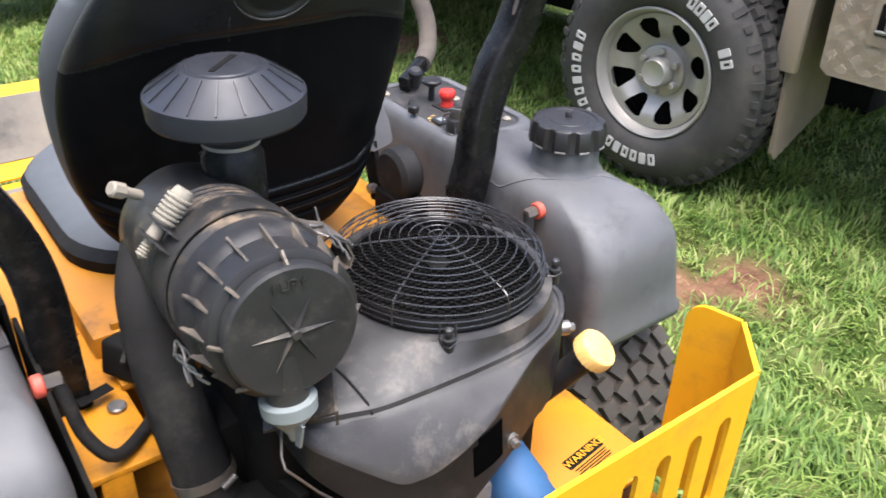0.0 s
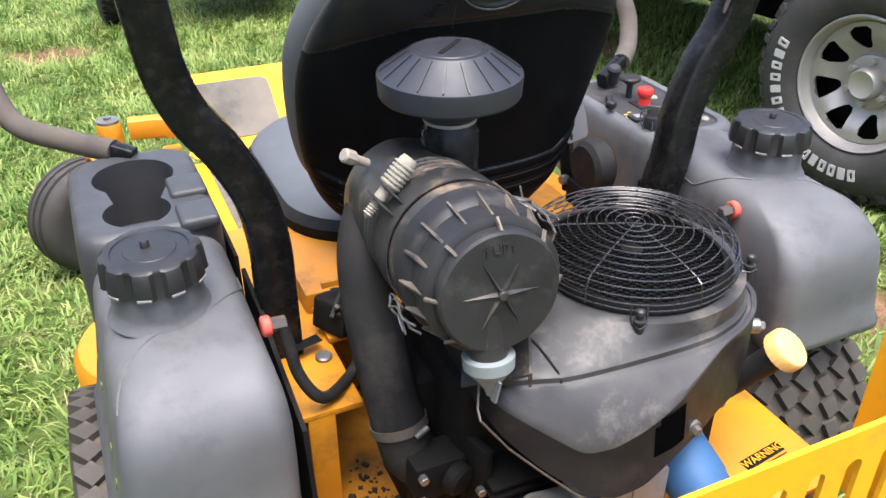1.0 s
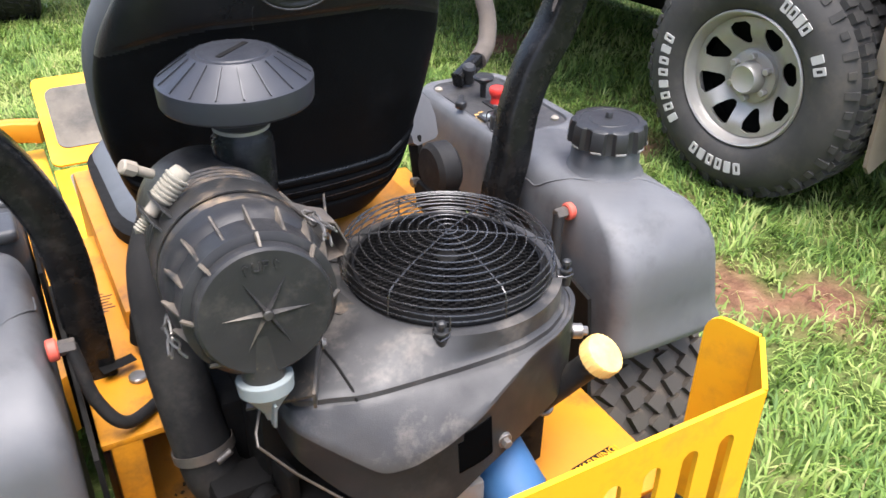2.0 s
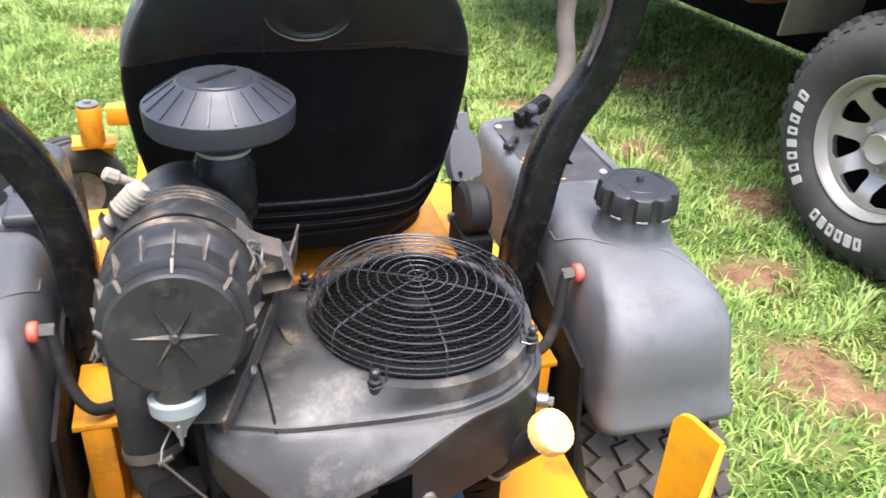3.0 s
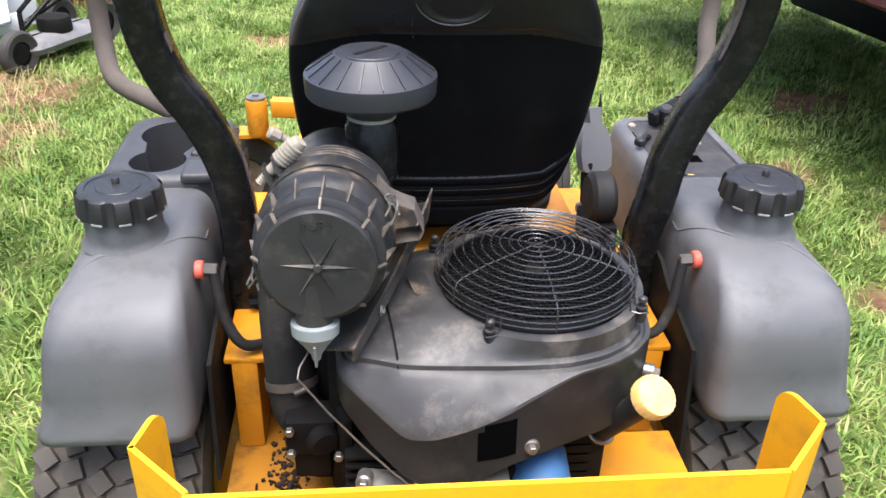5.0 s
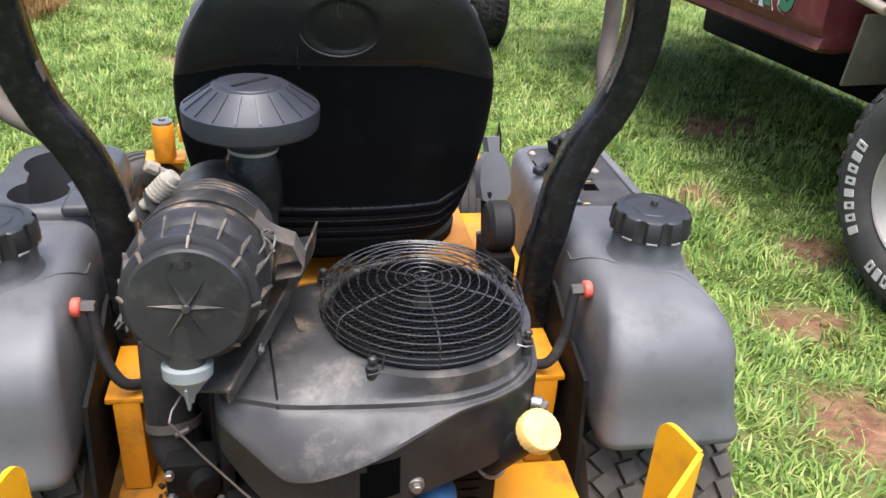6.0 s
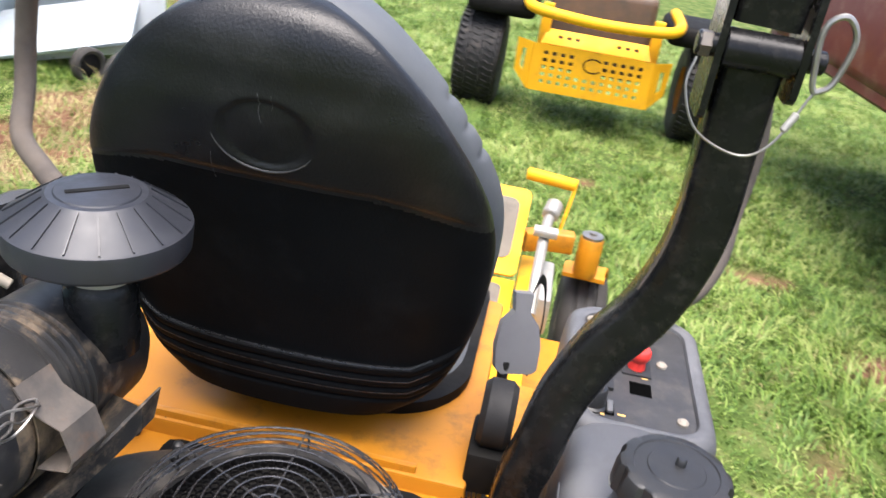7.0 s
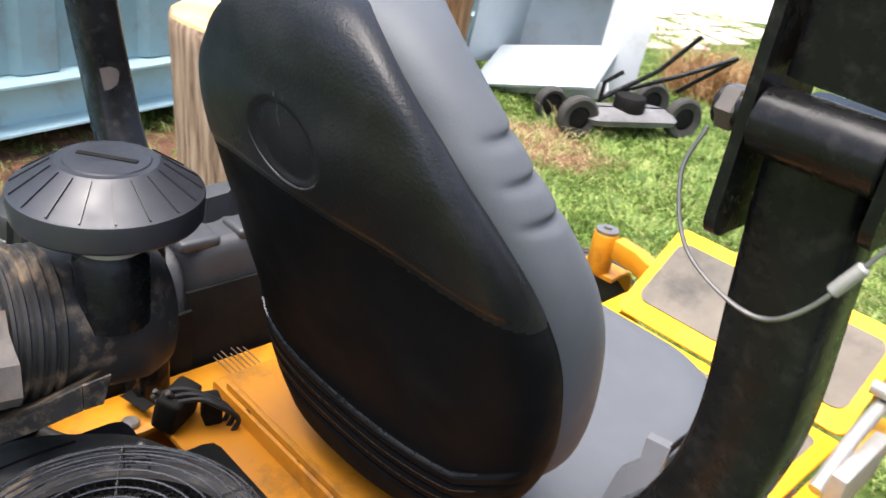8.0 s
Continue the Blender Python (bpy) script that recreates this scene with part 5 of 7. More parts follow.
for way in ([(-0.004, 1.133), (-0.003, 1.122), (-0.004, 1.112), (-0.002, 1.102)], [(0.009, 1.132), (0.010, 1.124), (0.009, 1.117)], [(-0.055, 1.060), (-0.056, 1.045), (-0.054, 1.028)]):
    line = []
    for x, _, z in spline([(x, 0, z) for x, z in way], 8):
        hit = tree.ray_cast(Vector((x + 0.0012 * noise.noise((x * 300, z * 300, 2.0)), -0.2, z)), Vector((0, 1, 0)))[0]
        if hit:
            line.append(hit + Vector((0, 0.0002, 0)))
    bm = bmesh.new()
    tube(bm, line, [0.0003 + 0.0006 * abs(noise.noise((i * 0.7, 3.0, way[0][0] * 90))) for i in range(len(line))], 6)
    part("scuff_mark", bm, M_scuff, seat_back, "chalky scuff scratched into the vinyl")
# extra glossy beads along the creases make their bright highlight lines
for drop, rad in ((0.0, 0.0020), (0.021, 0.0011), (0.041, 0.0010)):
    line = []
    for i in range(61):
        x = -0.186 + 0.372 * i / 60
        hit = tree.ray_cast(Vector((x, -0.2, 0.787 - drop + 0.55 * max(0, abs(x) - 0.163))), Vector((0, 1, 0)))[0]
        if hit:
            line.append(hit + Vector((0, 0.0008, 0)))
    bm = bmesh.new()
    tube(bm, line, rad, 8)
    part("shell_ridge", bm, M_creaseglint, seat_back, "glossy bead added as the crease's highlight")
bm = bmesh.new()


def crease(z):
    return -0.008 * sum(math.exp(-((z - k) / 0.0045) ** 2) for k in (1.078, 1.108, 1.138))


zs = [0.69 + (1.232 - 0.69) * i / 200 for i in range(201)]
rows = []
for z in zs:
    zz = max(0.70, z - 0.008)
    rows.append([(x, y, z) for x, y, _ in seat_row(zz, 96, -0.003 - 0.022 * smooth01(0.80, 0.69, z), PAD_D, 0.026, 2.6, nip=-crease(z))])
rings(bm, rows)
part("back_cushion", bm, M_greyvinyl, seat_back, "grey padded vinyl backrest with side creases", 60)
bm = bmesh.new()
rows = []
for z, g in ((0.575, -0.03), (0.59, -0.008), (0.615, 0.0), (0.645, -0.004), (0.663, -0.02), (0.672, -0.05), (0.674, -0.10)):
    rows.append([(x, y, z + 0.03 * smooth01(0.75, 0.95, y)) for x, y in rrect(-0.232 - g, 0.232 + g, 0.45 - g, 0.93 + g, 0.14 + g * 0.4, 8)])
rings(bm, rows)
part("seat_cushion", bm, M_greyvinyl, mower, "grey vinyl seat cushion", 60)
bm = bmesh.new()
rows = []
for z, g in ((0.56, 0.0), (0.60, 0.012), (0.66, 0.016)):
    rows.append([(x, y, z) for x, y in rrect(-0.215 - g, 0.215 + g, 0.45 - g, 0.90 + g, 0.13, 8)])
rings(bm, rows)
part("seat_pan", bm, M_dark, mower, "black seat pan")
bm = bmesh.new()
cover = [(-0.012, 0.062), (-0.010, 0.036), (-0.026, 0.018), (-0.031, -0.016), (-0.028, -0.046), (-0.020, -0.052), (0.022, -0.050), (0.029, -0.044), (0.031, -0.012), (0.025, 0.018), (0.011, 0.036), (0.013, 0.062)]
CV = Matrix.Translation((0.285, 0.492, 0.776)) @ pose(0, 0, 0, 72, 0, 14)
t2 = bmesh.new()
sheet(t2, [cover], CV @ pose(0, 0, -0.011), 0.022)
bevel_all(t2, 0.004, 3, 40)
merge(bm, t2)
buckle = part("belt_buckle", bm, mat("grey_buckle_plastic", (0.105, 0.106, 0.110), 0.5, col2=(0.14, 0.14, 0.142), scale=20), mower, "grey plastic seat belt buckle cover")
bm = bmesh.new()
box(bm, (0.276, 0.470, 0.69), (0.012, 0.030, 0.11), 0.004, (-12, 0, 10))
part("buckle_stalk", bm, M_dark, buckle)
bm = bmesh.new()
rod(bm, (0.258, 0.460, 0.662), (0.289, 0.460, 0.662), 0.009, 6, 0.001)
part("stalk_bolt", bm, M_steel, buckle, "dull steel pivot bolt")
bm = bmesh.new()
rod(bm, (0.256, 0.392, 0.715), (0.300, 0.392, 0.715), 0.046, 32, 0.008)
reel = part("belt_reel", bm, M_rubber, mower, "black seat belt reel")
bm = bmesh.new()
bar_sweep(bm, spline([(0.288, 0.50, 0.80), (0.294, 0.515, 0.835), (0.302, 0.540, 0.845), (0.312, 0.565, 0.815), (0.318, 0.575, 0.75), (0.312, 0.565, 0.67)], 6), (1, 0, 0), 0.0022, 0.013, 0.0008)
part("belt_webbing", bm, M_dark, reel, "loop of black belt webbing")
bm = bmesh.new()
box(bm, (0.276, 0.385, 0.652), (0.052, 0.090, 0.062), 0.006)
part("reel_bracket", bm, M_dark, reel)

# ---- yellow frame ----
M_soilcrumb = mat("dark_soil_crumbs", (0.018, 0.013, 0.009), 0.9, col2=(0.05, 0.036, 0.024), scale=80, amount=0.8, spec=0.1)
M_chip = mat("bare_rusty_chip", (0.10, 0.05, 0.025), 0.8, col2=(0.05, 0.03, 0.02), scale=60, amount=0.7)
bm = bmesh.new()
box(bm, (0, 0.575, 0.54), (0.515, 0.50, 0.20), 0.008)
# oily grime, and the seat's shade on the platform mixed into the base colour
M_oilyshade = mat("oily_shaded_yellow_paint", (0.47, 0.19, 0.008), 0.45, col2=(0.37, 0.14, 0.007), scale=5, amount=0.8, dirt=(0.09, 0.05, 0.02), dirt_scale=8, dirt_amount=0.8, bump=0.05, bump_scale=250)
frame_box = part("seat_platform", bm, M_oilyshade, mower, "yellow painted steel seat platform with chipped edges")
bm = bmesh.new()
box(bm, (-0.02, 0.336, 0.628), (0.42, 0.010, 0.044), 0.003)
box(bm, (0, 0.287, 0.611), (0.50, 0.090, 0.010), 0.002)
lip = part("platform_lip", bm, M_oilyshade, frame_box, "folded lip with rust chips")
for x, y, w in ((-0.17, 0.3305, 0.016), (-0.145, 0.3305, 0.010), (-0.06, 0.3305, 0.012), (0.02, 0.3305, 0.018), (0.07, 0.3305, 0.010)):
    bm = bmesh.new()
    sheet(bm, [[(w * 0.6 * (1 + 0.4 * math.sin(5 * a)) * math.cos(a), w * 0.35 * (1 + 0.4 * math.cos(3 * a)) * math.sin(a)) for a in [2 * math.pi * i / 12 for i in range(12)]]], Matrix.Translation((x, y, 0.636)) @ pose(0, 0, 0, 90), 0.0006)
    part("rust_chip", bm, M_chip, lip)
for k in range(7):
    bm = bmesh.new()
    box(bm, (-0.297 + 0.004 * (k % 2), 0.365 + 0.008 * k, 0.6226), (0.060 if k % 3 else 0.045, 0.0022, 0.0006), 0)
    part("printed_bar", bm, M_chip, frame_box)
for s in (-1, 1):
    bm = bmesh.new()
    box(bm, (s * 0.302, 0.37, 0.518), (0.038, 0.52, 0.162), 0.005)
    box(bm, (s * 0.288, 0.37, 0.600), (0.085, 0.52, 0.010), 0.003)
    rail = part("frame_rail", bm, M_yellow, mower, "yellow painted frame rail")
    bm = bmesh.new()
    rod(bm, (s * 0.266, 0.216, 0.604), (s * 0.266, 0.216, 0.612), 0.012, 16, 0.002)
    part("rail_bolt", bm, M_steel, rail)
# added black plates darken the tanks' inner sides by stopping yellow bounce
for s in (-1, 1):
    bm = bmesh.new()
    sheet(bm, [[(0.02, 0.46), (0.34, 0.46), (0.34, 0.70), (0.22, 0.69), (0.18, 0.67), (0.05, 0.64)]], Matrix(((0, 0, 1, s * 0.338 - 0.003), (1, 0, 0, 0), (0, 1, 0, 0), (0, 0, 0, 1))), 0.006)
    part("tank_bracket", bm, M_dark, mower, "black plate added to keep yellow bounce off the tank")
# black sheet added where the gap below the tray lies in shade
bm = bmesh.new()
box(bm, (-0.3455, 0.47, 0.59), (0.006, 0.27, 0.27), 0.002)
part("tray_bracket", bm, M_dark, mower, "black plate added for the shade beside the tray")
bm = bmesh.new()
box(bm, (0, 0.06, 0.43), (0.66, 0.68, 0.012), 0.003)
deck_plate = part("engine_deck", bm, M_grimeshade, mower, "yellow engine deck plate littered with debris")
bm = bmesh.new()
rnd_crumb = random.Random(41)
for k in range(130):
    x, y = rnd_crumb.gauss(-0.245, 0.016), rnd_crumb.gauss(0.06, 0.05)
    q = rnd_crumb.uniform(0.0015, 0.006)
    if abs(x + 0.245) < 0.032 and -0.1 < y < 0.25:
        box(bm, (x, y, 0.436 + q * 0.4), (q * 1.6, q, q * 0.8), 0, (rnd_crumb.uniform(-20, 20), 0, rnd_crumb.uniform(0, 180)))
part("debris", bm, M_soilcrumb, deck_plate, "dark crumbs of soil and clippings")
bm = bmesh.new()
box(bm, (0.245, -0.07, 0.498), (0.15, 0.22, 0.008), 0.002, (0, 0, 0))
side_plate = part("side_plate", bm, M_yellow, mower, "yellow plate with a warning sticker")

# warning stickers
for m, size in ((pose(0.245, -0.108, 0.5025, 0, 0, 8), 0.016), (pose(0.292, 0.300, 0.6235, 0, 0, -88), 0.024)):
    holder = side_plate if size < 0.022 else frame_box
    bm = bmesh.new()
    k_ = size / 0.024
    sheet(bm, [rrect(-0.055 * k_, 0.055 * k_, -0.012 * k_, 0.014 * k_, 0.002, 2)], m, 0.0006)
    st = part("warning_sticker", bm, M_dark, holder, "black and yellow warning sticker")
    part("sticker_word", text_mesh("WARNING!", size, m @ pose(0.004, 0.001, 0.0008), 0.0002), M_yellow2, st)
    for q in range(4):
        bm = bmesh.new()
        box(bm, m @ Vector((0.0, (-0.019 - 0.006 * q) * k_, 0.0004)), ((0.09 if q % 2 else 0.10) * k_, 0.0018, 0.0005), 0, (0, 0, 8 if size < 0.022 else -88))
        part("printed_bar", bm, M_dark, holder)
bm = bmesh.new()
box(bm, (-0.285, 0.235, 0.6235), (0.045, 0.018, 0.0008), 0.0002, (0, 0, 15))
part("small_sticker", bm, M_dark, frame_box)
# cut-out with debris beside the engine
bm = bmesh.new()
for i in range(26):
    r_ = random.Random(i)
    box(bm, (-0.26 + r_.uniform(-0.04, 0.05), -0.02 + r_.uniform(-0.05, 0.06), 0.440), (r_.uniform(0.004, 0.012), r_.uniform(0.002, 0.005), 0.003), 0, (0, 0, r_.uniform(0, 180)))
ob = part("leaf_debris", bm, M_dark, frame_box, "dark dry grass debris")
ob["kind"] = "stuff"

# wiring and brackets behind the engine
bm = bmesh.new()
box(bm, (-0.232, 0.262, 0.640), (0.034, 0.060, 0.050), 0.008, (0, 12, 30), 3)
box(bm, (-0.212, 0.300, 0.632), (0.030, 0.024, 0.040), 0.006, (0, 0, -15), 2)
relay = part("starter_relay", bm, M_dark, mower, "grimy black relay and bracket")
for k in range(3):
    bm = bmesh.new()
    tube(bm, spline([(-0.245 + 0.010 * k, 0.235, 0.655), (-0.222 + 0.010 * k, 0.262 + 0.006 * k, 0.672 - 0.004 * k), (-0.205 + 0.010 * k, 0.292, 0.658), (-0.20 + 0.012 * k, 0.318, 0.63), (-0.20 + 0.010 * k, 0.30, 0.60)], 6), 0.0035, 8)
    part("cable", bm, M_rubber, relay)
for p in ((-0.236, 0.240, 0.664), (-0.222, 0.250, 0.666)):
    bm = bmesh.new()
    rod(bm, p, (p[0], p[1] - 0.006, p[2] + 0.008), 0.004, 6, 0.001)
    part("terminal_nut", bm, M_darksteel, relay)

# rear bumper
bm = bmesh.new()
TH = 0.006
slots = [rrect(-0.255 + 0.051 * k - 0.011, -0.255 + 0.051 * k + 0.011, 0.56, 0.70, 0.0109, 6) for k in range(11)]
sheet(bm, [[(-0.299, 0.40), (0.299, 0.40), (0.299, 0.742), (-0.299, 0.742)]] + slots, pose(0, -0.283, 0, 90), TH)
bumper = part("rear_bumper", bm, M_yellow2, mower, "bright yellow slotted steel rear bumper")
for s in (-1, 1):
    for (x0, y0), (x1, y1), rnd in (((0.299, -0.283), (0.366, -0.216), False), ((0.366, -0.216), (0.350, -0.150), True)):
        L = math.hypot(x1 - x0, y1 - y0)
        bm = bmesh.new()
        if rnd:
            loop = [(0, 0.44), (L, 0.44), (L, 0.715)] + [(L - 0.027 + 0.027 * math.cos(radians(a)), 0.715 + 0.027 * math.sin(radians(a))) for a in (15, 30, 45, 60, 75, 90)] + [(0, 0.742)]
        else:
            loop = [(0, 0.40), (L, 0.44), (L, 0.742), (0, 0.742)]
        zdir = Vector((s * (x1 - x0), y1 - y0, 0)).normalized()
        m = Matrix((zdir, Vector((0, 0, 1)), zdir.cross(Vector((0, 0, 1))))).transposed().to_4x4()
        m.translation = (s * x0, y0, 0)
        sheet(bm, [loop], m, TH if s < 0 else TH)
        part("bumper_wing", bm, M_yellow2, bumper)


# ---- wheels ----
def rear_wheel(s):
    c = Vector((s * 0.485, 0.25, 0.285))
    m = Matrix.Translation(c) @ pose(0, 0, 0, 0, 90, 0)
    bm = bmesh.new()
    revolve(bm, [(0.15, -0.10), (0.17, -0.118), (0.24, -0.125), (0.262, -0.118), (0.270, -0.10), (0.274, -0.05), (0.275, 0), (0.274, 0.05), (0.270, 0.10), (0.262, 0.118), (0.24, 0.125), (0.17, 0.118), (0.15, 0.10)], m, 72, (False, False))
    tyre = part("rear_tyre", bm, M_tyre, mower, "dusty turf-tread rear tyre")
    bm = bmesh.new()
    revolve(bm, [(0.0005, -0.03), (0.12, -0.04), (0.15, -0.10), (0.16, -0.11), (0.165, -0.10), (0.165, 0.10), (0.16, 0.11), (0.15, 0.10), (0.12, 0.04), (0.0005, 0.03)], m, 40)
    part("wheel_rim", bm, M_yellow, tyre, "yellow wheel rim")
    # tread blocks
    lug = bmesh.new()
    pl = [(-0.0205, -0.0095), (0.006, -0.0205), (0.0205, 0.007), (-0.0035, 0.0195)]
    rings(lug, [[(x, y, -0.004) for x, y in pl], [(x * 0.9, y * 0.9, 0.012) for x, y in pl]])
    me = bpy.data.meshes.new("tread_block")
    bmesh.ops.recalc_face_normals(lug, faces=lug.faces[:])
    lug.to_mesh(me)
    lug.free()
    me.materials.append(M_tyre)
    rows = 48
    cols = [-0.098, -0.059, -0.0197, 0.0197, 0.059, 0.098]
    for i in range(rows):
        for j, w in enumerate(cols):
            a = 2 * math.pi * (i + 0.5 * (j % 2)) / rows
            r = 0.274 - 0.006 * (abs(w) / 0.1) ** 3
            o = new("tread_block", me)
            o.parent = tyre
            base = Matrix.Translation(c - Vector(mower.location)) @ pose(0, 0, 0, 0, 90, 0)
            ca, sa = math.cos(a), math.sin(a)
            q = Matrix(((0, -sa, ca, r * ca), (0, ca, sa, r * sa), (1, 0, 0, w), (0, 0, 0, 1)))
            o.matrix_local = base @ q @ pose(0, 0, 0, 0, 0, 10 if j % 2 else -8)


TREADS = [rear_wheel]

# footplate and front
M_castertyre = mat("dusty_caster_rubber", (0.026, 0.024, 0.022), 0.8, col2=(0.055, 0.050, 0.043), scale=9, amount=0.8, dirt=(0.03, 0.028, 0.026), dirt_scale=20, dirt_amount=0.4, bump=0.2, bump_scale=200)
M_rust = mat("rusty_steel", (0.16, 0.085, 0.05), 0.75, col2=(0.32, 0.27, 0.22), scale=30, amount=0.8, bump=0.3, bump_scale=150)
FP = Matrix.Translation((0, 1.375, 0.412)) @ pose(0, 0, 0, 37)
bm = bmesh.new()
sheet(bm, [rrect(-0.27, 0.27, 0, 0.26, 0.02, 4)], FP, 0.008)
box(bm, (0, 1.10, 0.402), (0.54, 0.54, 0.012), 0.003)
foot = part("foot_plate", bm, M_yellow2, mower, "yellow sloped foot plate with dark grip mats")
M_mat = mat("worn_grip_mat", (0.10, 0.09, 0.075), 0.85, col2=(0.2, 0.17, 0.13), scale=6, amount=0.8, dirt=(0.03, 0.03, 0.03), dirt_scale=5, dirt_amount=0.6, bump=0.4, bump_scale=500)
for x0, x1 in ((-0.245, -0.02), (0.02, 0.245)):
    bm = bmesh.new()
    sheet(bm, [rrect(x0, x1, 0.045, 0.225, 0.025, 5)], FP @ pose(0, 0, 0.008), 0.003)
    part("grip_mat", bm, M_mat, foot, "worn dark grip mat")
bm = bmesh.new()
sheet(bm, [rrect(-0.24, 0.24, 0.96, 1.33, 0.02, 5)], pose(0, 0, 0.4085), 0.003)
part("floor_mat", bm, M_mat, foot, "dusty brown floor mat")
for s in (-1, 1):
    sp = Vector((s * 0.449, 1.552, -0.024))
    bm = bmesh.new()
    revolve(bm, [(0.030, 0.40), (0.032, 0.405), (0.032, 0.505), (0.030, 0.51)], Matrix.Translation(sp), 24)
    arm = part("caster_pivot", bm, M_yellow, mower, "yellow caster pivot tube")
    bm = bmesh.new()
    revolve(bm, [(0.029, 0.51), (0.029, 0.518), (0.010, 0.520), (0.010, 0.526), (0.0005, 0.527)], Matrix.Translation(sp), 24)
    part("pivot_cap", bm, M_steel, arm, "dusty steel pivot cap")
    for z in (0.465,):
        bm = bmesh.new()
        bar_sweep(bm, [(s * 0.27, 1.50, z), (s * 0.33, 1.53, z), (s * 0.40, 1.54, z)], (0, 1, 0), 0.04, 0.055, 0.006)
        part("caster_arm", bm, M_yellow, arm)
    c = Vector((-0.553, 1.69, 0.168)) if s < 0 else Vector((0.47, 1.66, 0.168))
    m = Matrix.Translation(c) @ pose(0, 0, 0, 0, 90, -60 if s < 0 else 0)
    bm = bmesh.new()
    revolve(bm, [(0.075, -0.045), (0.085, -0.058), (0.125, -0.066), (0.150, -0.058), (0.161, -0.042), (0.163, -0.032), (0.158, -0.030), (0.158, -0.022), (0.166, -0.020), (0.167, -0.006), (0.161, -0.005), (0.161, 0.005), (0.167, 0.006), (0.166, 0.020), (0.158, 0.022), (0.158, 0.030), (0.163, 0.032), (0.161, 0.042), (0.150, 0.058), (0.125, 0.066), (0.085, 0.058), (0.075, 0.045)], m, 48, (False, False))
    ct = part("caster_tyre", bm, M_castertyre, mower, "dusty smooth caster tyre")
    bm = bmesh.new()
    revolve(bm, [(0.0005, -0.03), (0.05, -0.035), (0.078, -0.055), (0.08, 0), (0.078, 0.055), (0.05, 0.035), (0.0005, 0.03)], m, 32)
    part("caster_rim", bm, M_rust, ct, "rusty caster rim")
    bm = bmesh.new()
    bar_sweep(bm, spline([(s * 0.449, 1.535, 0.372), (s * 0.452, 1.585, 0.374), (s * 0.462, 1.635, 0.362), (s * 0.472, 1.680, 0.325), (s * 0.480, 1.705, 0.27)], 5), (1, 0, 0), 0.115, 0.012, 0.003)
    part("caster_fork", bm, M_yellow, arm)

# lap bars
M_foam = mat("dusty_foam_grip", (0.055, 0.045, 0.038), 0.9, col2=(0.11, 0.09, 0.07), scale=14, amount=0.7, bump=0.4, bump_scale=500)
for s, path, base in ((-1, [(0.466, 0.618, 0.790), (0.520, 0.662, 0.797), (0.600, 0.730, 0.817), (0.628, 0.790, 0.880), (0.630, 0.805, 0.965), (0.608, 0.793, 1.06), (0.563, 0.775, 1.13), (0.45, 0.765, 1.16)], (0.440, 0.600, 0.782)),
                      (1, [(0.487, 0.628, 0.798), (0.512, 0.652, 0.803), (0.540, 0.682, 0.813), (0.566, 0.725, 0.850), (0.578, 0.778, 0.902), (0.586, 0.798, 0.965), (0.584, 0.800, 1.04), (0.560, 0.785, 1.11), (0.50, 0.77, 1.155)], (0.425, 0.598, 0.778))):
    bm = bmesh.new()
    tube(bm, spline([(s * x, y, z) for x, y, z in path], 8), 0.018, 16)
    lap = part("lap_bar", bm, M_foam, mower, "worn foam-covered steering lap bar")
    bm = bmesh.new()
    p0, p1 = Vector(base), Vector(path[0])
    bar_sweep(bm, [(s * q.x, q.y, q.z) for q in (p0, p0.lerp(p1, 0.5), p1.lerp(Vector(path[1]), 0.1))], (0, 0, 1), 0.030, 0.022, 0.005)
    part("bar_stub", bm, M_rops, lap)

# deck height lever on the right
bm = bmesh.new()
tube(bm, spline([(0.315, 1.10, 0.47), (0.315, 1.22, 0.535), (0.318, 1.36, 0.57), (0.325, 1.43, 0.585)], 5), 0.013, 12)
tube(bm, [(0.29, 1.30, 0.585), (0.345, 1.30, 0.585)], 0.014, 12)
rod(bm, (0.322, 1.40, 0.585), (0.33, 1.445, 0.60), 0.022, 14, 0.004)
box(bm, (0.34, 1.20, 0.47), (0.03, 0.20, 0.09), 0.01)
hl = part("height_lever", bm, M_alu, mower, "grey cast deck height lever")
bm = bmesh.new()
bar_sweep(bm, [(0.355, 1.44, 0.54), (0.365, 1.46, 0.60), (0.372, 1.475, 0.648)], (0, 1, 0), 0.022, 0.007, 0.002)
part("lever_arm", bm, M_yellow2, hl)
bm = bmesh.new()
rod(bm, (0.375, 1.475, 0.648), (0.248, 1.49, 0.652), 0.016, 18, 0.003)
part("lever_grip", bm, M_yellow2, hl, "yellow knurled lever handle")
for s in (-1, 1):
    bm = bmesh.new()
    box(bm, (s * 0.30, 1.15, 0.36), (0.05, 0.84, 0.06), 0.006)
    part("deck_rail", bm, M_yellow2, mower)
bm = bmesh.new()
box(bm, (0, 1.05, 0.22), (1.08, 0.60, 0.14), 0.05, (0, 0, 0), 4)
for s in (-1, 1):
    revolve(bm, [(0.15, 0.15), (0.172, 0.17), (0.172, 0.275), (0.16, 0.292), (0.12, 0.298), (0.0005, 0.30)], Matrix.Translation((s * 0.452, 0.82, 0)), 40)
part("cutting_deck", bm, M_yellow, mower, "yellow cutting deck")

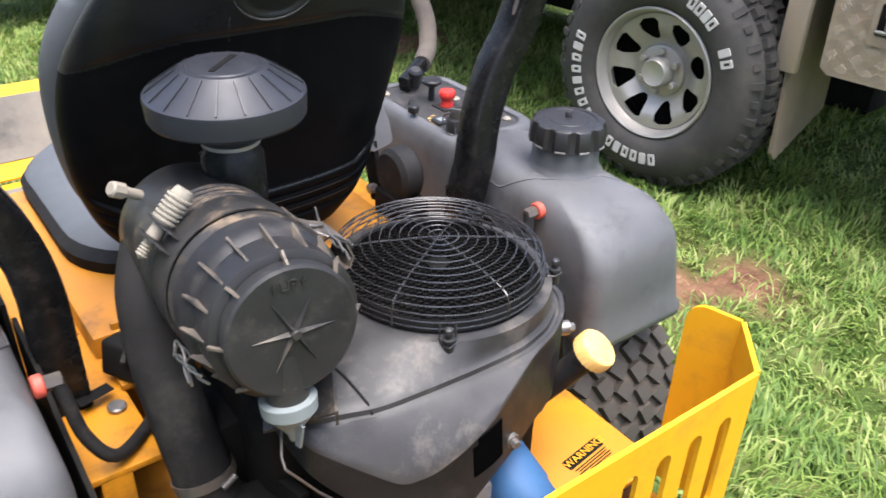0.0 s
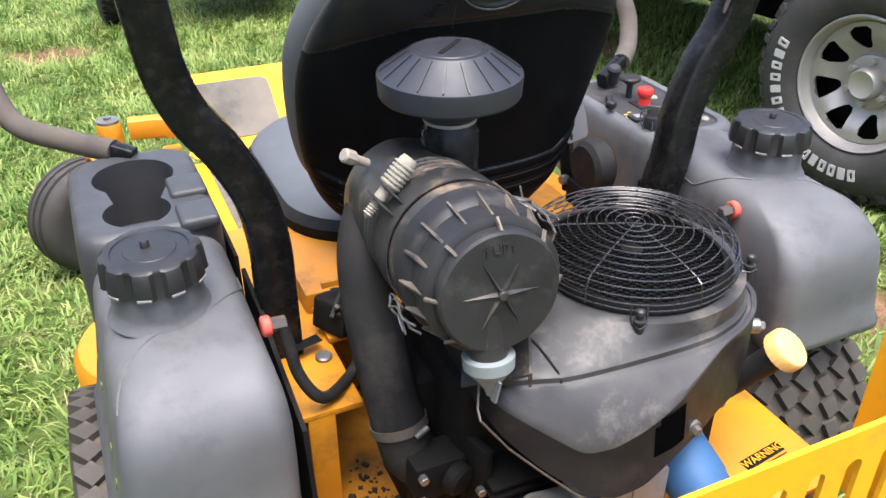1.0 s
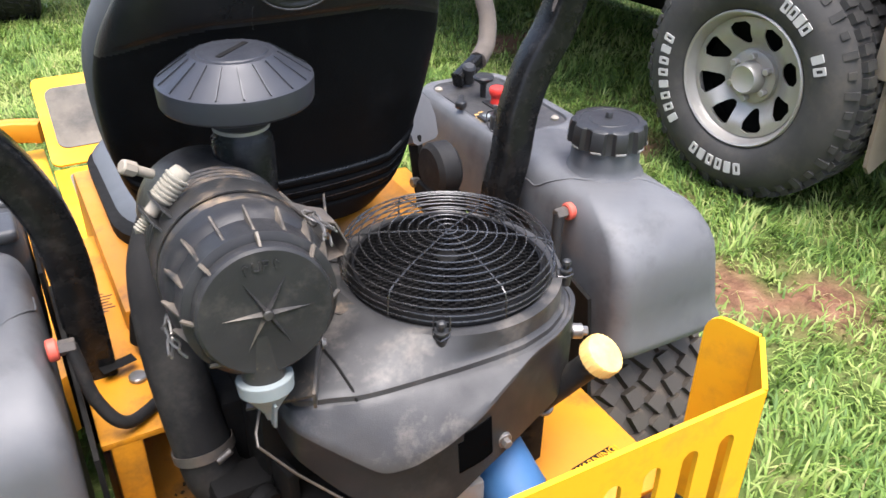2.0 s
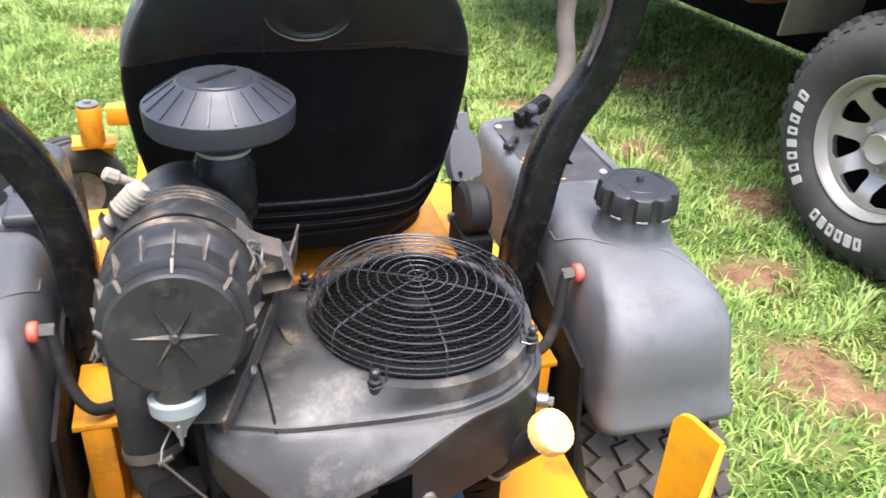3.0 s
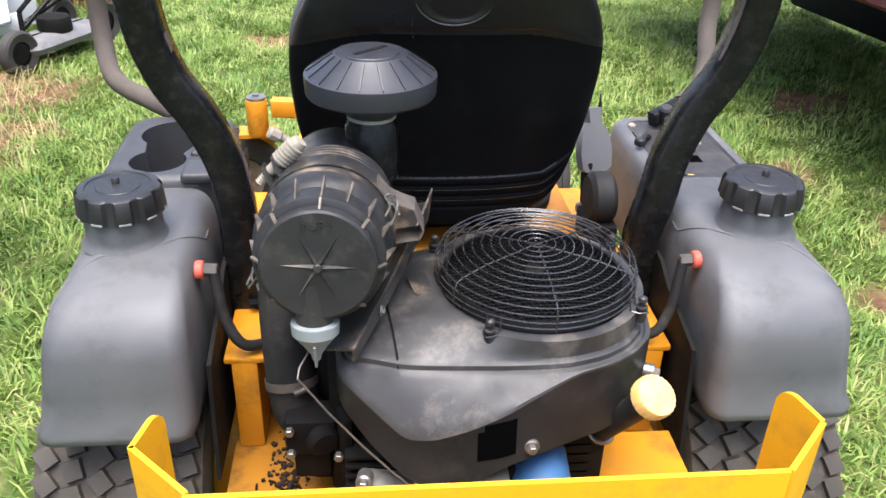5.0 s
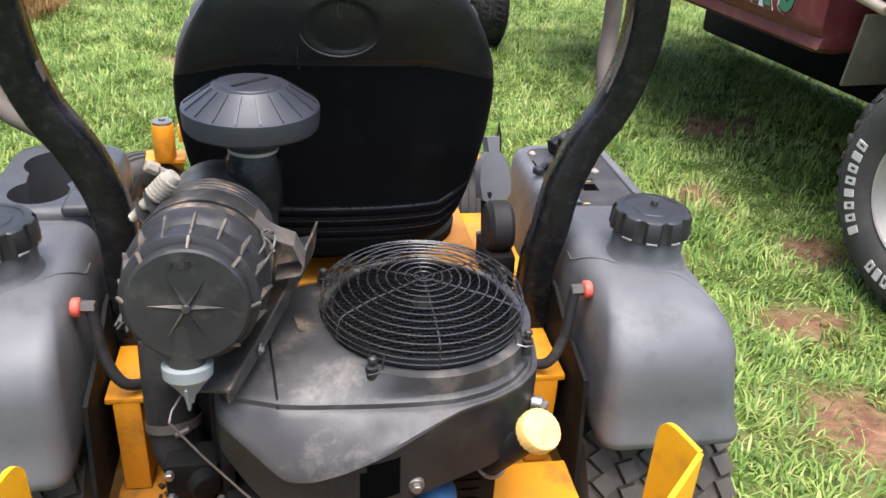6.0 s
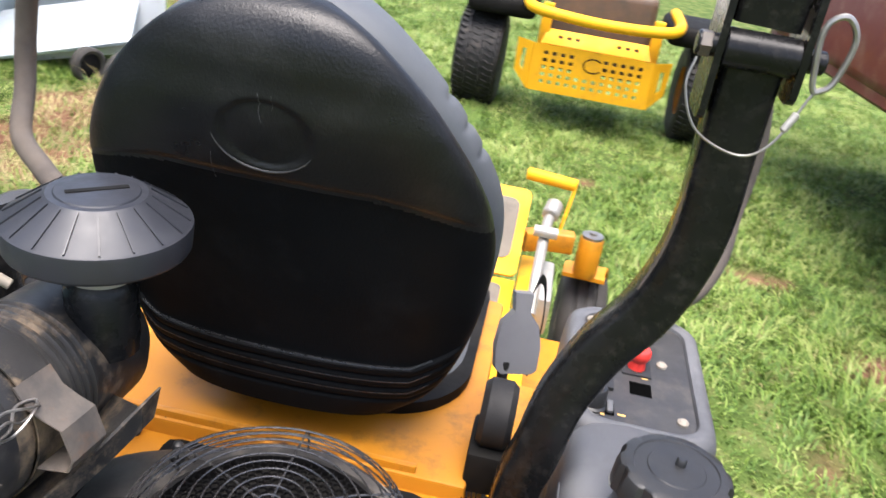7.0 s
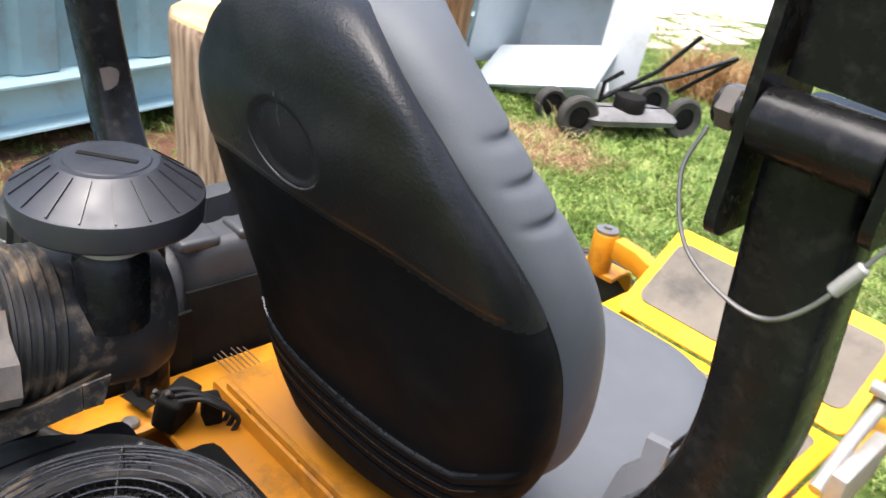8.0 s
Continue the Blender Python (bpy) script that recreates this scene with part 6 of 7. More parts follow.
# ---- truck ----
M_maroon = mat("maroon_paint", (0.10, 0.018, 0.022), 0.4, col2=(0.14, 0.03, 0.03), scale=6, amount=0.6, dirt=(0.22, 0.15, 0.11), dirt_scale=6, dirt_amount=0.5)
M_checker = mat("dusty_checker_plate", (0.36, 0.30, 0.23), 0.5, 0.5, col2=(0.45, 0.38, 0.29), scale=7, amount=0.6, dirt=(0.3, 0.23, 0.16), dirt_amount=0.5)
M_wheel = mat("silver_wheel", (0.40, 0.385, 0.35), 0.45, 0.5, col2=(0.30, 0.275, 0.24), scale=8, amount=0.6)
M_white = mat("white_print", (0.42, 0.41, 0.385), 0.6, scale=30)
M_trucktyre = mat("dusty_truck_rubber", (0.035, 0.034, 0.032), 0.7, col2=(0.065, 0.061, 0.055), scale=6, amount=0.8, dirt=(0.12, 0.10, 0.075), dirt_scale=9, dirt_amount=0.3, bump=0.2, bump_scale=150, spec=0.3)
M_green = mat("green_print", (0.02, 0.13, 0.07), 0.5, scale=20)
truck = thing("flatbed_truck", (2.6, 2.0, 0), "dusty maroon tray-back truck with a silver wheel, parked on the grass", "truck")
WH = Vector((1.875, 1.09, 0.408))


def truck_wheel():
    m = Matrix.Translation(WH) @ pose(0, 0, 0, 0, -90, 0)
    bm = bmesh.new()
    revolve(bm, [(0.212, 0.085), (0.220, 0.108), (0.232, 0.122), (0.270, 0.138), (0.320, 0.136), (0.352, 0.122), (0.378, 0.098), (0.390, 0.06), (0.393, 0), (0.390, -0.08), (0.37, -0.14), (0.22, -0.15)], m, 80, (False, False))
    ty = part("truck_tyre", bm, M_trucktyre, truck, "chunky all-terrain tyre with white lettering")
    for k in range(52):
        for w, dw in ((0.055, 0.05), (-0.005, 0.05), (-0.065, 0.05)):
            bm = bmesh.new()
            a = 360 * (k + (0.5 if abs(w + 0.005) < 0.01 else 0)) / 52
            q = m @ pose(0, 0, 0, 0, 0, a) @ Matrix.Translation((0.392, 0, w))
            t = bmesh.new()
            bmesh.ops.create_cube(t, size=1)
            bmesh.ops.scale(t, vec=(0.022, 0.031, dw), verts=t.verts[:])
            t.transform(q)
            merge(bm, t)
            part("tread_lug", bm, M_trucktyre, ty)
    for k in range(40):
        bm = bmesh.new()
        a = 360 * k / 40
        t = bmesh.new()
        bmesh.ops.create_cube(t, size=1)
        bmesh.ops.scale(t, vec=(0.04 if k % 2 else 0.022, 0.022, 0.03), verts=t.verts[:])
        t.transform(m @ pose(0, 0, 0, 0, 0, a) @ Matrix.Translation((0.368, 0, 0.098)) @ pose(0, 0, 0, 0, 28, 0))
        merge(bm, t)
        part("shoulder_lug", bm, M_trucktyre, ty)
    # lettering as plain blocks round the sidewall
    spans = [(76, 8, 8.0), (158, 6, 7.2), (292, 2, 7.0), (318, 4, 6.0)]
    for start, count, step in spans:
        for k in range(count):
            bm = bmesh.new()
            a = start + step * k
            loop = rrect(0.272, 0.311, -0.0125, 0.0125, 0.003, 2)
            hole = rrect(0.281, 0.302, -0.0050, 0.0050, 0.001, 1)
            sheet(bm, [loop] + ([hole] if k % 3 != 1 else []), m @ pose(0, 0, 0.1365, 0, 0, a), 0.0045)
            part("tyre_mark", bm, M_white, ty, "plain white raised tyre mark")
    # rim with windows
    bm = bmesh.new()
    revolve(bm, [(0.218, 0.02), (0.222, 0.100), (0.222, 0.116), (0.217, 0.121), (0.211, 0.117), (0.206, 0.100), (0.198, 0.080), (0.190, 0.070)], m, 64, (False, False))
    rim = part("wheel_rim", bm, M_wheel, truck, "silver steel eight-window wheel")
    bm = bmesh.new()
    loops = [circle2(0, 0, 0.196, 64), circle2(0, 0, 0.05, 24)]
    for k in range(8):
        a = radians(45 * k + 20)
        w = []
        for r, t in ((0.108, -0.07), (0.118, -0.15), (0.150, -0.225), (0.172, -0.225), (0.182, -0.12), (0.183, 0.12), (0.172, 0.225), (0.150, 0.225), (0.118, 0.15), (0.108, 0.07)):
            w.append((r * math.cos(a + t), r * math.sin(a + t)))
        loops.append(w)
    sheet(bm, loops, Matrix(), 0.006)
    bmesh.ops.subdivide_edges(bm, edges=[e for e in bm.edges if e.calc_length() > 0.03], cuts=2)
    for v in bm.verts:
        r = math.hypot(v.co.x, v.co.y)
        v.co.z += 0.030 + 0.048 * smooth01(0.085, 0.175, r) + 0.006 * math.sin(math.pi * smooth01(0.10, 0.19, r))
    bm.transform(m)
    part("wheel_disc", bm, M_wheel, rim)
    bm = bmesh.new()
    revolve(bm, [(0.092, 0.030), (0.086, 0.052), (0.075, 0.056), (0.054, 0.057), (0.050, 0.092), (0.043, 0.101), (0.040, 0.099), (0.0005, 0.099)], m, 32, (False, True))
    part("hub_cap", bm, M_wheel, rim, "worn silver hub cap")
    for k in range(6):
        bm = bmesh.new()
        a = radians(60 * k)
        p = m @ Vector((0.070 * math.cos(a), 0.070 * math.sin(a), 0.045))
        q = m @ Vector((0.070 * math.cos(a), 0.070 * math.sin(a), 0.080))
        rod(bm, p, q, 0.012, 6, 0.002)
        part("wheel_nut", bm, M_wheel, rim)
    bm = bmesh.new()
    revolve(bm, [(0.0005, -0.02), (0.215, -0.02)], m, 32, (False, False))
    part("brake_backing", bm, M_dark, rim)


truck_wheel()
bm = bmesh.new()
rows = []
for y, dz in ((1.75, 0.0), (1.78, 0.0), (4.3, 0.0)):
    k = 0.02 if y < 1.76 else 0
    rows.append([(1.90, y, 0.655 + k), (1.815, y, 0.665 + k), (1.80, y, 0.68), (1.80 + k, y, 0.72), (1.785 + k, y, 0.735), (1.78 + k, y, 0.77), (1.775 + k, y, 1.25), (1.86, y, 1.85), (3.3, y, 1.85), (3.4, y, 0.74)])
rings(bm, rows)
cab = part("cab_side", bm, M_maroon, truck, "maroon door sill panel with green lettering")
# painted word along the panel
word = "MOWERS"
Y0, Y1 = 2.63, 1.92
for k, ch in enumerate(word):
    y = Y0 + (Y1 - Y0) * k / 5
    size = 0.25 if k == 0 else 0.205
    m = Matrix(((0, 0, -1, 1.7705), (-1, 0, 0, y), (0, 1, 0, 0.845), (0, 0, 0, 1)))
    for nm, off, ex, mt, lift in (("letter_outline", 0.018, 0.0008, M_white, 0.0), ("letter", 0.007, 0.0008, M_green, 0.0018)):
        cu = bpy.data.curves.new("letters", "FONT")
        cu.body, cu.size, cu.extrude, cu.align_x, cu.align_y, cu.offset = ch, size, ex, "CENTER", "CENTER", off
        tmp = bpy.data.objects.new("letters", cu)
        scene.collection.objects.link(tmp)
        me = bpy.data.meshes.new_from_object(tmp.evaluated_get(bpy.context.evaluated_depsgraph_get()))
        bm = bmesh.new()
        bm.from_mesh(me)
        bm.transform(m @ pose(0, 0, lift) @ Matrix.Diagonal((0.80, 1, 1, 1)))
        bpy.data.objects.remove(tmp)
        part(nm, bm, mt, cab, "green painted letter " + ch if nm == "letter" else "")
M_lime = mat("lime_print", (0.25, 0.42, 0.03), 0.5, scale=20)
for k in range(5):
    bm = bmesh.new()
    box(bm, (1.7725, 3.05 - 0.10 * k, 1.02), (0.003, 0.04, 0.11), 0.001, (8, 0, 0))
    part("lime_print", bm, M_lime, cab, "plain lime-green painted bar")
bm = bmesh.new()
box(bm, (2.72, 1.0, 0.80), (0.9, 5.2, 0.14), 0.02)
chassis = part("chassis", bm, M_dark, truck, "dark dusty chassis rails")
# made-up dark boxes that block sky light to deepen the truck's shadow
for c, d in (((2.8, 0.2, 0.62), (0.6, 1.4, 0.26)), ((3.15, 1.2, 0.42), (0.3, 0.9, 0.8)), ((3.3, 3.2, 0.38), (0.12, 2.6, 0.66))):
    bm = bmesh.new()
    box(bm, c, d, 0.05, (0, 0, 0), 2)
    part("underbody", bm, M_dark, chassis)
bm = bmesh.new()
rod(bm, (2.1, 1.145, 0.44), (3.2, 1.145, 0.44), 0.06, 16, 0.01)
part("axle", bm, M_dark, chassis)
bm = bmesh.new()
box(bm, (2.7, 0.4, 1.16), (1.8, 2.9, 0.10), 0.02)
deck = part("tray_deck", bm, M_checker, truck, "dusty aluminium tray")
bm = bmesh.new()
box(bm, (2.05, 1.66, 0.70), (0.36, 0.012, 0.25), 0.004, (6, 0, 0))
part("front_mud_guard", bm, mat("olive_guard_plate", (0.10, 0.095, 0.062), 0.7, col2=(0.17, 0.155, 0.105), scale=9, amount=0.7, dirt=(0.2, 0.15, 0.1), dirt_amount=0.5), truck, "dusty folded mud guard")
bm = bmesh.new()
rod(bm, (1.80, 1.50, 0.87), (1.80, 1.75, 0.91), 0.018, 12, 0.003)
rod(bm, (1.80, 1.62, 0.89), (2.1, 1.62, 0.95), 0.014, 12, 0.003)
part("tie_rail", bm, M_checker, truck, "pale tie-down rail")
M_flap = mat("dusty_flap_rubber", (0.16, 0.13, 0.09), 0.8, col2=(0.24, 0.19, 0.14), scale=6, amount=0.8, bump=0.2, bump_scale=150)
bm = bmesh.new()
sheet(bm, [[(1.87, 0.23), (1.90, 0.20), (2.22, 0.30), (2.24, 0.80), (1.87, 0.80)]], pose(0, 0.672, 0, 88), 0.012)
part("mud_flap", bm, M_flap, truck, "dusty rubber mud flap")
bm = bmesh.new()
box(bm, (1.865, 0.69, 0.66), (0.03, 0.07, 0.31), 0.006)
part("flap_bracket", bm, M_checker, truck)
# checker-plate tool box
bm = bmesh.new()
rows = [[(1.85, y, z) for y, z in ((0.60, 1.15), (0.585, 0.55), (0.56, 0.53), (-0.6, 0.53), (-0.6, 1.15))]]
rows.append([(2.25, y, z) for _, y, z in rows[0]])
rings(bm, rows)
bevel_all(bm, 0.006, 2)
tbox = part("tool_box", bm, M_checker, truck, "dusty checker-plate aluminium tool box")
bar = bmesh.new()
for q in range(5):
    box(bar, (0, 0, (q - 2) * 0.0062), (0.0016, 0.030 - 0.004 * abs(q - 2), 0.0028), 0.0006, (0, 0, 0), 1)
bme = bpy.data.meshes.new("plate_mark")
bar.to_mesh(bme)
bar.free()
bme.materials.append(M_checker)
for i in range(16):
    for j in range(14):
        y, z = 0.565 - 0.036 * i - 0.004, 0.556 + 0.036 * j
        if 0.38 < y < 0.48 and 0.64 < z < 0.78:
            continue
        o = new("plate_mark", bme)
        o.parent = tbox
        o.matrix_local = Matrix.Translation(Vector((1.849, y, z)) - Vector(truck.location)) @ pose(0, 0, 0, 45 if (i + j) % 2 else -45)
bm = bmesh.new()
sheet(bm, [rrect(0.385, 0.475, 0.645, 0.775, 0.008, 3), rrect(0.40, 0.46, 0.672, 0.762, 0.004, 3)], Matrix(((0, 0, -1, 1.849), (1, 0, 0, 0), (0, 1, 0, 0), (0, 0, 0, 1))), 0.006)
latch = part("box_latch", bm, M_checker, tbox, "recessed metal latch")
# thin dark plate on the uncut face, in place of the recess's shade
bm = bmesh.new()
box(bm, (1.848, 0.43, 0.718), (0.002, 0.058, 0.088), 0.0005)
part("latch_well", bm, M_dark, latch)
bm = bmesh.new()
rod(bm, (1.846, 0.43, 0.735), (1.835, 0.43, 0.735), 0.012, 16, 0.002)
box(bm, (1.838, 0.43, 0.705), (0.006, 0.012, 0.05), 0.002)
rod(bm, (1.838, 0.40, 0.685), (1.838, 0.46, 0.685), 0.006, 10, 0.001)
part("latch_handle", bm, M_steel, latch)

# the truck stands askew to the mower: turned about its rear wheel
TURN = pose(0, 0, 0, 0, 0, 8)
truck.location = Vector((1.79, 1.09, 0)) + TURN @ (truck.location - Vector((1.79, 1.09, 0)))
truck.rotation_euler.z = radians(8)

# ---- second mower, seen from behind ----
other = thing("second_mower", (0.5, 5.0, 0), "yellow ride-on mower with perforated rear guard, parked on grass", "mower")
Y2 = 4.55
bm = bmesh.new()
loops = [rrect(0.10, 0.80, 0.245, 0.52, 0.012, 3)]
for i in range(12):
    for j in range(5):
        x, z = 0.175 + 0.05 * i, 0.305 + 0.042 * j
        if 4 <= i <= 6 and j >= 2:
            continue
        loops.append(rrect(x - 0.013, x + 0.013, z - 0.011, z + 0.011, 0.003, 1))
sheet(bm, loops, pose(0, Y2, 0, 90), 0.006)
guard = part("rear_guard", bm, M_yellow2, other, "bright yellow guard plate with square holes")
bm = bmesh.new()
sheet(bm, [[(0.13, 0.0), (0.77, 0.0), (0.74, 0.11), (0.16, 0.11)]] + [rrect(x - 0.013, x + 0.013, 0.05, 0.072, 0.003, 1) for x in (0.24, 0.29, 0.34, 0.58, 0.63, 0.68)], Matrix.Translation((0, Y2, 0.52)) @ pose(0, 0, 0, 42), 0.006)
part("guard_top", bm, M_yellow2, guard)
for s, x0 in ((-1, 0.10), (1, 0.80)):
    bm = bmesh.new()
    m = Matrix.Translation((x0, Y2 - 0.003, 0)) @ pose(0, 0, 0, 90, 0, 40 * s)
    sheet(bm, [[(s * a, b) for a, b in ((0, 0.245), (0.12, 0.33), (0.13, 0.52), (0, 0.52))], [(s * a, b) for a, b in ((0.05, 0.34), (0.085, 0.36), (0.085, 0.47), (0.05, 0.47))]], m, 0.006)
    part("guard_wing", bm, M_yellow2, guard)
bm = bmesh.new()
hoopm = pose(0.455, Y2 - 0.004, 0.44, 90)
tube(bm, [hoopm @ Vector((0.055 * math.cos(radians(a)), 0.04 * math.sin(radians(a)), 0)) for a in range(40, 330, 15)], 0.005, 6)
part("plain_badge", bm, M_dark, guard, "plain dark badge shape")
bm = bmesh.new()
tube(bm, spline([(0.02, Y2 + 0.5, 0.74), (0.02, Y2 + 0.1, 0.73), (0.10, Y2 - 0.03, 0.71), (0.45, Y2 - 0.06, 0.69), (0.80, Y2 - 0.03, 0.70), (0.90, Y2 + 0.1, 0.72), (0.90, Y2 + 0.5, 0.74)], 6), 0.032, 14)
part("guard_tube", bm, M_yellow2, other, "yellow tubular bumper")
for x in (0.14, 0.78):
    bm = bmesh.new()
    box(bm, (x, Y2 + 0.08, 0.60), (0.06, 0.05, 0.28), 0.008)
    part("guard_post", bm, M_yellow2, other)
bm = bmesh.new()
box(bm, (0.45, Y2 + 0.45, 0.60), (0.62, 0.6, 0.5), 0.05, (0, 0, 0), 3)
part("engine_body", bm, mat("brown_engine", (0.12, 0.07, 0.04), 0.6, col2=(0.05, 0.04, 0.03), scale=9, amount=0.8), other, "dark grimy engine")
for s in (-1, 1):
    bm = bmesh.new()
    box(bm, (0.46 + s * 0.60, Y2 + 0.45, 0.66), (0.42, 0.55, 0.12), 0.05, (0, 0, 0), 3)
    part("rear_fender", bm, M_dark, other, "dark plastic fender")
for x in (-0.24, 1.15):
    c = Vector((x, 4.98, 0.30))
    m = Matrix.Translation(c) @ pose(0, 0, 0, 0, 90, 0)
    bm = bmesh.new()
    revolve(bm, [(0.15, -0.12), (0.25, -0.145), (0.285, -0.13), (0.295, -0.08), (0.298, 0), (0.295, 0.08), (0.285, 0.13), (0.25, 0.145), (0.15, 0.12)], m, 56, (False, False))
    ty = part("rear_tyre", bm, M_rubber, other, "black turf tyre")
    lug = bmesh.new()
    box(lug, (0, 0, 0), (0.04, 0.014, 0.012), 0.002, (0, 0, 25), 1)
    lme = bpy.data.meshes.new("tread_block")
    lug.to_mesh(lme)
    lug.free()
    lme.materials.append(M_rubber)
    for i in range(46):
        a = 2 * math.pi * i / 46
        for j in range(6):
            w = -0.11 + 0.044 * j
            aa = a + (0.07 if j % 2 else 0)
            ca, sa = math.cos(aa), math.sin(aa)
            o = new("tread_block", lme)
            o.parent = ty
            o.matrix_local = Matrix.Translation(c - Vector(other.location)) @ pose(0, 0, 0, 0, 90, 0) @ Matrix(((0, -sa, ca, 0.297 * ca), (0, ca, sa, 0.297 * sa), (1, 0, 0, w), (0, 0, 0, 1))) @ pose(0, 0, 0, 0, 0, 50 if j % 2 else 0)
    bm = bmesh.new()
    revolve(bm, [(0.0005, -0.05), (0.15, -0.06), (0.16, -0.12), (0.16, 0.12), (0.15, 0.06), (0.0005, 0.05)], m, 32)
    part("wheel_rim", bm, M_yellow, ty)

other.location = (0.5, 4.42, 0)
other.scale = (0.92, 0.92, 0.92)

# ---- push mower and scrap cabinet ----
pm = thing("push_mower", (-1.7, 3.8, 0), "old dark push mower with folded black handles", "push mower")
bm = bmesh.new()
rows = []
for z, g in ((0.08, 0.0), (0.11, 0.01), (0.135, -0.01), (0.15, -0.05)):
    rows.append([pose(-1.72, 3.78, 0, 0, 0, 66) @ Vector((x, y, z)) for x, y in rrect(-0.27 - g, 0.27 + g, -0.10 - g, 0.12 + g, 0.07, 6)])
rings(bm, rows)
part("mower_deck", bm, mat("worn_grey_deck", (0.16, 0.16, 0.16), 0.6, col2=(0.09, 0.085, 0.08), scale=9, amount=0.8, dirt=(0.04, 0.04, 0.035), dirt_amount=0.5), pm, "grey-black mower deck")
for p, w in (((-1.80, 3.46, 0.11), 0.11), ((-1.56, 4.08, 0.11), 0.11), ((-2.05, 3.55, 0.09), 0.09), ((-1.82, 4.16, 0.11), 0.11)):
    m = Matrix.Translation(p) @ pose(0, 0, 0, 0, 90, -24)
    bm = bmesh.new()
    revolve(bm, [(0.06, -0.02), (w - 0.012, -0.03), (w, -0.022), (w + 0.002, 0), (w, 0.022), (w - 0.012, 0.03), (0.06, 0.02)], m, 32, (False, False))
    ty = part("mower_wheel", bm, M_trucktyre, pm, "black plastic mower wheel")
    bm = bmesh.new()
    revolve(bm, [(0.0005, -0.015), (0.03, -0.022), (0.062, -0.012), (0.062, 0.012), (0.03, 0.022), (0.0005, 0.015)], m, 24)
    part("wheel_disc", bm, M_dark, ty)
bm = bmesh.new()
m = pose(-1.72, 3.78, 0, 0, 0, 66)
revolve(bm, [(0.085, 0.14), (0.085, 0.20), (0.078, 0.215), (0.04, 0.225), (0.0005, 0.225)], m, 28)
part("small_engine", bm, M_dark, pm, "grimy black engine cover")
for pts in ([(-1.86, 3.72, 0.16), (-1.70, 3.95, 0.34), (-1.55, 4.02, 0.56)], [(-1.88, 3.80, 0.17), (-1.62, 4.05, 0.33), (-1.42, 4.22, 0.47)], [(-1.70, 4.20, 0.2), (-1.42, 4.22, 0.47)], [(-1.86, 3.70, 0.02), (-1.86, 3.72, 0.25), (-1.80, 3.78, 0.32)]):
    bm = bmesh.new()
    tube(bm, pts, 0.013, 10)
    part("handle_tube", bm, M_rops, pm, "black tube handle")
pm.location.y -= 0.18
# pale blue enamel, with the shelf's shade put into its grey tone
M_panel2 = mat("pale_blue_shaded_enamel", (0.46, 0.52, 0.55), 0.4, col2=(0.38, 0.43, 0.46), scale=3, amount=0.7, dirt=(0.30, 0.26, 0.2), dirt_scale=6, dirt_amount=0.3)
M_whitep = mat("white_enamel", (0.72, 0.74, 0.74), 0.35, col2=(0.6, 0.62, 0.62), scale=4, amount=0.6, dirt=(0.35, 0.3, 0.24), dirt_scale=5, dirt_amount=0.3)
cabinet = thing("scrap_cabinet", (-2.3, 3.9, 0), "dented white enamel cabinet shell lying on the grass", "cabinet")
bm = bmesh.new()
box(bm, (-2.00, 4.02, 0.46), (0.24, 0.02, 0.72), 0.004, (0, 3, 31))
part("side_panel", bm, M_whitep, cabinet)
bm = bmesh.new()
box(bm, (-2.38, 4.12, 0.55), (0.80, 0.02, 0.90), 0.004, (0, 0, 14))
part("back_panel", bm, M_panel2, cabinet)
bm = bmesh.new()
box(bm, (-2.33, 3.78, 0.19), (0.76, 0.42, 0.02), 0.004, (24, -14, 14))
part("sloped_shelf", bm, M_panel2, cabinet)
bm = bmesh.new()
box(bm, (-2.25, 3.72, 0.10), (0.74, 0.03, 0.09), 0.006, (0, -12, 14))
part("bottom_rail", bm, M_whitep, cabinet)
bm = bmesh.new()
box(bm, (-2.72, 3.8, 0.5), (0.02, 0.46, 0.8), 0.004, (0, 6, 0))
part("far_panel", bm, M_panel2, cabinet)
for z in (0.62, 0.80, 0.98):
    bm = bmesh.new()
    box(bm, (-2.42, 4.03, z), (0.52, 0.16, 0.014), 0.003, (0, 0, 14))
    part("inner_shelf", bm, M_panel2, cabinet)
cabinet.location.y -= 0.16

# ---- container ----
M_cont = mat("pale_blue_container_paint", (0.33, 0.50, 0.54), 0.5, col2=(0.40, 0.57, 0.60), scale=2.5, amount=0.7, dirt=(0.25, 0.14, 0.08), dirt_scale=4, dirt_amount=0.4)
cont = thing("shipping_container", (-3.0, 2.0, 0), "pale blue corrugated shipping container with rust spots", "container")
CM = pose(-2.60, 1.25, 0, 0, 0, 11)
bm = bmesh.new()
top, bot = [], []
y = -3.0
k = 0
while y < 3.6:
    for dy, dx in ((0, 0), (0.07, 0), (0.10, -0.036), (0.17, -0.036), (0.20, 0)):
        bot.append(CM @ Vector((dx - 0.02, y + dy, 0.30)))
        top.append(CM @ Vector((dx - 0.02, y + dy, 2.5)))
    y += 0.2 + 0.07
rings(bm, [bot, top], close=False)
bmesh.ops.solidify(bm, geom=bm.faces[:], thickness=0.004)
part("corrugated_wall", bm, M_cont, cont)
bm = bmesh.new()
box(bm, CM @ Vector((-0.10, 0.3, 0.20)), (0.09, 6.6, 0.19), 0.012, (0, 0, 11))
part("bottom_rail", bm, M_cont, cont, "faded blue bottom rail")
bm = bmesh.new()
box(bm, CM @ Vector((-0.010, 0.3, 0.105)), (0.10, 6.6, 0.012), 0.003, (0, 0, 11))
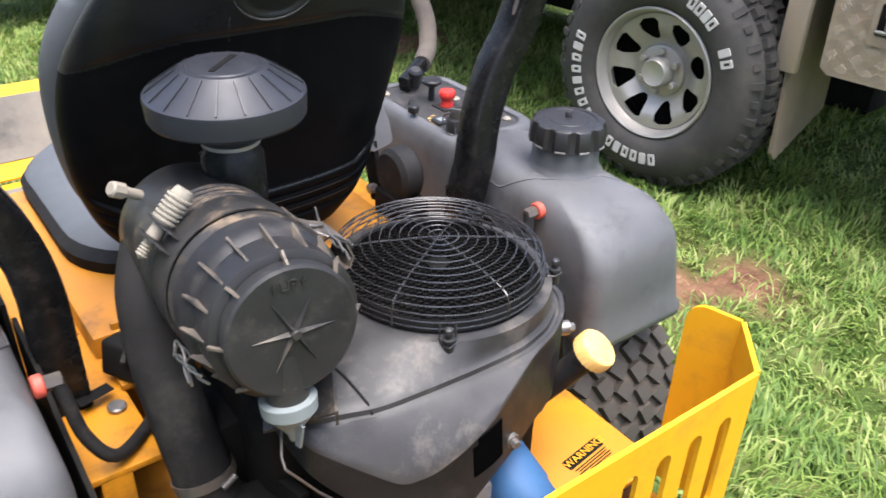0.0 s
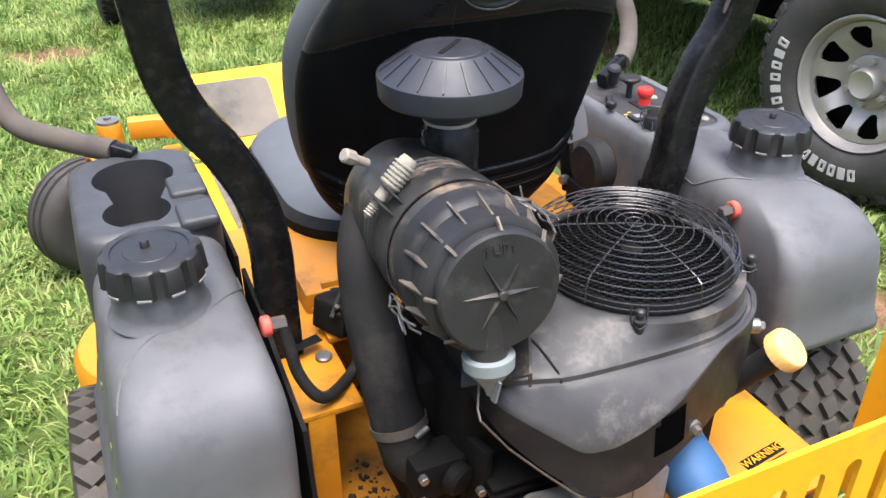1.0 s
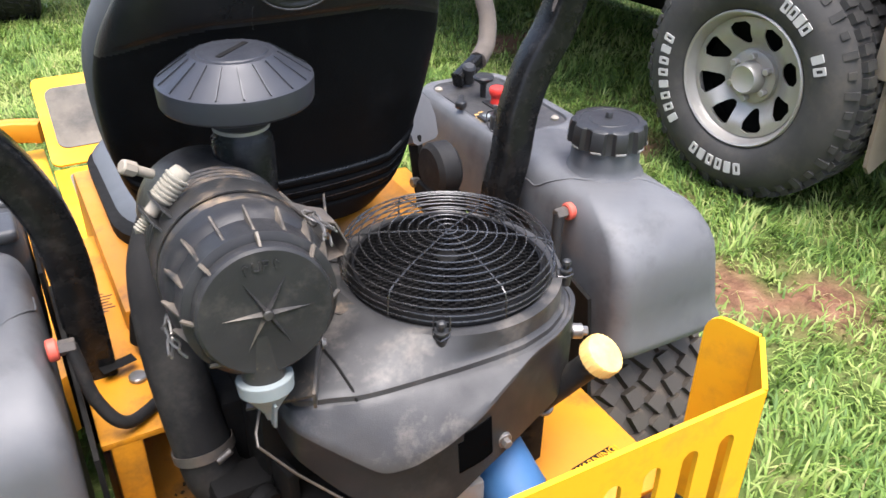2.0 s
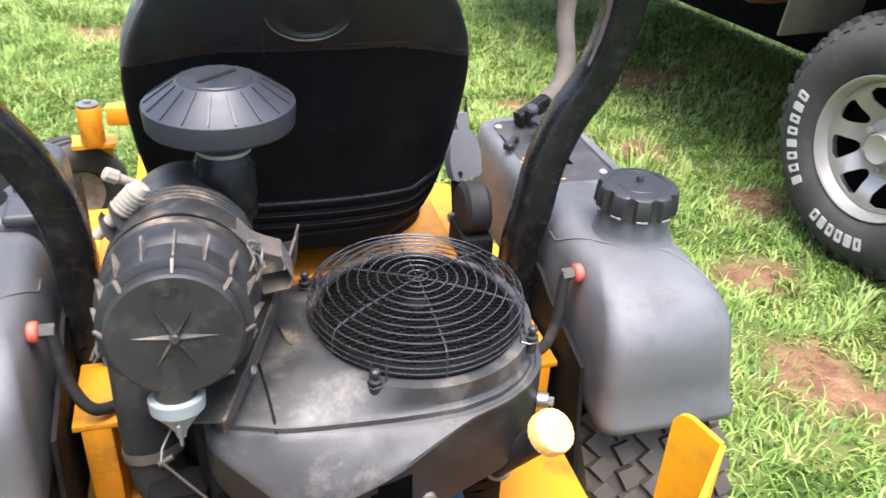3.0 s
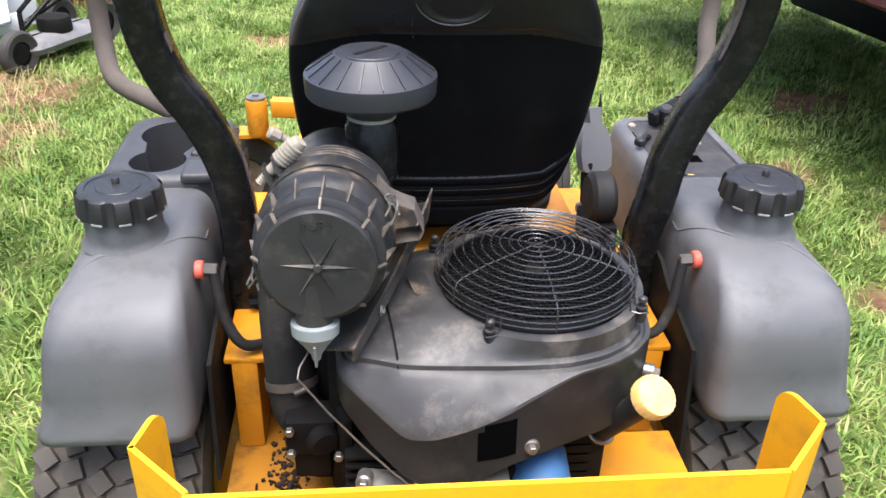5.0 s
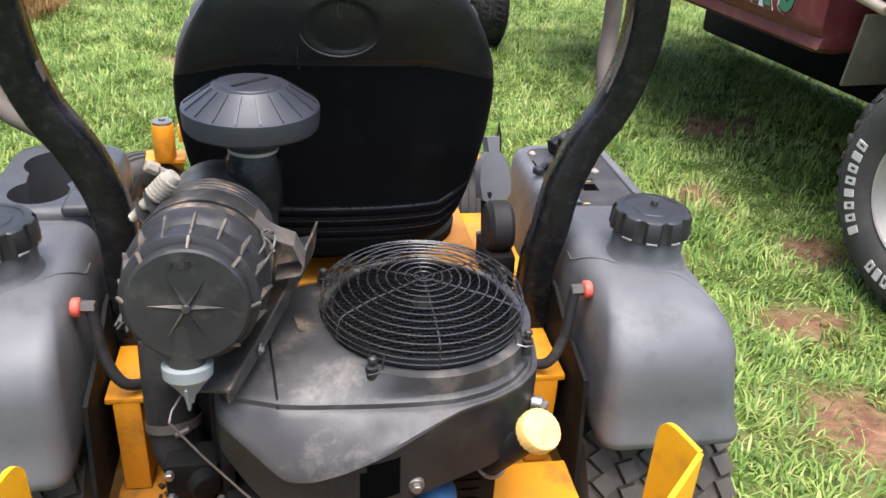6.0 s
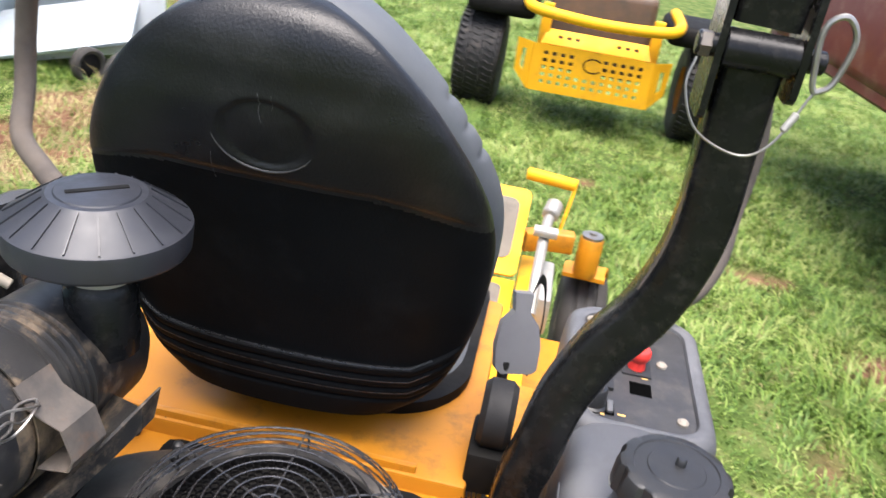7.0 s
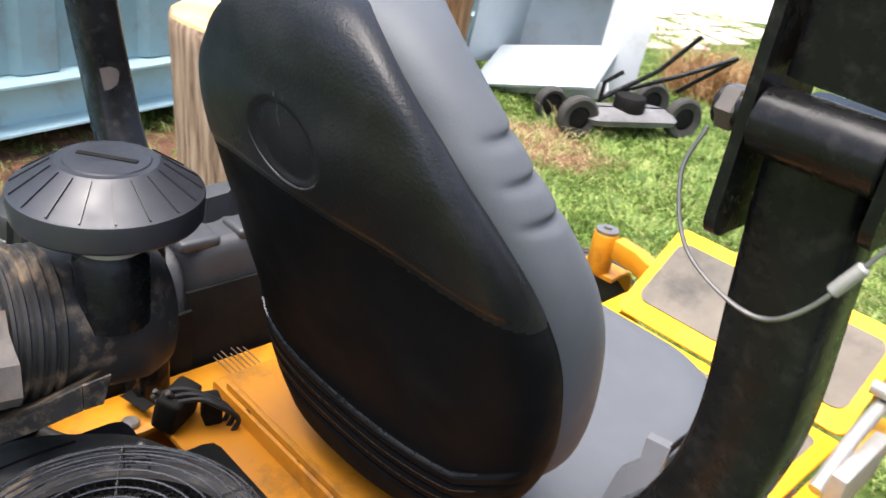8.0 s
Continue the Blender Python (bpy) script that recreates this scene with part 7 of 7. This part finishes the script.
box(bm, CM @ Vector((-0.004, 0.3, 0.288)), (0.11, 6.6, 0.012), 0.003, (0, 0, 11))
part("rail_lip", bm, M_cont, cont)
bm = bmesh.new()
box(bm, CM @ Vector((-1.25, 0.3, 1.3)), (2.3, 6.5, 2.2), 0.03, (0, 0, 11))
part("container_body", bm, M_cont, cont)
for y in (-2.4, -0.8, 0.8, 2.4):
    bm = bmesh.new()
    box(bm, CM @ Vector((-0.5, y, 0.05)), (0.8, 0.2, 0.11), 0.01, (0, 0, 11))
    part("timber_block", bm, M_dark, cont)

# ---- stumps ----
def wood_mat(name, c0, c1, c2, ring=False):
    m = bpy.data.materials.new(name)
    m.use_nodes = True
    n, lk = m.node_tree.nodes, m.node_tree.links
    b = n["Principled BSDF"]
    b.inputs["Roughness"].default_value = 0.85
    b.inputs["Specular IOR Level"].default_value = 0.2
    tc = n.new("ShaderNodeTexCoord")
    mp = n.new("ShaderNodeMapping")
    mp.inputs["Scale"].default_value = (1, 1, 1) if ring else (13, 13, 1.0)
    lk.new(tc.outputs["Object"], mp.inputs[0])
    q = n.new("ShaderNodeTexNoise")
    q.inputs["Scale"].default_value = 4
    q.inputs["Detail"].default_value = 8
    lk.new(mp.outputs[0], q.inputs["Vector"])
    r = n.new("ShaderNodeValToRGB")
    r.color_ramp.elements.new(0.5)
    for e, (p, c) in zip(r.color_ramp.elements, ((0.32, c0), (0.5, c1), (0.68, c2))):
        e.position, e.color = p, (*c, 1)
    lk.new(q.outputs[0], r.inputs[0])
    lk.new(r.outputs[0], b.inputs["Base Color"])
    bp = n.new("ShaderNodeBump")
    bp.inputs["Strength"].default_value = 0.9
    bp.inputs["Distance"].default_value = 0.02
    lk.new(q.outputs[0], bp.inputs["Height"])
    lk.new(bp.outputs[0], b.inputs["Normal"])
    return m


M_bark = wood_mat("weathered_stump_side", (0.13, 0.080, 0.055), (0.33, 0.225, 0.155), (0.46, 0.34, 0.245))
M_cut = wood_mat("fresh_cut_wood", (0.42, 0.24, 0.10), (0.58, 0.36, 0.17), (0.66, 0.45, 0.24), True)
M_brown = wood_mat("brown_wood", (0.10, 0.05, 0.025), (0.24, 0.13, 0.06), (0.34, 0.20, 0.10))


def stump(x, y, r0, r1, h, side, label, seed):
    t = thing("tree_stump", (x, y, 0), label, "stump")
    n = 64

    def row(z, f):
        k = r0 + (r1 - r0) * z / h
        out = []
        for i in range(n):
            a = 2 * math.pi * i / n
            w = 1 + 0.07 * noise.noise((math.cos(a) * 1.5 + seed, math.sin(a) * 1.5, z * 0.6)) + 0.035 * noise.noise((math.cos(a) * 9 + seed, math.sin(a) * 9, z * 1.2))
            out.append((x + f * k * w * math.cos(a), y + f * k * w * math.sin(a), z))
        return out

    bm = bmesh.new()
    rings(bm, [row(h * i / 16 - 0.02, 1) for i in range(17)] + [row(h - 0.004, 0.98)])
    b = part("stump_body", bm, side, t)
    bm = bmesh.new()
    rings(bm, [row(h - 0.004, 0.975), row(h + 0.004, 0.965)])
    part("cut_face", bm, M_cut, t, "pale sawn end grain")


stump(-1.50, 1.235, 0.25, 0.30, 0.765, M_bark, "pale weathered tree stump with a fresh sawn top", 3)
stump(-2.66, 3.06, 0.15, 0.17, 0.85, M_brown, "brown upright log standing among straw", 8)
# straw and paving
M_heap = grass_mat("rusty_straw", (0.20, 0.10, 0.04), (0.36, 0.21, 0.09), (0.55, 0.40, 0.2))
blades("straw_heap", 5200, (-2.35, -1.55, 4.6, 5.5), 0.30, 0.0035, M_heap, "heap of loose rusty-brown dry straw", lambda x, y, u: math.hypot((x + 1.95) / 0.40, (y - 5.05) / 0.42) < 0.6 + 0.45 * u, 0.75, 11, "straw")
blades("scattered_straw", 5000, (-3.0, -1.3, 1.8, 3.9), 0.14, 0.002, M_straw, "loose straw strewn over bare soil", lambda x, y, u: dirt_at(x, y) > 0.15 + 0.4 * u, 1.35, 12, "straw")
M_conc = mat("pale_concrete", (0.52, 0.48, 0.41), 0.85, col2=(0.6, 0.56, 0.48), scale=2, amount=0.6, bump=0.2, bump_scale=40)
bm = bmesh.new()
sheet(bm, [[(-9, 8.6), (-3.6, 7.6), (-2.2, 9.6), (2.5, 12.5), (6, 30), (-12, 30)]], pose(0, 0, -0.02), 0.03)
single("driveway", bm, M_conc, "pale concrete driveway", "driveway", "structure")
M_pave = mat("worn_paving_stone", (0.36, 0.29, 0.23), 0.85, col2=(0.48, 0.40, 0.32), scale=3, amount=0.7, bump=0.3, bump_scale=60, per_piece=0.25)
pave = thing("stone_paving", (-4.0, 6.6, 0), "old uneven stone paving beside the driveway", "paving", kind="structure")
rng = random.Random(4)
for i in range(8):
    for j in range(6):
        bm = bmesh.new()
        m = pose(-3.0 - 0.42 * i + 0.1 * (j % 2), 5.75 + 0.36 * j + 0.12 * i, 0.0, rng.uniform(-2, 2), rng.uniform(-2, 2), -18 + rng.uniform(-5, 5))
        rows = [[m @ Vector((x, y, z)) for x, y in rrect(-0.19 * k, 0.19 * k, -0.15 * k, 0.15 * k, 0.03, 2)] for z, k in ((-0.03, 1), (0.015, 1), (0.024, 0.95))]
        rings(bm, rows)
        part("paving_stone", bm, M_pave, pave)

# ---- tread blocks ----
for build in TREADS:
    build(1)
    build(-1)
